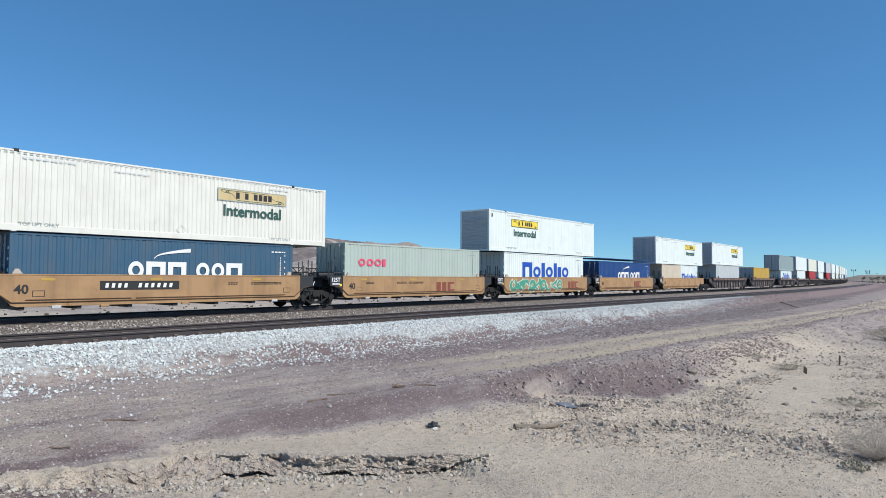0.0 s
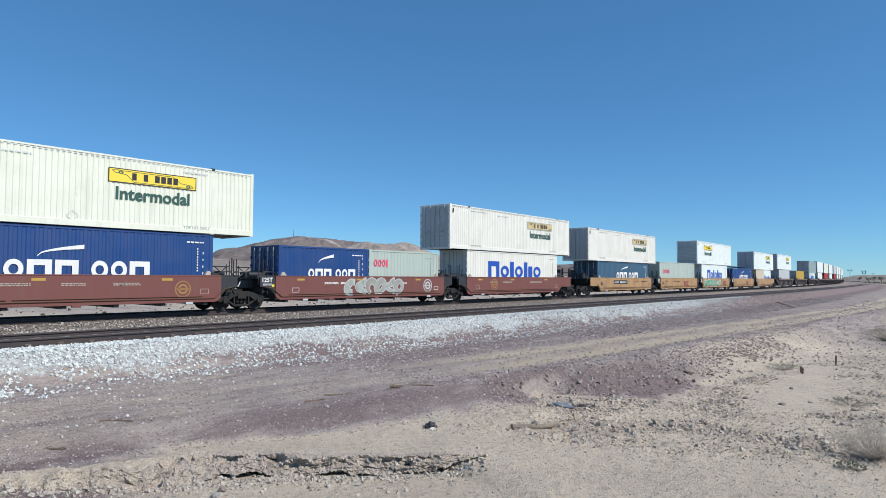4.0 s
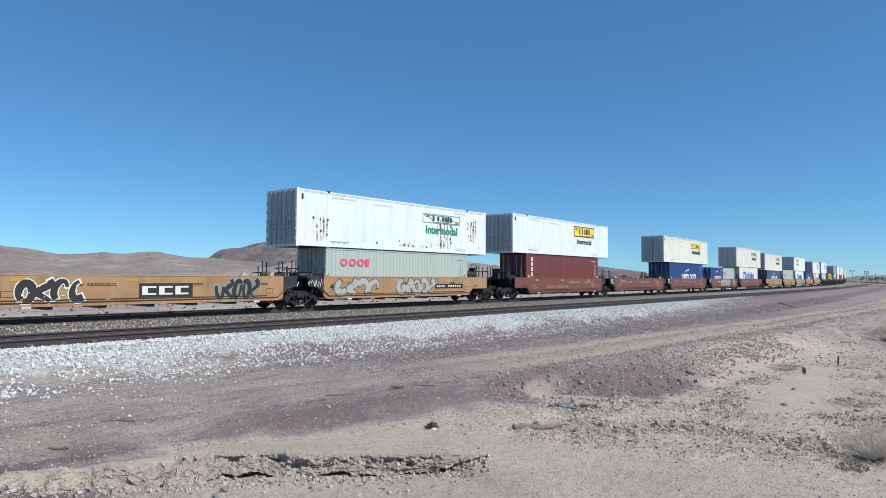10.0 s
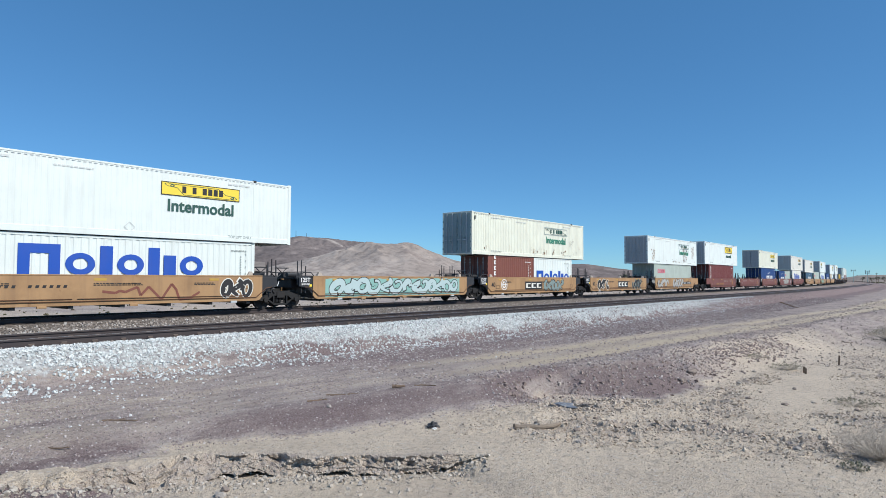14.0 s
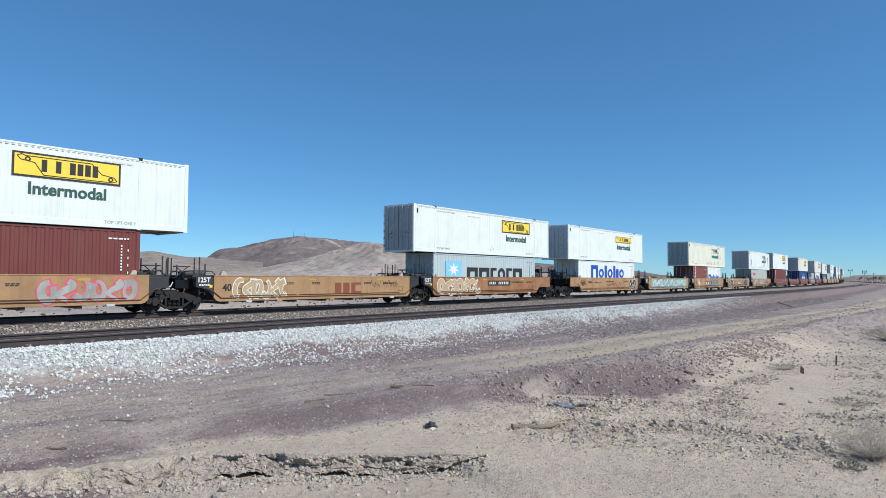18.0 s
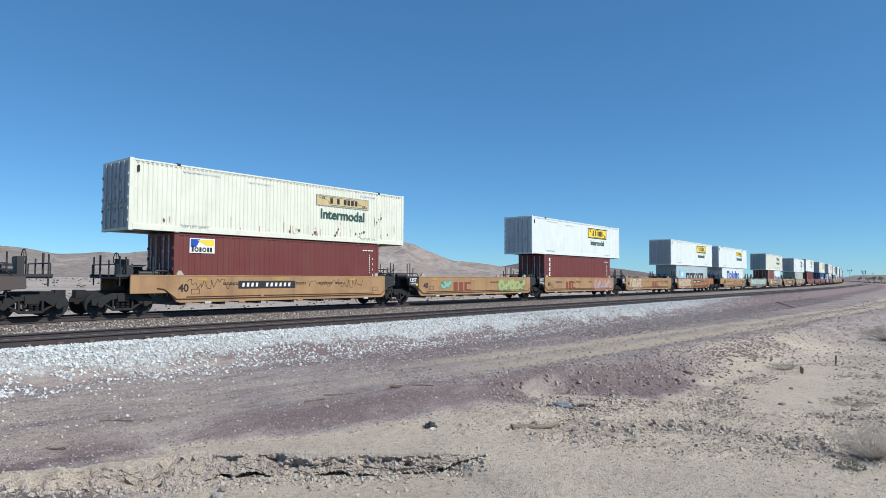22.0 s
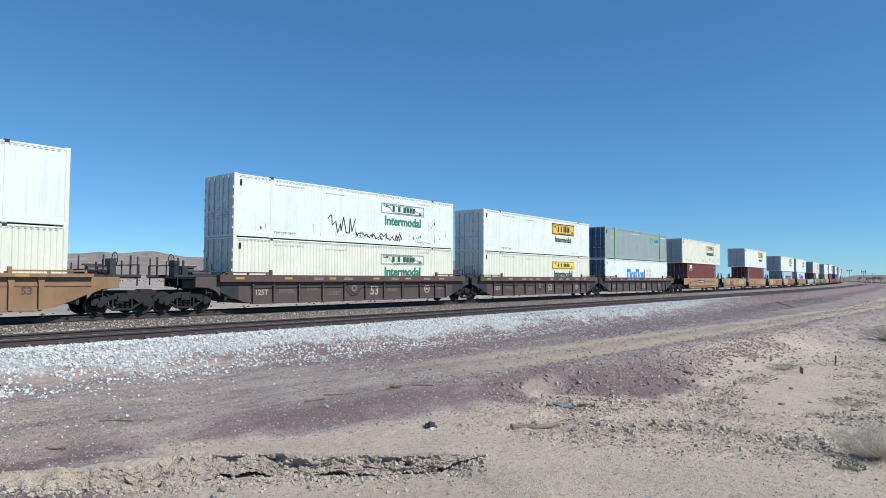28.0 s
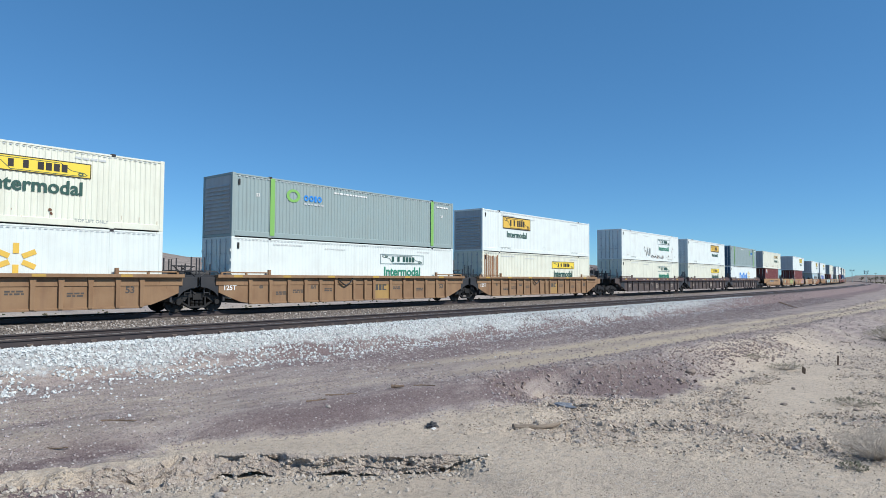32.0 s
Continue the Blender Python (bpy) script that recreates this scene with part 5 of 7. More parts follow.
def well_wagon(kind, paintm, label, first, last, spin, decor=(), name="well_wagon"):
    """One unit of an articulated container wagon; first and last: a coupler end on that side."""
    u = thing(name, label, "freight wagon", "wagons of the train")
    if kind == 40:
        half, body = 7.67, 6.4
        side = cached(("side_sill", 40, first, last), lambda: Shape().prism(well_side(first, last), -0.045, 0.045), 0.008)
        L0, L1 = (8.0 if first else 6.4), (8.0 if last else 6.4)
        chord = cached(("top_chord", 40, first, last), lambda: Shape().box(-L0, L1, -0.055, 0.06, 0, 0.05), 0.008)
        pipe = cached(("side_pipe", 40), lambda: Shape().tube([(-6.9, 0, 1.0), (-6.6, 0, 0.95), (-6.05, 0, 0.53), (6.05, 0, 0.53), (6.6, 0, 0.95), (6.9, 0, 1.0)], 0.018), 0)
        rod = cached(("hand_rod", 40), lambda: Shape().tube([(-5.6, 0.05, 0.60), (-5.6, 0.0, 0.62), (-1.9, 0.0, 0.62), (-1.9, 0.05, 0.60)], 0.012), 0)
        foot = cached(("jack_pad",), lambda: Shape().box(-0.16, 0.16, -0.05, 0.05, -0.07, 0.03), 0.01)
        for sgn in (-1, 1):
            at = Matrix.Identity(4) if sgn < 0 else Matrix.Scale(-1, 4, (0, 1, 0))
            part("side_sill", side, paintm, u, at=pose(0, sgn * 1.40, 0))
            part("top_chord", chord, paintm, u, at=pose(0, sgn * 1.40, 1.5))
            part("side_pipe", pipe, RUSTD, u, "dark brown brake pipe", at=pose(0, sgn * 1.475, 0))
            for x in (0.0, 3.9, 7.4):
                part("hand_rod", rod, RUSTD, u, at=pose(x, sgn * 1.475, 0))
            for x in (-4.6, -2.9, 0.4, 4.9):
                part("jack_pad", foot, LIGHTGREY if x in (-4.6, 4.9) else paintm, u, at=pose(x, sgn * 1.42, 0.36))
            for x in (-4.9, -0.9, 3.9):
                part("reflector", cached(("reflector",), lambda: rect(-0.23, 0.23, -0.05, 0.05, 0)), REFLEX, u, "yellow reflective strip", at=pose(x, sgn * 1.4525 if sgn < 0 else 1.46, 1.36))
        for i in range(7):
            part("cross_member", cached(("cross_member",), lambda: Shape().box(-0.09, 0.09, -1.36, 1.36, 0.24, 0.36)), BLACK, u, at=pose(-5.7 + 1.9 * i, 0, 0))
    else:
        half, body = 9.77, 8.75
        old = paintm is RUSTYEL
        prof = [(-8.75, 1.3), (-8.75, 0.78), (-8.2, 0.54), (-7.6, 0.32), (-7.2, 0.26), (7.2, 0.26), (7.6, 0.32), (8.2, 0.54), (8.75, 0.78), (8.75, 1.3)]
        side = cached(("side_sill", 53), lambda: Shape().prism(prof, -0.03, 0.03), 0.006)
        z0 = 1.44 if old else 1.25
        chord = cached(("top_chord", 53, old), lambda: Shape().box(-8.9, 8.9, -0.20, 0.08, z0, 1.58).box(-8.9, 8.9, -0.02, 0.07, 1.1, z0), 0.008)
        low = cached(("bottom_chord", 53), lambda: Shape().box(-7.2, 7.2, -0.06, 0.05, 0.2, 0.285), 0.008)
        hw = 0.075 if old else 0.032
        rib = cached(("rib", old), lambda: Shape().prism([(-hw, 0.24), (hw, 0.24), (hw + 0.01, 1.15), (hw + 0.05, z0), (-hw - 0.05, z0), (-hw - 0.01, 1.15)], -0.10, 0), 0.006)
        guide = cached(("guide",), lambda: Shape().box(-1.3, 1.3, -0.04, 0.04, 0.07, 0.13).box(1.18, 1.32, -0.06, 0.06, 0, 0.24).box(-1.3, -1.2, -0.04, 0.04, 0, 0.13).box(-0.05, 0.05, -0.04, 0.04, 0, 0.13), 0.008)
        panel = cached(("end_panel",), lambda: Shape().prism([(7.85, 0.45), (8.2, 0.56), (8.72, 0.79), (8.72, 1.3), (7.85, 1.3)], -0.036, -0.031))
        pipe = cached(("side_pipe", 53, old), lambda: Shape().tube([(-7.2, 0, 1.06), (-1.34, 0, 1.06), (-1.1, 0, 0.8), (-0.9, 0, 0.62), (-0.7, 0, 0.58), (-0.5, 0, 0.66), (-0.3, 0, 0.9), (-0.15, 0, 1.04), (7.2, 0, 1.04)], 0.022) if not old
                      else Shape().tube([(-1.85, 0, 1.42), (-1.7, 0, 1.24), (-1.35, 0, 1.05), (-1.0, 0, 1.22), (-0.85, 0, 1.42)], 0.035))
        spots = (-7.16, -6.05, -4.99, -3.97, -3.01, -1.99, -0.69, 0.13, 0.79, 2.12, 3.25, 4.18, 5.21, 6.22, 7.16) if old else (-7.1, -5.95, -4.45, -2.93, -1.44, 0.1, 1.55, 3.07, 4.61, 6.06, 7.1)
        for sgn in (-1, 1):
            turn = Matrix.Identity(4) if sgn < 0 else FLIP
            part("side_sill", side, paintm, u, at=pose(0, sgn * 1.40, 0))
            part("top_chord", chord, paintm if old else CHORDRED, u, at=turn @ pose(0, -1.44, 0))
            part("bottom_chord", low, paintm, u, at=turn @ pose(0, -1.42, 0))
            part("side_pipe", pipe, BLACK, u, "black brake pipe with a hanging loop", at=turn @ pose(0, -1.55, 0))
            for x in spots:
                part("rib", rib, paintm, u, at=turn @ pose(x, -1.43, 0))
            for e in (-1, 1):
                if not old:
                    part("end_panel", panel, BLACK, u, "black end section", at=pose(0, -1.40, 0) @ Matrix.Scale(e, 4, (1, 0, 0)) if sgn < 0 else FLIP @ pose(0, -1.40, 0) @ Matrix.Scale(e, 4, (1, 0, 0)))
                part("guide_rail", guide, paintm if old else CHORDRED, u, at=pose(e * 7.4, sgn * 1.50, 1.58, 0, 0, 180 if e > 0 else 0))
            for x in (-7.9, -5.2, -2.4, 0.8, 3.4, 6.5):
                part("reflector", cached(("reflector",), lambda: rect(-0.23, 0.23, -0.05, 0.05, 0)), REFLEX, u, "yellow reflective strip", at=turn @ pose(x, -1.642, 1.51 if old else 1.42))
        for i in range(9):
            part("cross_member", cached(("cross_member",), lambda: Shape().box(-0.09, 0.09, -1.36, 1.36, 0.24, 0.36)), BLACK, u, at=pose(-7.2 + 1.8 * i, 0, 0))
    for sgn, coupler in ((-1, first), (1, last)):
        ends(u, kind, sgn, body, half, coupler, paintm)
    if first:
        bogie(u, -half - 0.45, spin)
    bogie(u, half + (0.45 if last else 0), spin)
    for dfn in decor:
        dfn(u)
    return u


def ends(u, kind, sgn, body, half, coupler, paintm):
    """Platform, bulkhead, grab posts, cones and hoses at one end of a unit."""
    at = Matrix.Identity(4) if sgn > 0 else FLIP
    b = body
    part("bulkhead", cached(("bulkhead", kind), lambda: Shape().box(b - 0.35, b - 0.25, -1.35, 1.35, 0.4, 1.5).box(b - 0.3, b + 0.75, -0.6, 0.6, 0.95, 1.35)), BLACK, u, at=at)
    tone = paintm if coupler else BLACK
    reach = b + (2.1 if coupler else 0.95)
    if not (coupler and kind == 40):
        tip = b + (1.2 if coupler else 0.85)
        cheek = cached(("end_cheek", kind, coupler), lambda: Shape().prism([(b, 0.6), (b + 0.2, 0.82), (b + 0.55, 0.98), (tip, 1.02), (tip, 1.46), (b, 1.46)], -0.05, 0.05), 0.008)
        for q in (-1, 1):
            part("end_cheek", cheek, tone, u, at=at @ pose(0, q * 1.36, 0))
    part("platform", cached(("platform", kind, coupler), lambda: Shape().box(b - 0.2, reach, -1.25, 1.25, 1.4, 1.46).box(b - 0.1, reach, -1.3, -1.2, 1.46, 1.56).box(b - 0.1, reach, 1.2, 1.3, 1.46, 1.56)), BLACK, u, at=at)
    for q in (-1, 1):
        part("ladder", cached(("ladder", kind, q), lambda: ladder_shape(b, 1.27 * q)), BLACK, u, at=at)
        part("grab_post", cached(("grab_post",), lambda: Shape().rod((0, 0, -0.4), (0, 0, 0.8), 0.03, 6)), BLACK, u, at=at @ pose(b + (1.95 if coupler else 0.86), 1.27 * q, 1.5))
    part("air_tank", cached(("air_tank",), lambda: Shape().rod((-0.45, 0, 0), (0.45, 0, 0), 0.12, 12).rod((-0.5, 0, 0), (-0.45, 0, 0), 0.07, 12)), BLACK, u, at=at @ pose(b + 0.35, 0.3, 1.6))
    part("valve_box", cached(("valve_box",), lambda: Shape().box(-0.15, 0.15, -0.25, 0.25, 0, 0.26), 0.02), BLACK, u, at=at @ pose(b + 0.35, -0.65, 1.46))
    cone = cached(("cone",), lambda: Shape().add([(-0.17, -0.1, 0), (0.17, -0.1, 0), (0.17, 0.1, 0), (-0.17, 0.1, 0), (-0.05, -0.06, 0.18), (0.06, -0.06, 0.18), (0.06, 0.06, 0.18), (-0.05, 0.06, 0.18)],
                                                  [(0, 1, 5, 4), (1, 2, 6, 5), (2, 3, 7, 6), (3, 0, 4, 7), (4, 5, 6, 7)]), 0)
    for q in (-1, 1):
        part("corner_guide", cone, FADED if kind == 40 else BLACK, u, "pale wedge-shaped corner guide" if kind == 40 else "", at=at @ pose(b - 0.55, q * 1.24, 1.56))
    hose = Shape().tube([(b + 0.3, -1.1, 1.4), (b + 0.5, -1.2, 1.15), (b + 0.75, -1.22, 1.0), (b + 1.05, -1.15, 1.05), (b + 1.2, -1.05, 1.25)], 0.025)
    part("hose", cached(("hose", kind), lambda: hose), LIGHTGREY, u, "grey hose", at=at)
    part("frame_post", cached(("frame_post", kind), lambda: frame_shape(b)), BLACK, u, "black end framework of rods and brackets", at=at)
    if coupler:
        cp = cached(("coupler",), lambda: Shape().box(0, 1.05, -0.14, 0.14, 0.72, 0.98).box(0.95, 1.35, -0.2, 0.2, 0.68, 1.02), 0.02)
        part("coupler", cp, STEEL, u, at=at @ pose(half + 0.55, 0, LOW))
        stand = cached(("brake_stand",), lambda: brake_shape(), 0)
        part("air_reservoir", cached(("reservoir",), lambda: Shape().rod((-0.36, 0, 0), (0.36, 0, 0), 0.2, 14).box(-0.2, 0.2, -0.1, 0.1, -0.24, -0.1), 0.01), BLACK, u, "black brake air reservoir", at=at @ pose(b + 0.55, -0.75, 1.72))
        part("valve_box", cached(("tall_valve",), lambda: Shape().box(-0.14, 0.14, -0.18, 0.18, 0, 0.5).box(-0.2, 0.2, -0.1, 0.1, 0.15, 0.3).rod((0, 0, 0.5), (0, 0, 0.75), 0.05, 8), 0.015), BLACK, u, at=at @ pose(b + 1.3, 0.5, 1.46))
        part("end_rail", cached(("end_rail",), lambda: Shape().tube([(0, -1.25, 0), (0, -1.25, 0.5), (0, 1.25, 0.5), (0, 1.25, 0)], 0.024).rod((0, -0.45, 0), (0, -0.45, 0.9), 0.04, 6).rod((0, 0.4, 0), (0, 0.4, 0.7), 0.03, 6)), BLACK, u, at=at @ pose(b + 2.02, 0, 1.46))
        part("brake_stand", stand, BLACK, u, "black brake stand with handwheel", at=at @ pose(b + 1.2, -0.5, 1.46))


def frame_shape(b):
    """Bent pipes, brackets and cross rods over the bogie."""
    s = Shape()
    s.tube([(b - 0.2, -1.3, 1.5), (b + 0.05, -1.33, 1.72), (b + 0.5, -1.33, 1.72), (b + 0.8, -1.3, 1.5)], 0.022)
    s.tube([(b - 0.2, 1.3, 1.5), (b + 0.05, 1.33, 1.72), (b + 0.5, 1.33, 1.72), (b + 0.8, 1.3, 1.5)], 0.022)
    s.tube([(b + 0.1, -1.33, 1.72), (b + 0.1, -0.6, 1.75), (b + 0.1, 0.6, 1.75), (b + 0.1, 1.33, 1.72)], 0.022)
    s.tube([(b + 0.78, -1.05, 1.4), (b + 0.6, -1.1, 1.0), (b + 0.9, -1.15, 0.7)], 0.03)
    s.box(b + 0.5, b + 0.78, -1.3, -1.05, 0.95, 1.3)
    s.box(b - 0.45, b - 0.1, -1.42, -1.25, 1.56, 1.66)
    s.box(b - 0.05, b + 0.25, -1.2, -0.8, 1.46, 1.62)
    s.rod((b + 0.15, -0.6, 1.46), (b + 0.75, -0.6, 1.95), 0.02, 6)
    s.rod((b + 0.75, -0.6, 1.46), (b + 0.15, -0.6, 1.95), 0.02, 6)
    s.box(b + 0.1, b + 0.8, -0.75, -0.5, 1.93, 1.98)
    return s


def ladder_shape(b, y):
    s = Shape()
    for x, h in ((b + 0.35, 0.55), (b + 0.62, 0.85)):
        s.rod((x, y, 0.68), (x, y, 1.5 + h), 0.03, 6)
    for z in (0.78, 1.0, 1.22, 1.75):
        s.rod((b + 0.35, y, z), (b + 0.62, y, z), 0.017, 6)
    s.rod((b + 0.1, y, 1.12), (b + 0.85, y, 1.12), 0.02, 6)
    return s


def brake_shape():
    s = Shape().box(-0.12, 0.12, -0.25, 0.25, 0, 0.75)
    for i in range(14):
        a, c = 2 * math.pi * i / 14, 2 * math.pi * (i + 1) / 14
        s.rod((0.16, 0.28 * math.cos(a), 0.75 + 0.28 * math.sin(a)), (0.16, 0.28 * math.cos(c), 0.75 + 0.28 * math.sin(c)), 0.02, 5)
    for i in range(4):
        a = i * math.pi / 2
        s.rod((0.16, 0, 0.75), (0.16, 0.28 * math.cos(a), 0.75 + 0.28 * math.sin(a)), 0.014, 5)
    return s


# ---------- marks on wagons ----------
SIDE = -1.4475


def forty(u):
    part("lettering", words("40", 0.34), INK, u, "black number 40", at=pose(-5.75, SIDE - 0.003, 0.98))


def load_mark(u):
    part("lettering", words("125T", 0.22), CHALK, u, "white mark 125T", at=pose(-6.87, -1.4145, 1.33))
    stuffed("fine_print", bars(-7.1, -6.6, 1.08, 1.16, 2, -1.4145, 2), CHALK, u)
    part("sticker", rect(-6.6, -6.46, 1.0, 1.12, -1.4145), YELLOW, u, "small yellow sticker")


def plate(x0, x1, z0=0.94, z1=1.3, fill=INK, ink=CHALK):
    def draw(u):
        if fill:
            part("plate", rect(x0, x1, z0, z1, SIDE - 0.001), fill, u, "black panel of the wagon's number")
        w, s = x1 - x0, Shape()
        for n, a, b in ((4, 0.06, 0.36), (6, 0.46, 0.94)):
            k = (b - a) * w / n
            for q in range(n):
                x = x0 + a * w + q * k
                s.flat([(x, z0 + 0.09), (x + 0.5 * k, z0 + 0.09), (x + 0.62 * k, z1 - 0.09), (x + 0.12 * k, z1 - 0.09)], SIDE - 0.005)
        stuffed("number_bar", s, ink, u)
    return draw


def owner_plate(x0, x1, z0=0.62, z1=1.22):
    def draw(u):
        part("plate", rect(x0, x1, z0, z1, SIDE - 0.001), INK, u, "black panel with pale plain blocks")
        for s in blocks("sss", x0 + 0.12, x1 - 0.08, z0 + 0.12, z1 - 0.12, SIDE - 0.005, True):
            part("owner_mark", s, BONE, u)
    return draw


def owner_mark(x0, x1, z0=0.62, z1=1.2, material=RUSTRED):
    def draw(u):
        for s in blocks("bbs", x0, x1, z0, z1, SIDE - 0.002, True):
            part("owner_mark", s, material, u, "rust-red plain block")
    return draw


def fine_print(seed, material=INK):
    def draw(u):
        rnd = random.Random(seed)
        for i in range(5):
            x = rnd.uniform(-4.8, 5.0)
            stuffed("fine_print", bars(x, x + rnd.uniform(0.4, 1.1), 1.12, 1.12 + 0.035 * 3, 2, SIDE, seed + i), material, u)
        for x in (5.6, -5.2):
            part("small_frame", outline(x - 0.2, x + 0.2, 0.72, 0.95, SIDE, 0.02), material, u)
    return draw


def graffiti(x0, x1, z0, z1, fill, edge, seed, n=8, label="spray-painted bubble shapes"):
    def draw(u):
        for f, e in scrawl(x0, x1, z0, z1, SIDE - 0.003, seed, n):
            g = part("graffiti", f, fill, u, label)
            stuffed("graffiti_outline", e, edge, g)
    return draw


def backdrop_spray(x0, x1, z0, z1, material):
    def draw(u):
        rnd = random.Random(int(x0 * 10))
        n, k = 40, []
        for i in range(n + 1):
            k.append((x0 + (x1 - x0) * i / n, z1 - rnd.uniform(0, 0.08)))
        for i in range(n, -1, -1):
            k.append((x0 + (x1 - x0) * i / n, z0 + rnd.uniform(0, 0.06)))
        part("sprayed_ground", Shape().flat(k, SIDE - 0.0005, 0.002), material, u, "sprayed pale ground of the graffiti")
    return draw


def tag(x0, x1, z0, z1, seed, material=INK, n=26, w=0.02):
    def draw(u):
        stuffed("graffiti", tags_line(x0, x1, z0, z1, SIDE - 0.004, seed, n, w), material, u, "thin spray-paint scribble")
    return draw


def round_mark(x, z, r, material=GOLD):
    def draw(u):
        part("round_mark", ring(x, z, r, r, 0.86, 24, SIDE), material, u, "round emblem")
        part("emblem_ring", ring(x, z, 0.62 * r, 0.62 * r, 0.6, 20, SIDE), material, u)
        part("emblem_bar", rect(x - 0.8 * r, x + 0.8 * r, z - 0.09 * r, z + 0.09 * r, SIDE), material, u)
    return draw


def gold_number(x0, x1, z=0.7):
    """A row of dull gold bars in place of the wagon's number."""
    def draw(u):
        s, k = Shape(), (x1 - x0) / 11
        for q in range(11):
            if q != 4:
                s.flat([(x0 + q * k, z), (x0 + (q + 0.55) * k, z), (x0 + (q + 0.55) * k, z + 0.24), (x0 + q * k, z + 0.24)], SIDE - 0.002)
        stuffed("number_bar", s, GOLD, u, "row of dull gold bars")
    return draw


def well53_marks(u):
    y = -1.4325
    if u.get("dark"):
        part("lettering", words("53", 0.50), FADED, u, "stencilled number 53", at=pose(0.84, y, 0.73))
        part("lettering", words("125T", 0.26), FADED, u, at=pose(-6.6, y, 0.74))
        part("round_mark", ring(-0.7, 0.9, 0.17, 0.17, 0.8, 20, y), FADED, u)
        part("round_mark", ring(5.34, 0.80, 0.26, 0.26, 0.74, 20, y), FADED, u, "round faded emblem")
        part("emblem_bar", rect(5.2, 5.48, 0.74, 0.86, y), FADED, u)
        for x, w, z in ((-5.6, 0.9, 0.7), (-2.5, 0.8, 0.55), (1.9, 0.8, 0.68), (6.3, 0.6, 0.75), (-3.9, 0.7, 0.8)):
            stuffed("fine_print", bars(x, x + w, z, z + 0.2, 3, y, int(x * 10) + 90), UMBERINK, u)
        for x in (-3.6, -1.6, 2.0, 4.8):
            stuffed("fine_print", bars(x, x + 0.6, 1.36, 1.46, 2, -1.6405, int(x * 10) + 70), FADED, u)
    else:
        part("pale_panel", rect(0.86, 2.06, 0.30, 1.42, y + 0.0015), MUSTARDW, u, "newer yellow side panel")
        for s in blocks("bbs", 0.98, 1.9, 0.76, 1.08, y, True):
            part("owner_mark", s, SPRAYINK, u, "dark plain block")
        part("lettering", words("53", 0.28), SPRAYINK, u, "stencilled number 53", at=pose(6.72, y, 0.93))
        part("lettering", words("20", 0.16), SPRAYINK, u, at=pose(-6.55, y, 1.2))
        part("lettering", words("40", 0.16), SPRAYINK, u, at=pose(-6.55, y, 1.0))
        for x, w, z in ((-5.7, 0.6, 0.62), (-4.7, 0.65, 0.7), (-3.6, 0.4, 0.9), (-2.7, 0.5, 0.75), (2.4, 0.6, 0.8), (4.4, 0.6, 0.7)):
            stuffed("fine_print", bars(x, x + w, z, z + 0.16, 2, y, int(x * 10) + 90), SPRAYINK, u)
    if not u.get("dark"):
        part("lettering", words("125T", 0.24), CHALK, u, "white mark 125T", at=pose(-8.2, -1.4395, 0.98))

# ---------- the train ----------
N53, N40, N20 = 16.154, 12.192, 6.058
GROUP = "containers on the train"


def sign_box(body, style, label, cx=3.33, extra=(), **kw):
    return dict(length=N53, width=2.59, body=body, label=label, logos=[intermodal_sign(style, cx), *extra], **kw)


def blue_block_box(length, body=WHITE, k=1.0, **kw):
    return dict(length=length, body=body, label="white steel container with large blue blocks of lettering",
                logos=[company("wototbo", -3.65 * k, 3.65 * k, 0.95 * k + 0.1, 2.15 * k + 0.05, SIGNBLUE, "large blue plain blocks"), code_marks(length / 2, DULL)], **kw)


def navy_swoosh_box(length, body, k=1.0):
    x = 0.6 * k
    return dict(length=length, body=body, label="navy blue steel container with white marks and swoosh",
                logos=[company("oww_oow", x - 2.55 * k, x + 2.75 * k, 0.9 if k > 0.9 else 0.95, 1.62 if k > 0.9 else 1.45, CHALK, "white plain blocks", True),
                       swoosh(x - 1.5 * k, x + 0.1, 1.75, 2.2), code_marks(length / 2, CHALK)])


def pale_red_box(length, k=1.0):
    return dict(length=length, body=PALE, label="pale grey-green steel container with pink-red marks",
                logos=[company("ooot", -5.1 * k, -2.9 * k, 1.62, 2.05, PINK, "pink-red plain blocks", True), code_marks(length / 2, DULL)])


def oxide_box(length, body=OXIDE):
    h = length / 2
    return dict(length=length, body=body, label="oxide-red steel container with white upright marks",
                logos=[upright_marks(-h + 0.72, 0.35, 2.7, 6, CHALK), code_marks(h, CHALK)])


RUSTY = rust_runs(4, [(-7, -6.1, 0.5, 1.6, 40), (2.9, 4.2, 0.4, 2.3, 90), (6.1, 6.9, 0.9, 2.4, 40), (-1.5, 2.5, 0.3, 0.6, 18), (-7.6, 7.6, 0.3, 0.5, 16)])
WORN = rust_runs(9, [(-1.5, 4.5, 0.25, 0.7, 40), (-7, 7, 0.3, 1.2, 14), (5.5, 6.2, 0.4, 2.0, 10)])
LITTLE = rust_runs(11, [(-7, 7, 0.25, 0.6, 16)])

YW = "yellow-painted articulated well wagon with smooth sides"
RW = "rust-red articulated well wagon with smooth sides"
BW = "dark brown ribbed long well wagon"
OW = "rusty yellow ribbed long well wagon"
TXT = [forty, load_mark]

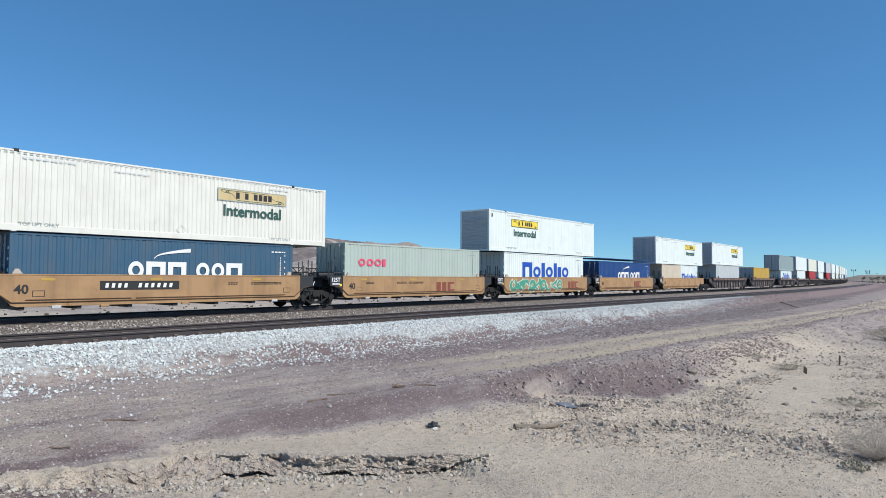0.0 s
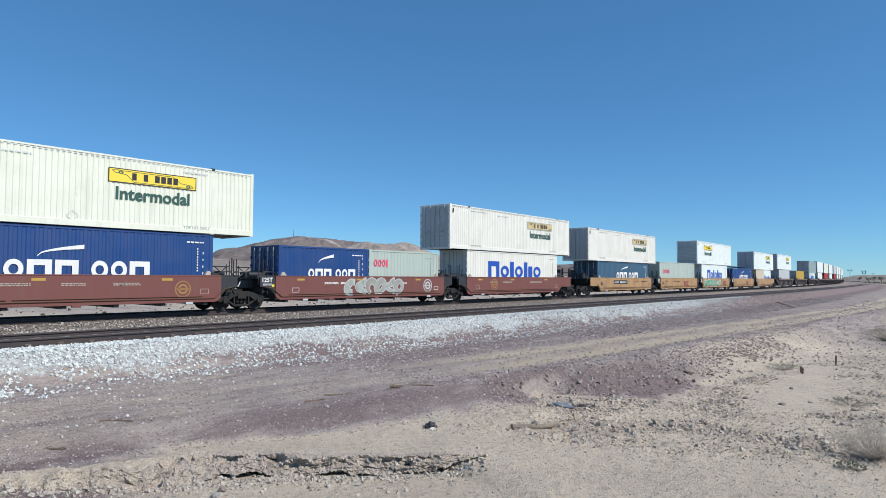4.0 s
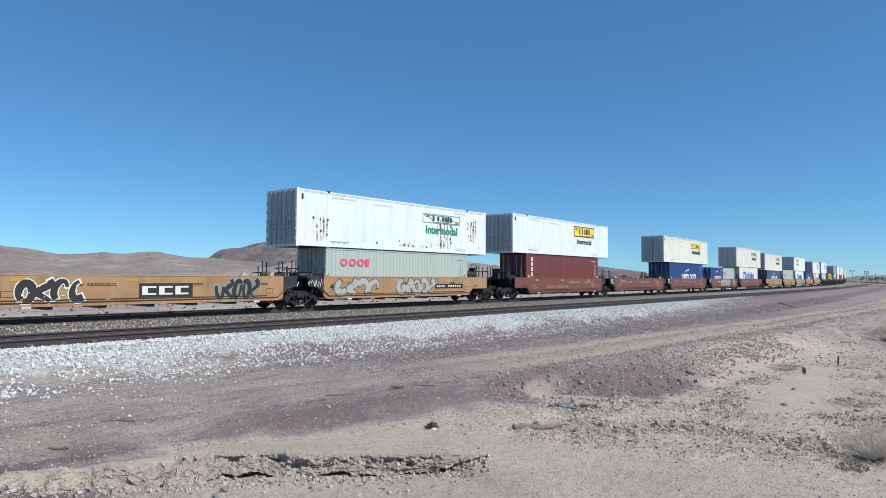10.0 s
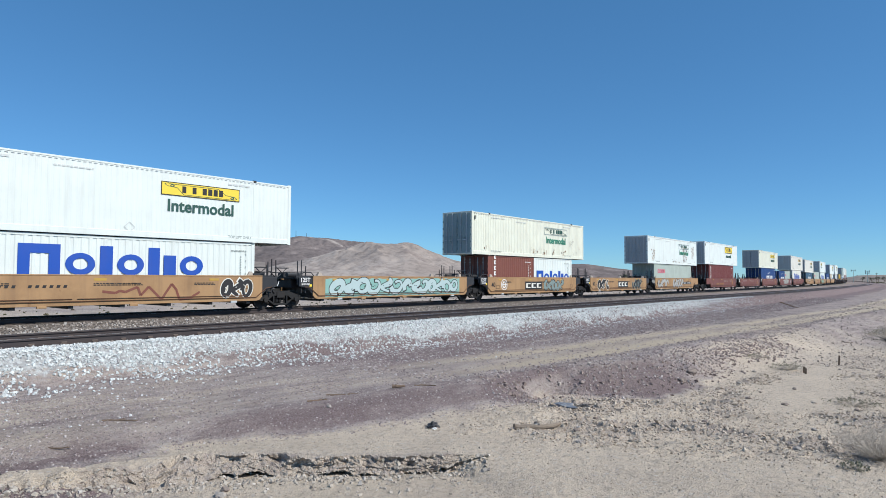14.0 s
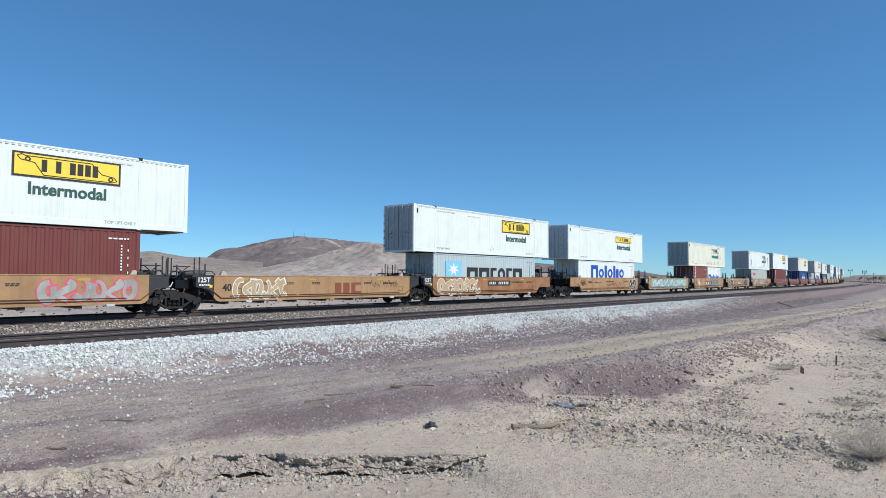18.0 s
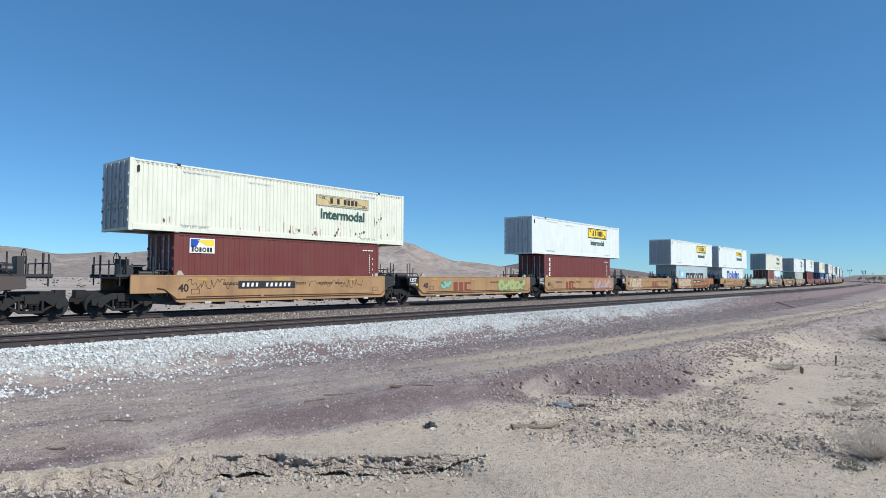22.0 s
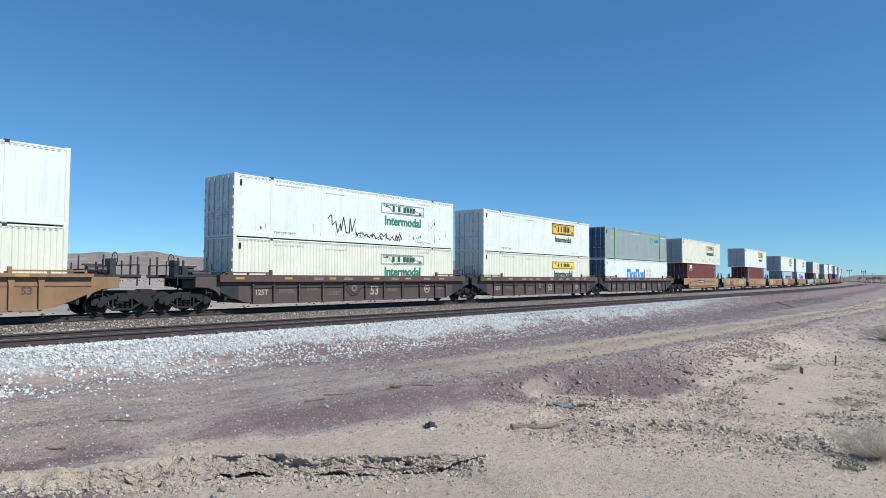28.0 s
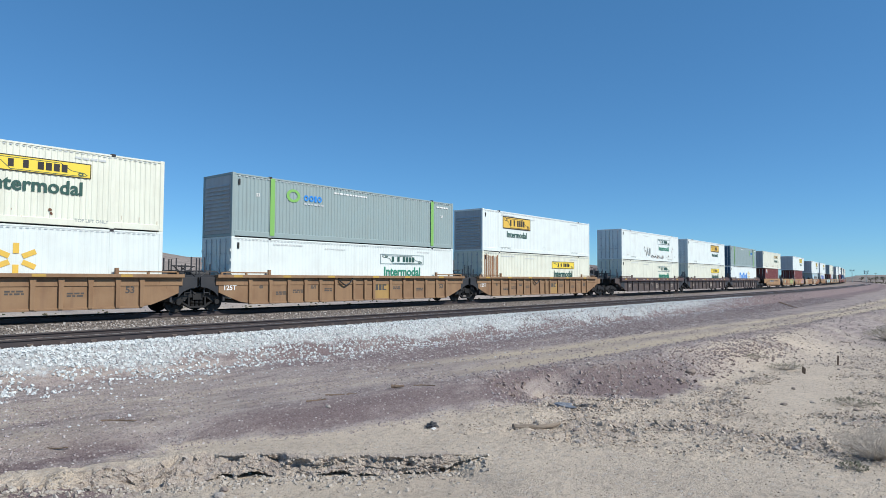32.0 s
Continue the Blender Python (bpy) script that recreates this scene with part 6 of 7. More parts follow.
# place along the train, well length, paint, label, coupler ends, marks on the wagon, lower load, upper load
UNITS = [
    (-170.15, 53, RUSTYEL, OW, 1, 0, [], [dict(length=N53, width=2.59, body=WHITE, label="white container with blue marks and yellow star mark", logos=[company("wobwobt", -3.0, 1.7, 0.9, 1.98, SKYBLUE, "bright blue plain blocks"), spark(2.75, 1.62)])],
     sign_box(CREAM, "yellow", "cream white long container with yellow sign", extra=(LITTLE,))),
    (-150.8, 53, RUSTYEL, OW, 0, 0, [], [sign_box(WHITE, "white", "white long container with green lettering")],
     dict(length=N53, width=2.59, body=GREY, label="grey long container with lime stripes", logos=[stripes(-1)], ends="louver")),
    (-131.4, 53, RUSTYEL, OW, 0, 1, [], [sign_box(CREAM, "yellow", "cream white long container with rust-brown patch", extra=(rust_panel,))],
     sign_box(WHITE, "amber", "white long container with amber sign", -3.7, ends="louver")),
    (-108.3, 53, UMBER, BW, 1, 0, [], [sign_box(CREAM, "white", "cream white long container with green lettering", extra=(LITTLE,))],
     sign_box(WHITE, "white", "white long container with black scribble", extra=(spray_scribble(-2.5, -0.6, 0.4, 1.5, 5, n=16), spray_scribble(-0.5, 3.2, 0.25, 0.7, 6), WORN))),
    (-88.75, 53, UMBER, BW, 0, 0, [], [sign_box(CREAM, "yellow", "cream white long container with yellow sign", extra=(LITTLE,))],
     sign_box(WHITE, "amber", "white long container with amber sign")),
    # SLATE on the lower doors puts the shadowed end into their paint
    (-69.3, 53, UMBER, BW, 0, 1, [], [dict(length=N53, width=2.59, body=WHITE, label="white container with blue marks and yellow star mark", logos=[company("wobwobt", -3.0, 1.7, 0.9, 1.98, SKYBLUE, "bright blue plain blocks"), spark(2.75, 1.62)], doors=SLATE)],
     dict(length=N53, width=2.59, body=GREY, label="grey long container with lime stripes", logos=[stripes(1)], doors=SLATE)),
    (-47.7, 40, ORANGE, YW, 1, 0, [forty, plate(-3.1, 0.1), tag(-5.6, -3.3, 0.9, 1.4, 5), tag(0.9, 4.6, 0.9, 1.4, 6, n=40), fine_print(1)],
     [dict(length=N40, body=OXIDE, label="oxide-red steel container with small white sign", logos=[corner_sign, code_marks(N40 / 2, CHALK)])],
     sign_box(CREAM, "tan", "cream white worn long container with tan sign", extra=(WORN,), doors=DARKEND)),
    (-32.0, 40, ORANGE, YW, 0, 0, TXT + [owner_mark(-3.0, -1.0), graffiti(2.2, 5.6, 0.5, 1.4, SPRAYLIME, SPRAYGREEN, 12, 5), graffiti(-4.2, -3.3, 0.8, 1.3, TEAL, SPRAYGREEN, 13, 2), fine_print(2)], [], None),
    (-17.0, 40, ORANGE, YW, 0, 0, TXT + [owner_mark(-2.95, -1.2), graffiti(2.4, 5.9, 0.45, 1.42, SPRAYPALE, PINK, 14, 6), tag(-5.0, -3.6, 1.0, 1.2, 8, SKYBLUE, 30, 0.012), fine_print(3)],
     [oxide_box(N40)], sign_box(WHITE, "amber", "clean white long container with amber sign", doors=LIGHTGREY)),
    (-1.3, 40, ORANGE, YW, 0, 0, TXT + [graffiti(-5.4, -2.4, 0.45, 1.42, SPRAYFAINT, BONE, 15, 6), owner_mark(0.6, 2.6), tag(3.2, 5.4, 0.9, 1.4, 9), fine_print(4)], [], None),
    (13.65, 40, RUSTOR, "badly rusted yellow articulated well wagon with smooth sides", 0, 1, [load_mark, graffiti(-5.9, -1.4, 0.42, 1.45, SPRAYFAINT, BONE, 16, 7), plate(-0.5, 2.3), fine_print(5)],
     [dict(length=N40, body=ICEGREY, label="pale ice-grey steel container with pale blue star square", logos=[star_tile(-4.9, -3.2, 1.0, 2.1), company("wwsosw", -2.6, 4.4, 0.8, 1.72, INK, "black plain blocks", True), code_marks(N40 / 2, GREY)])],
     sign_box(WHITE, "amber", "white long container with amber sign", doors=DARKEND)),
    (33.1, 40, ORANGE, YW, 1, 0, [forty, plate(-4.7, -1.8, 0.96, 1.24, None, INK), graffiti(4.3, 5.8, 0.5, 1.4, INK, BONE, 17, 3), tag(-6.2, -5.2, 0.9, 1.4, 10), tag(-0.8, 3.4, 0.5, 1.2, 11, n=14, w=0.1, material=BROWN), fine_print(6)],
     [blue_block_box(N40)], sign_box(WHITE, "yellow", "white long container with yellow sign", doors=LIGHTGREY)),
    (48.9, 40, ORANGE, YW, 0, 0, [load_mark, backdrop_spray(-5.6, 5.6, 0.42, 1.46, TEAL), graffiti(-5.2, 0.2, 0.46, 1.46, SPRAYMINT, INK, 18, 6), graffiti(0.3, 5.4, 0.46, 1.44, SPRAYMINT, INK, 19, 7)], [], None),
    # GREY doors on the cream box: the shade of its end painted in
    (64.1, 40, ORANGE, YW, 0, 0, TXT + [round_mark(-4.4, 1.0, 0.4, CHALK), owner_plate(-1.6, 0.9), graffiti(1.2, 4.2, 0.45, 1.4, SPRAYSLATE, INK, 20, 5), fine_print(7)],
     [(oxide_box(N20, BROWN), -3.05), (blue_block_box(N20, k=0.72), 3.05)], sign_box(CREAM, "white", "cream white worn long container with green lettering", extra=(WORN,), doors=GREY)),
    (79.6, 40, ORANGE, YW, 0, 0, TXT + [graffiti(-4.9, -2.6, 0.45, 1.42, INK, BONE, 21, 4), owner_plate(-0.6, 1.7), graffiti(2.8, 5.0, 0.42, 1.45, INK, SPRAYSLATE, 22, 5), fine_print(8)], [], None),
    (94.9, 40, ORANGE, YW, 0, 1, [forty, graffiti(-5.6, -2.4, 0.42, 1.48, SILVER, SPRAYINK, 23, 4), graffiti(-0.9, 2.5, 0.42, 1.48, SILVER, SPRAYINK, 24, 5), plate(2.5, 5.3, 0.82, 1.12), tag(-7.4, -6.5, 1.0, 1.4, 12, BONE), fine_print(9)],
     [pale_red_box(N40)], sign_box(WHITE, "white", "white long container streaked with rust", extra=(RUSTY,), doors=DARKEND)),
    (114.45, 40, MAROON, RW, 1, 0, [fine_print(10, FADED), gold_number(-3.4, 0.2), round_mark(4.6, 0.95, 0.34)], [oxide_box(N40)], sign_box(WHITE, "amber", "clean white long container with amber sign", doors=DARKEND)),
    (130.0, 40, MAROON, RW, 0, 0, [load_mark, round_mark(4.7, 0.95, 0.36), tag(-4.9, -3.3, 1.0, 1.4, 13, BONE, 30), tag(1.0, 4.0, 1.1, 1.4, 14, BROWN, 24), fine_print(11, FADED)], [], None),
    (145.1, 40, MAROON, RW, 0, 0, [load_mark, round_mark(4.6, 0.95, 0.36), fine_print(12, FADED)], [navy_swoosh_box(N40, BLUE)], sign_box(CREAM, "yellow", "cream white long container with yellow sign", doors=DARKEND)),
    (160.8, 40, MAROON, RW, 0, 0, [load_mark, graffiti(-1.9, 2.6, 0.45, 1.45, SPRAYPALE, LIGHTGREY, 25, 6), round_mark(4.8, 1.0, 0.4, LIGHTGREY), fine_print(13, CHALK)], [(navy_swoosh_box(N20, BLUE, 0.62), -3.05), (pale_red_box(N20, 0.52), 3.05)], None),
    (176.0, 40, MAROON, RW, 0, 1, [round_mark(-3.2, 1.0, 0.4), fine_print(14, FADED)], [blue_block_box(N40, BONE)], sign_box(BONE, "tan", "off-white long container with tan sign", doors=DARKEND)),
    (195.7, 40, ORANGE, YW, 1, 0, [forty, plate(-3.1, 0.1), fine_print(15)], [navy_swoosh_box(N40, SLATE)], sign_box(BONE, "tan", "off-white long container with tan sign", 3.74, doors=DARKEND)),
    (211.3, 40, ORANGE, YW, 0, 0, TXT + [owner_mark(1.3, 3.2), fine_print(16)], [pale_red_box(N40)], None),
    (226.5, 40, ORANGE, YW, 0, 0, [load_mark, owner_mark(3.0, 4.9), graffiti(-5.6, 2.0, 0.42, 1.45, SPRAYGREEN, BONE, 26, 9)], [blue_block_box(N40)], sign_box(WHITE, "yellow", "white long container with yellow sign", -3.4, ends="louver")),
    (241.8, 40, ORANGE, YW, 0, 0, TXT + [owner_mark(1.3, 3.2)], [navy_swoosh_box(N40, BLUE)], None),
    (257.5, 40, ORANGE, YW, 0, 1, TXT, [(dict(length=N20, body=TAN, label="plain tan steel container"), -3.05), (blue_block_box(N20, k=0.72), 3.05)], sign_box(WHITE, "yellow", "white long container with yellow sign", doors=DARKEND)),
    (278.0, 53, UMBER, BW, 1, 0, [], [dict(length=N40, body=LIGHTGREY, label="light grey steel container")], sign_box(WHITE, "yellow", "white long container with yellow sign", doors=DARKEND)),
    (299.6, 53, UMBER, BW, 0, 0, [], [dict(length=N40, body=MUSTARD, label="mustard yellow steel container", doors=DARKEND)], None),
    (322.6, 53, UMBER, BW, 0, 1, [], [blue_block_box(N40)], dict(length=N53, width=2.59, body=GREY, label="plain grey long container", doors=DARKEND)),
]
FAR = [(342.4, WHITE, WHITE, 1, 0), (362.0, RED, CREAM, 0, 0), (381.6, WHITE, WHITE, 0, 1), (403.4, RED, LIGHTGREY, 1, 0), (423.0, WHITE, WHITE, 0, 0), (442.6, CREAM, WHITE, 0, 1),
       (464.4, WHITE, CREAM, 1, 0), (484.0, WHITE, WHITE, 0, 0), (503.6, BLUE, WHITE, 0, 1), (525.4, WHITE, BONE, 1, 0), (545.0, WHITE, WHITE, 0, 0), (564.6, OXIDE, WHITE, 0, 1),
       (586.4, WHITE, WHITE, 1, 0), (606.0, WHITE, CREAM, 0, 0), (625.6, WHITE, WHITE, 0, 1)]
for place, lower, upper, a, b in FAR:
    UNITS.append((place, 53, UMBER, BW, a, b, [], [dict(length=N40, body=lower, label="steel container in the far part of the train", lite=True)],
                  dict(length=N53, width=2.59, body=upper, label="long container in the far part of the train", doors=DARKEND, lite=True)))

LOWCUBE = (94.9, 13.65, 257.5, 33.1, 64.1, 195.7, 322.6, 241.8)
for place, well, coat, label, first, last, decor, lower, upper in UNITS:
    spin = -185 < place < 200
    u = well_wagon(well, coat, label + (", empty" if not lower else ""), bool(first), bool(last), spin)
    u["dark"] = coat is UMBER
    for dfn in decor + ([well53_marks] if well == 53 else []):
        dfn(u)
    MOVERS.append((u, place, 0.0))
    base = 0.48 if well == 40 else 0.47
    for item in lower:
        spec, dx = item if isinstance(item, tuple) else (item, 0.0)
        spec = dict(spec)
        if (place in LOWCUBE or spec["length"] < 7) and spec["length"] < 14:
            spec["height"] = 2.591
        tall = spec.get("height", 2.896)
        MOVERS.append((container(group=GROUP, **spec), place + dx, base))
    if upper:
        upper.setdefault("height", 2.98)
        MOVERS.append((container(group=GROUP, name="long_container", **upper), place, base + tall + 0.003))

# ---------- loose things in the foreground ----------


def ground_at(x, y):
    return float(surface(np.array([x]), np.array([y]))[0])


def crumpled(name, label, x, y, sx, sy, sz, material, seed, category="rubbish"):
    """A crumpled plastic sheet: a folded, spiky heap."""
    bm = bmesh.new()
    bmesh.ops.create_icosphere(bm, subdivisions=4, radius=1)
    for v in bm.verts:
        p = v.co.copy()
        k = 0.75 + 0.5 * noise.noise(p * 1.6 + Vector((seed, 0, 0))) + 0.28 * abs(noise.noise(p * 4.5 + Vector((0, seed, 0))))
        v.co = Vector((p.x * k * sx, p.y * k * sy, max(p.z, -0.12) * k * sz))
    me = bpy.data.meshes.new(name)
    bm.to_mesh(me)
    bm.free()
    me.materials.append(material)
    ob = tagged(new(name, me), label, category)
    ob.matrix_basis = pose(x, y, ground_at(x, y) - 0.005, 0, 0, 37 * seed)
    return ob


crumpled("plastic_bag", "crumpled black plastic bag on the sand", 8.12, -20.21, 0.17, 0.11, 0.10, RUBBER, 1)
crumpled("paper_scrap", "crumpled white scrap beside the black bag", 8.02, -20.33, 0.07, 0.05, 0.035, CHALK, 2)
crumpled("plastic_sheet", "crumpled dark grey plastic sheet on the sand", 11.65, -20.67, 0.34, 0.14, 0.11, GREYBAG, 3)
crumpled("plastic_bag", "small dark rag half buried by the slope", 11.95, -20.95, 0.14, 0.09, 0.05, RUBBER, 4)


BLEACHED = paint("bleached_wood", (0.24, 0.195, 0.15), 0.9, dirt=0.6, streak=0.0, bump=0.5, scale=6)


def branch(name, label, x, y, length, r, turn, seed, bend=0.12, category="branch", lift=0.3, twigs=1, wood=WOOD):
    rnd = random.Random(seed)
    ob = thing(name, label, category)
    ob.matrix_basis = pose(x, y, ground_at(x, y) + lift * r, 0, 0, turn)
    n, pts = 10, []
    for i in range(n + 1):
        q = i / n
        pts.append(Vector(((q - 0.5) * length, bend * length * math.sin(q * 3.1 + seed) + rnd.uniform(-0.02, 0.02) * length, rnd.uniform(0, 0.3) * r)))
    s, k = Shape(), 9
    v = [(p.x, p.y + r * (1 - 0.5 * i / n) * math.cos(6.2832 * j / k) * (1 + rnd.uniform(-0.12, 0.12)), p.z + r * (1 - 0.5 * i / n) * math.sin(6.2832 * j / k) * (1 + rnd.uniform(-0.12, 0.12))) for i, p in enumerate(pts) for j in range(k)]
    s.add(v, [(i * k + j, i * k + (j + 1) % k, (i + 1) * k + (j + 1) % k, (i + 1) * k + j) for i in range(n) for j in range(k)] + [tuple(range(k)), tuple(range(n * k, n * k + k))])
    part("limb", s, wood, ob)
    for k in range(twigs):
        a = pts[rnd.randint(3, 8)]
        b = a + Vector((rnd.uniform(0.1, 0.3) * length, rnd.uniform(-0.2, 0.2) * length, rnd.uniform(0, 0.06)))
        part("twig", Shape().rod(a, b, r * 0.5, 6, r * 0.2), WOOD, ob)
    return ob


branch("log", "curved weathered log half buried in sand", 9.45, -21.45, 0.9, 0.055, -30, 0.05, -0.16, "log", 0.25, 0, BLEACHED)
branch("branch", "short dark piece of wood on the gravel", 9.14, -18.33, 0.26, 0.04, -42, 3, 0.02, lift=0.9, twigs=0)
branch("branch", "dead stick lying on the gravel", 8.0, -17.95, 0.6, 0.02, -45, 4)
branch("branch", "forked dead stick on the gravel", 7.3, -18.1, 0.4, 0.018, -30, 5, twigs=2)
branch("branch", "dead stick lying on the gravel", 9.75, -18.5, 0.45, 0.019, -52, 6)
branch("branch", "thin dead stick on the gravel", 4.2, -17.15, 0.55, 0.017, -40, 7, twigs=2)
branch("branch", "thin dead stick on the gravel", 3.1, -17.7, 0.4, 0.014, -20, 8, twigs=2)
timber = branch("branch", "dark timber propped beside the track", 54.5, -15.1, 1.35, 0.05, -62, 9, 0.01, lift=5.0, twigs=0)
timber.matrix_basis = timber.matrix_basis @ pose(0, 0, 0, 0, 19, 0)
branch("branch", "pale stick lying on the sand", 33.0, -22.2, 0.7, 0.02, -60, 11, 0.02, twigs=0)


def rock(name, label, x, y, r, material, seed):
    bm = bmesh.new()
    bmesh.ops.create_icosphere(bm, subdivisions=3, radius=r)
    for v in bm.verts:
        p = v.co / r
        k = 1 + 0.35 * noise.noise(p * 1.4 + Vector((seed, 3, 0))) + 0.1 * noise.noise(p * 5 + Vector((seed, 0, 9)))
        v.co = Vector((p.x * 1.3, p.y, p.z * 0.75)) * r * k
    me = bpy.data.meshes.new(name)
    bm.to_mesh(me)
    bm.free()
    me.materials.append(material)
    ob = tagged(new(name, me), label, "rock", "rocks on the sand")
    ob.matrix_basis = pose(x, y, ground_at(x, y) + 0.3 * r, 0, 0, 53 * seed)
    return ob


ROCK = paint("tan_rock", (0.38, 0.345, 0.31), 0.9, dirt=0.5, streak=0.0, bump=0.5, scale=6)
DKROCK = paint("dark_rock", (0.25, 0.205, 0.175), 0.9, dirt=0.5, streak=0.0, bump=0.5, scale=6)
rnd = random.Random(77)
for x, y, r, m, lab in ((3.55, -19.75, 0.035, ROCK, "pale rounded rock on the sand"), (4.35, -20.05, 0.05, DKROCK, "dark rock in the cleft"), (4.2, -20.2, 0.055, ROCK, "pale rock below the broken edge"),
                        (4.75, -19.15, 0.05, ROCK, "pale rock above the broken edge"), (2.35, -18.1, 0.04, ROCK, "pale rounded rock on the sand"), (7.2, -18.55, 0.04, ROCK, "pale flat rock on the gravel"),
                        (17.2, -21.0, 0.10, DKROCK, "dark rock on the slope"), (18.2, -20.9, 0.13, DKROCK, "dark rock on the slope"), (14.2, -22.6, 0.06, DKROCK, "dark rock among the clods"), (12.6, -23.2, 0.06, DKROCK, "dark rock among the clods")):
    rock("rock", lab, x, y, r, m, rnd.randint(1, 99))
for i in range(34):
    x, dd = rnd.uniform(8.5, 24), rnd.uniform(-25.5, -21.8)
    rock("rock", "small brown rock among the clods", x, on_track(x, dd)[1], rnd.uniform(0.025, 0.055), rnd.choice((ROCK, DKROCK)), rnd.randint(1, 99))

DRY = paint("dry_twigs", (0.50, 0.44, 0.37), 0.9, dirt=0.3, streak=0.0, bump=0.0)
SAGE = paint("sage_leaves", (0.25, 0.24, 0.165), 0.85, dirt=0.3, streak=0.0, bump=0.0)


def dry_bush(label, x, y, w, h, seed, stems=60, leafy=0.0, twigs=6, thin=1.0):
    rnd = random.Random(seed)
    ob = thing("bush", label, "bush")
    ob.matrix_basis = pose(x, y, ground_at(x, y) - 0.02)
    st, tw, lf = Shape(), Shape(), Shape()
    for i in range(stems):
        a, lean = rnd.uniform(0, 6.28), rnd.uniform(0.1, 1.0) ** 0.7
        tip = Vector((math.cos(a) * w * 0.5 * lean, math.sin(a) * w * 0.5 * lean, h * (1.05 - 0.5 * lean * lean) * rnd.uniform(0.6, 1.0)))
        mid = tip * 0.5 + Vector((rnd.uniform(-0.05, 0.05) * w, rnd.uniform(-0.05, 0.05) * w, 0.06 * h))
        r = 0.006 * (h + 0.4) * thin
        st.rod((0, 0, 0), mid, r, 4, r * 0.7)
        st.rod(mid, tip, r * 0.7, 4, r * 0.3)
        for k in range(twigs):
            q = rnd.uniform(0.35, 1.0)
            o = mid.lerp(tip, q)
            e = o + Vector((rnd.uniform(-1, 1), rnd.uniform(-1, 1), rnd.uniform(-0.2, 1))) * 0.16 * h
            tw.rod(o, e, r * 0.35, 3, r * 0.15)
            if rnd.random() < leafy:
                for z in range(3):
                    c = o.lerp(e, rnd.random())
                    u, v = Vector((rnd.uniform(-1, 1), rnd.uniform(-1, 1), rnd.uniform(-1, 1))) * 0.02, Vector((rnd.uniform(-1, 1), rnd.uniform(-1, 1), rnd.uniform(-1, 1))) * 0.012
                    lf.add([c - u, c + v, c + u, c - v], [(0, 1, 2, 3)])
    tagged(part("stem", st, DRY, ob), kind="stuff")
    tagged(part("twig", tw, DRY, ob), kind="stuff")
    if lf.v:
        tagged(part("leaf", lf, SAGE, ob, "dull green leaves"), kind="stuff")
    return ob


dry_bush("dry leafless grey-brown bush on pale sand", 11.2, -26.15, 1.4, 0.55, 1, 280, 0.0, 10, 0.5)
dry_bush("low dull green bush on the sand", 10.05, -26.02, 0.42, 0.14, 2, 60, 0.35, 5)
dry_bush("low dry bush at the foot of the bank", 22.6, -22.35, 1.3, 0.25, 3, 110, 0.25, 6)
dry_bush("low dry bush at the foot of the bank", 23.6, -21.1, 1.0, 0.18, 4, 80, 0.2, 6)
dry_bush("dull green bush by the wash", 36.6, -23.5, 2.6, 0.75, 5, 150, 0.7, 6)
dry_bush("low dry bush on the wash", 17.4, -24.9, 1.3, 0.2, 6, 90, 0.3, 6)
for i in range(26):
    x, dd = rnd.uniform(14, 75), rnd.uniform(-34, -22.5)
    if dd < ledge(x) - 0.5 and not (12 < x < 26 and dd > -25):
        dry_bush("small dry tuft on the sand", x, on_track(x, dd)[1], rnd.uniform(0.25, 0.6), rnd.uniform(0.08, 0.22), 20 + i, 22, 0.3, 3)


def stake(x, y, h, label):
    ob = thing("stake", label, "stake", "stakes in the wash")
    ob.matrix_basis = pose(x, y, ground_at(x, y) - 0.05, 3, -4, 20)
    part("post", Shape().box(-0.024, 0.024, -0.024, 0.024, 0, h), WOOD, ob)
    part("top", Shape().add([(-0.024, -0.024, h), (0.024, -0.024, h), (0.024, 0.024, h), (-0.024, 0.024, h), (0.0, 0.01, h + 0.03)], [(0, 1, 4), (1, 2, 4), (2, 3, 4), (3, 0, 4)]), WOOD, ob)


stake(25.5, -23.25, 0.36, "dark weathered wooden stake in sand")
stake(22.3, -22.85, 0.24, "short weathered wooden stake in sand")
stake(22.05, -22.95, 0.22, "short weathered wooden stake in sand")

# ---------- distance ----------
LEAF = paint("far_foliage", (0.045, 0.06, 0.03), 0.9, dirt=0.4, streak=0.0, bump=0.0)


def far_tree(x, y, h, seed):
    rnd = random.Random(seed)
    ob = thing("tree", "small dark desert tree on the flat", "tree", "trees on the plain")
    ob.matrix_basis = pose(x, y, ground_at(x, y) - 0.1)
    tr = Shape()
    tr.rod((0, 0, 0), (0.05 * h, 0, 0.4 * h), 0.045 * h, 7, 0.03 * h)
    tips = []
    for i in range(7):
        a = rnd.uniform(0, 6.28)
        t = Vector((math.cos(a) * 0.34 * h, math.sin(a) * 0.34 * h, h * rnd.uniform(0.55, 0.85)))
        tr.rod((0.05 * h, 0, 0.36 * h), t, 0.022 * h, 5, 0.008 * h)
        tips.append(t)
    part("trunk", tr, WOOD, ob)
    cr = Shape()
    for i in range(420):
        c = rnd.choice(tips) + Vector((rnd.gauss(0, 0.12), rnd.gauss(0, 0.12), rnd.gauss(0.02, 0.09))) * h
        s = 0.035 * h
        cr.add([c + Vector((rnd.uniform(-s, s), rnd.uniform(-s, s), rnd.uniform(-s, s))) for k in range(4)], [(0, 1, 2), (0, 2, 3), (0, 3, 1), (1, 3, 2)])
    part("crown", cr, LEAF, ob)


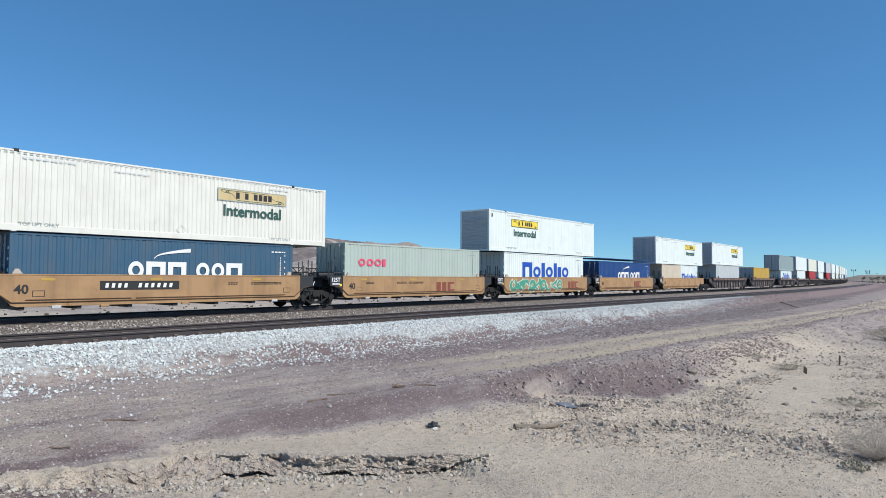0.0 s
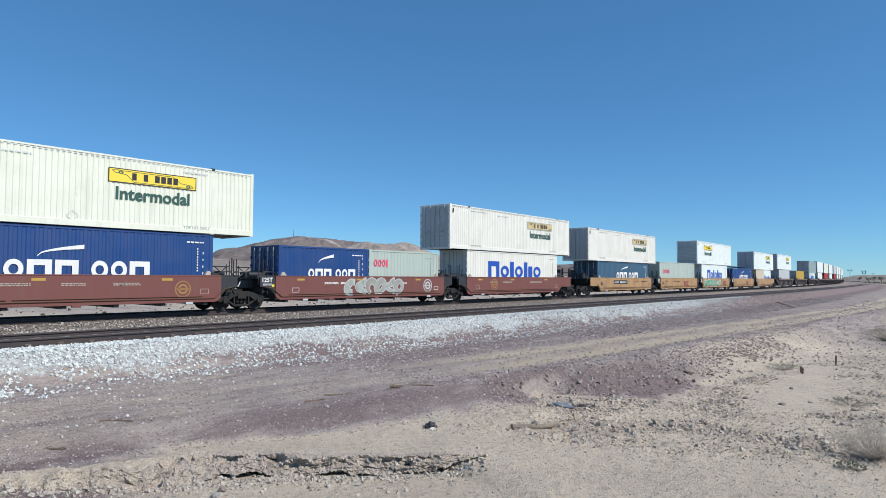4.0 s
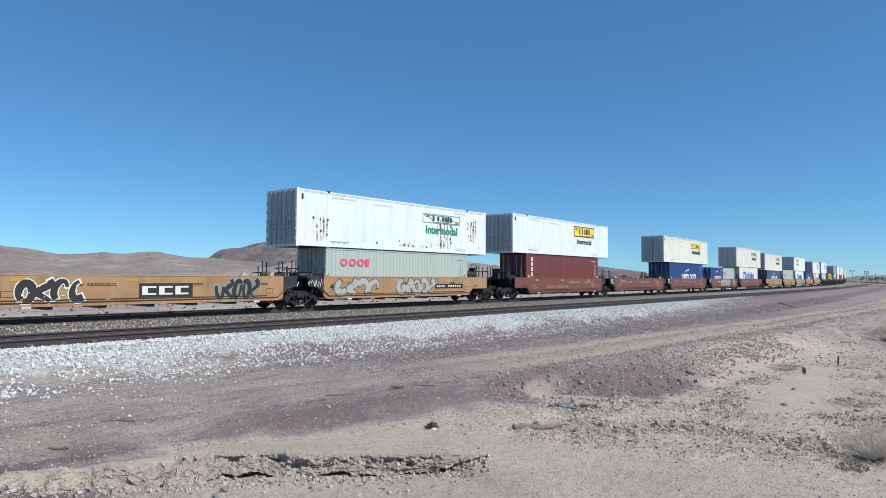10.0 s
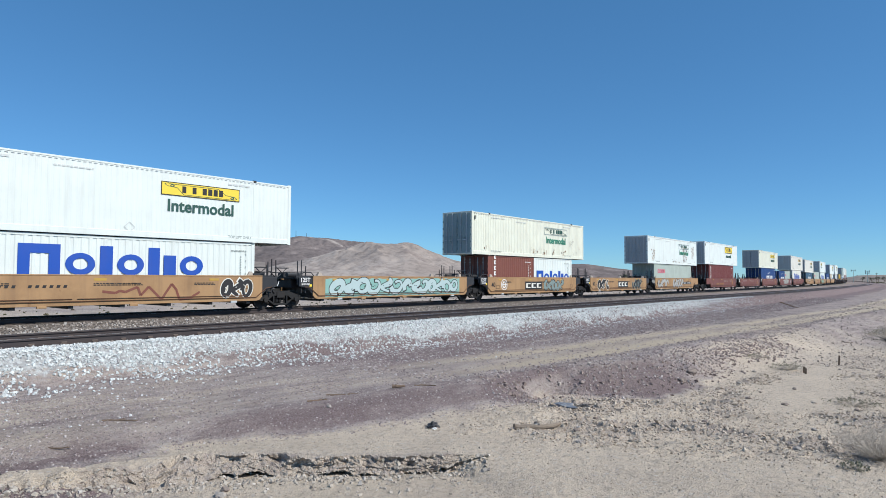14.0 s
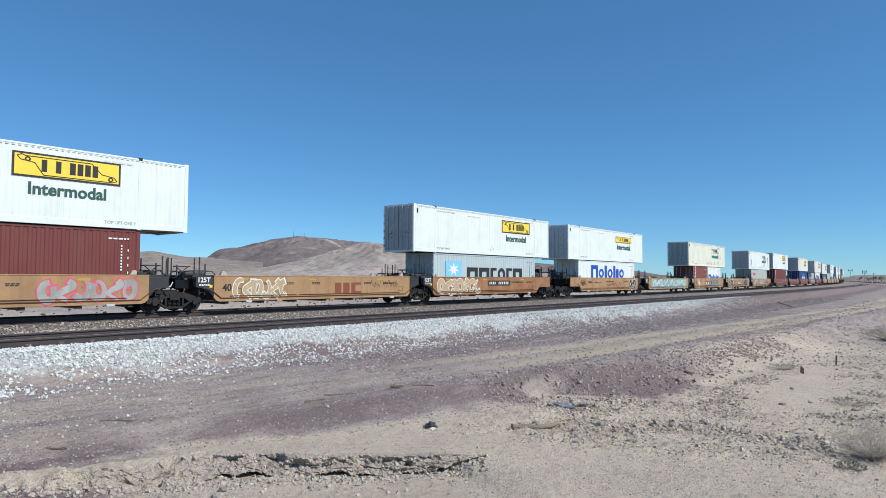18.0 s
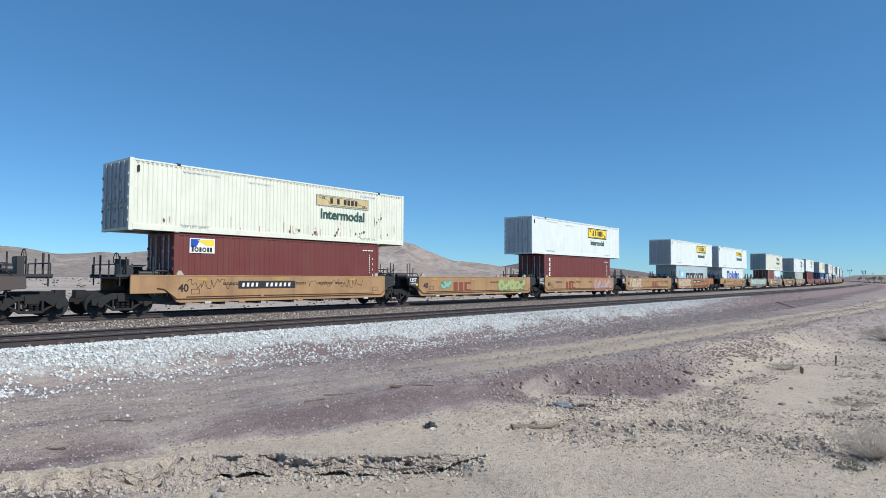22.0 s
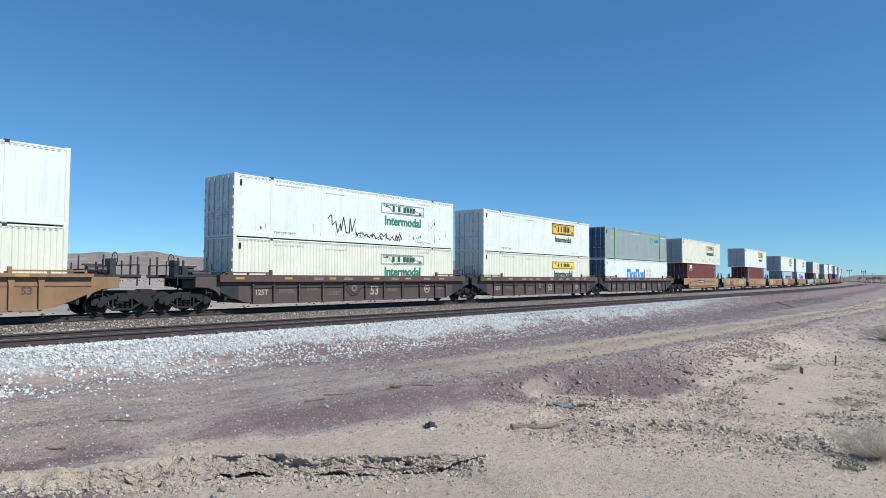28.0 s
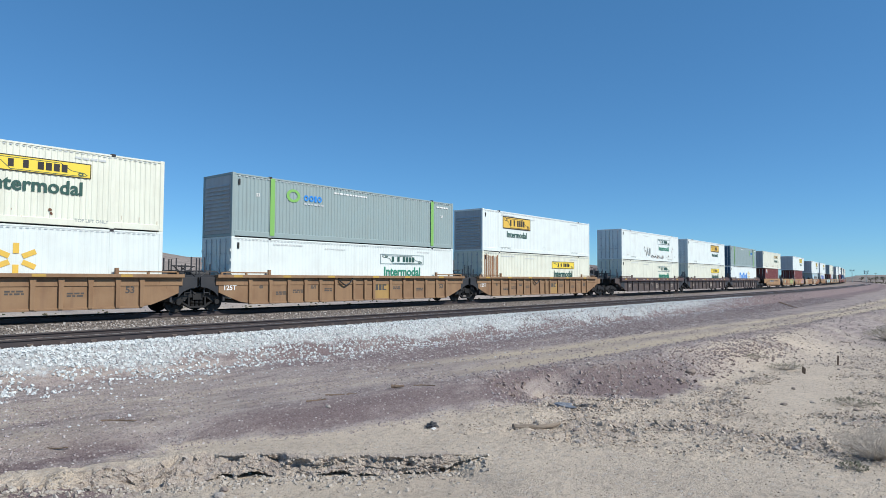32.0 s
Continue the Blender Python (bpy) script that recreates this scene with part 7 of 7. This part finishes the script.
rnd = random.Random(5)
for az, dist, h in ((25.6, 420, 5.5), (25.0, 430, 4.5), (24.3, 440, 4.0), (22.9, 520, 5.0), (20.6, 520, 5.5), (20.1, 540, 4.2), (18.0, 600, 4.5), (27.6, 600, 4), (6.6, 520, 4.6), (7.4, 560, 4.2), (5.9, 500, 3.6), (8.0, 640, 4.5), (7.0, 620, 5)):
    a = radians(az)
    far_tree(dist * math.cos(a), dist * math.sin(a) - 27.6, h, rnd.randint(1, 999))
rng = np.random.default_rng(31)
n = 2600
a = np.radians(np.where(rng.random(n) < 0.35, rng.uniform(3, 10.5, n), rng.uniform(3, 80, n)))
r = np.where(a < 0.2, 420 + 500 * rng.random(n), 160 + 850 * rng.random(n) ** 0.8)
bx, by = r * np.cos(a), r * np.sin(a) - 27.6
ok = (np.abs(offset_of(bx, by)) > 12)
sx, so = rng.uniform(-10, 260, 5000), rng.uniform(9, 75, 5000)
sy = np.where(sx > BEND, RADIUS - np.sqrt((RADIUS - so) ** 2 - (sx - BEND) ** 2), so)
bx, by, ok = np.concatenate([bx, sx]), np.concatenate([by, sy]), np.concatenate([ok, np.ones(5000, bool)])
pebble_stuff("desert_shrubs", "dull green and brown desert shrubs dotting the plain", bx[ok], by[ok], np.where(np.arange(len(bx)) < n, rng.uniform(0.2, 0.6, len(bx)), rng.uniform(0.03, 0.13, len(bx)))[ok], stony("shrubs", (0.07, 0.075, 0.045), (0.13, 0.115, 0.075), (0.17, 0.14, 0.10)), seed=12, lift=0.3, category="shrubs")


def signal_gantry(s, off, h, label, arms):
    x, y, a = on_track(s, off)
    ob = thing("signal_mast", label, "signal mast", "masts by the far curve")
    ob.matrix_basis = pose(x, y, ground_at(x, y) - 0.1, 0, 0, math.degrees(a))
    # GREY puts the distance haze into the colour of mast, arms and heads
    part("mast", Shape().rod((0, 0, 0), (0, 0, h), 0.16, 8, 0.12), GREY, ob)
    for z, w in arms:
        part("arm", Shape().box(-0.1, 0.1, -w, w, z - 0.08, z + 0.08), GREY, ob)
        for e in (-0.8, 0.8):
            part("signal_head", Shape().box(-0.15, 0.15, e * w - 0.22, e * w + 0.22, z - 0.6, z + 0.6), GREY, ob)


signal_gantry(480, -6.0, 8.2, "steel signal mast far along the line, greyed for haze", ((7.7, 1.3),))
signal_gantry(490, -14.0, 8.2, "steel signal mast far along the line, greyed for haze", ((7.8, 1.3), (6.6, 1.1)))


def pole(az, dist, h):
    a = radians(az)
    x, y = dist * math.cos(a), dist * math.sin(a) - 27.6
    ob = thing("utility_pole", "thin wooden utility pole on the plain", "pole", "utility poles")
    ob.matrix_basis = pose(x, y, ground_at(x, y) - 0.2, 0, 0, az + 60)
    part("post", Shape().rod((0, 0, 0), (0, 0, h), 0.16, 7, 0.11), WOOD, ob)
    part("crossarm", Shape().box(-1.2, 1.2, -0.07, 0.07, h - 0.7, h - 0.55), WOOD, ob)


for az, dist, h in ((7.1, 640, 8), (8.3, 900, 8), (10.4, 960, 9), (9.4, 920, 9), (6.4, 800, 7)):
    pole(az, dist, h)
for az, h in ((54.45, 36), (53.55, 24)):
    ma = radians(az)
    mast = thing("radio_mast", "thin radio mast on the mesa", "mast", "masts on the mesa")
    mast.matrix_basis = pose(2578 * math.cos(ma), 2578 * math.sin(ma) - 27, 152)
    part("pole", Shape().rod((0, 0, 0), (0, 0, h), 0.8, 6, 0.45), BLACK, mast)
    part("bracing", Shape().rod((-4, 0, 0), (0, 0, 0.6 * h), 0.2, 4).rod((4, 0, 0), (0, 0, 0.6 * h), 0.2, 4), BLACK, mast)


# ---------- everything that moves ----------


def motions():
    times = [0, 1, 2, 3, 4, 5] + list(range(7, 32, 2)) + [32]
    for ob, place, z in MOVERS:
        walk(ob, [(t, track_pose(place + run(t), z)) for t in times])
    for w in SPIN if WHEELS_TURN else []:
        x, y, z = w.matrix_basis.translation
        walk(w, [(k / 30, pose(x, y, z, 0, math.degrees(run(k / 30) / 0.46) % 360, 0)) for k in range(0, 961)])


WHEELS_TURN = True
motions()
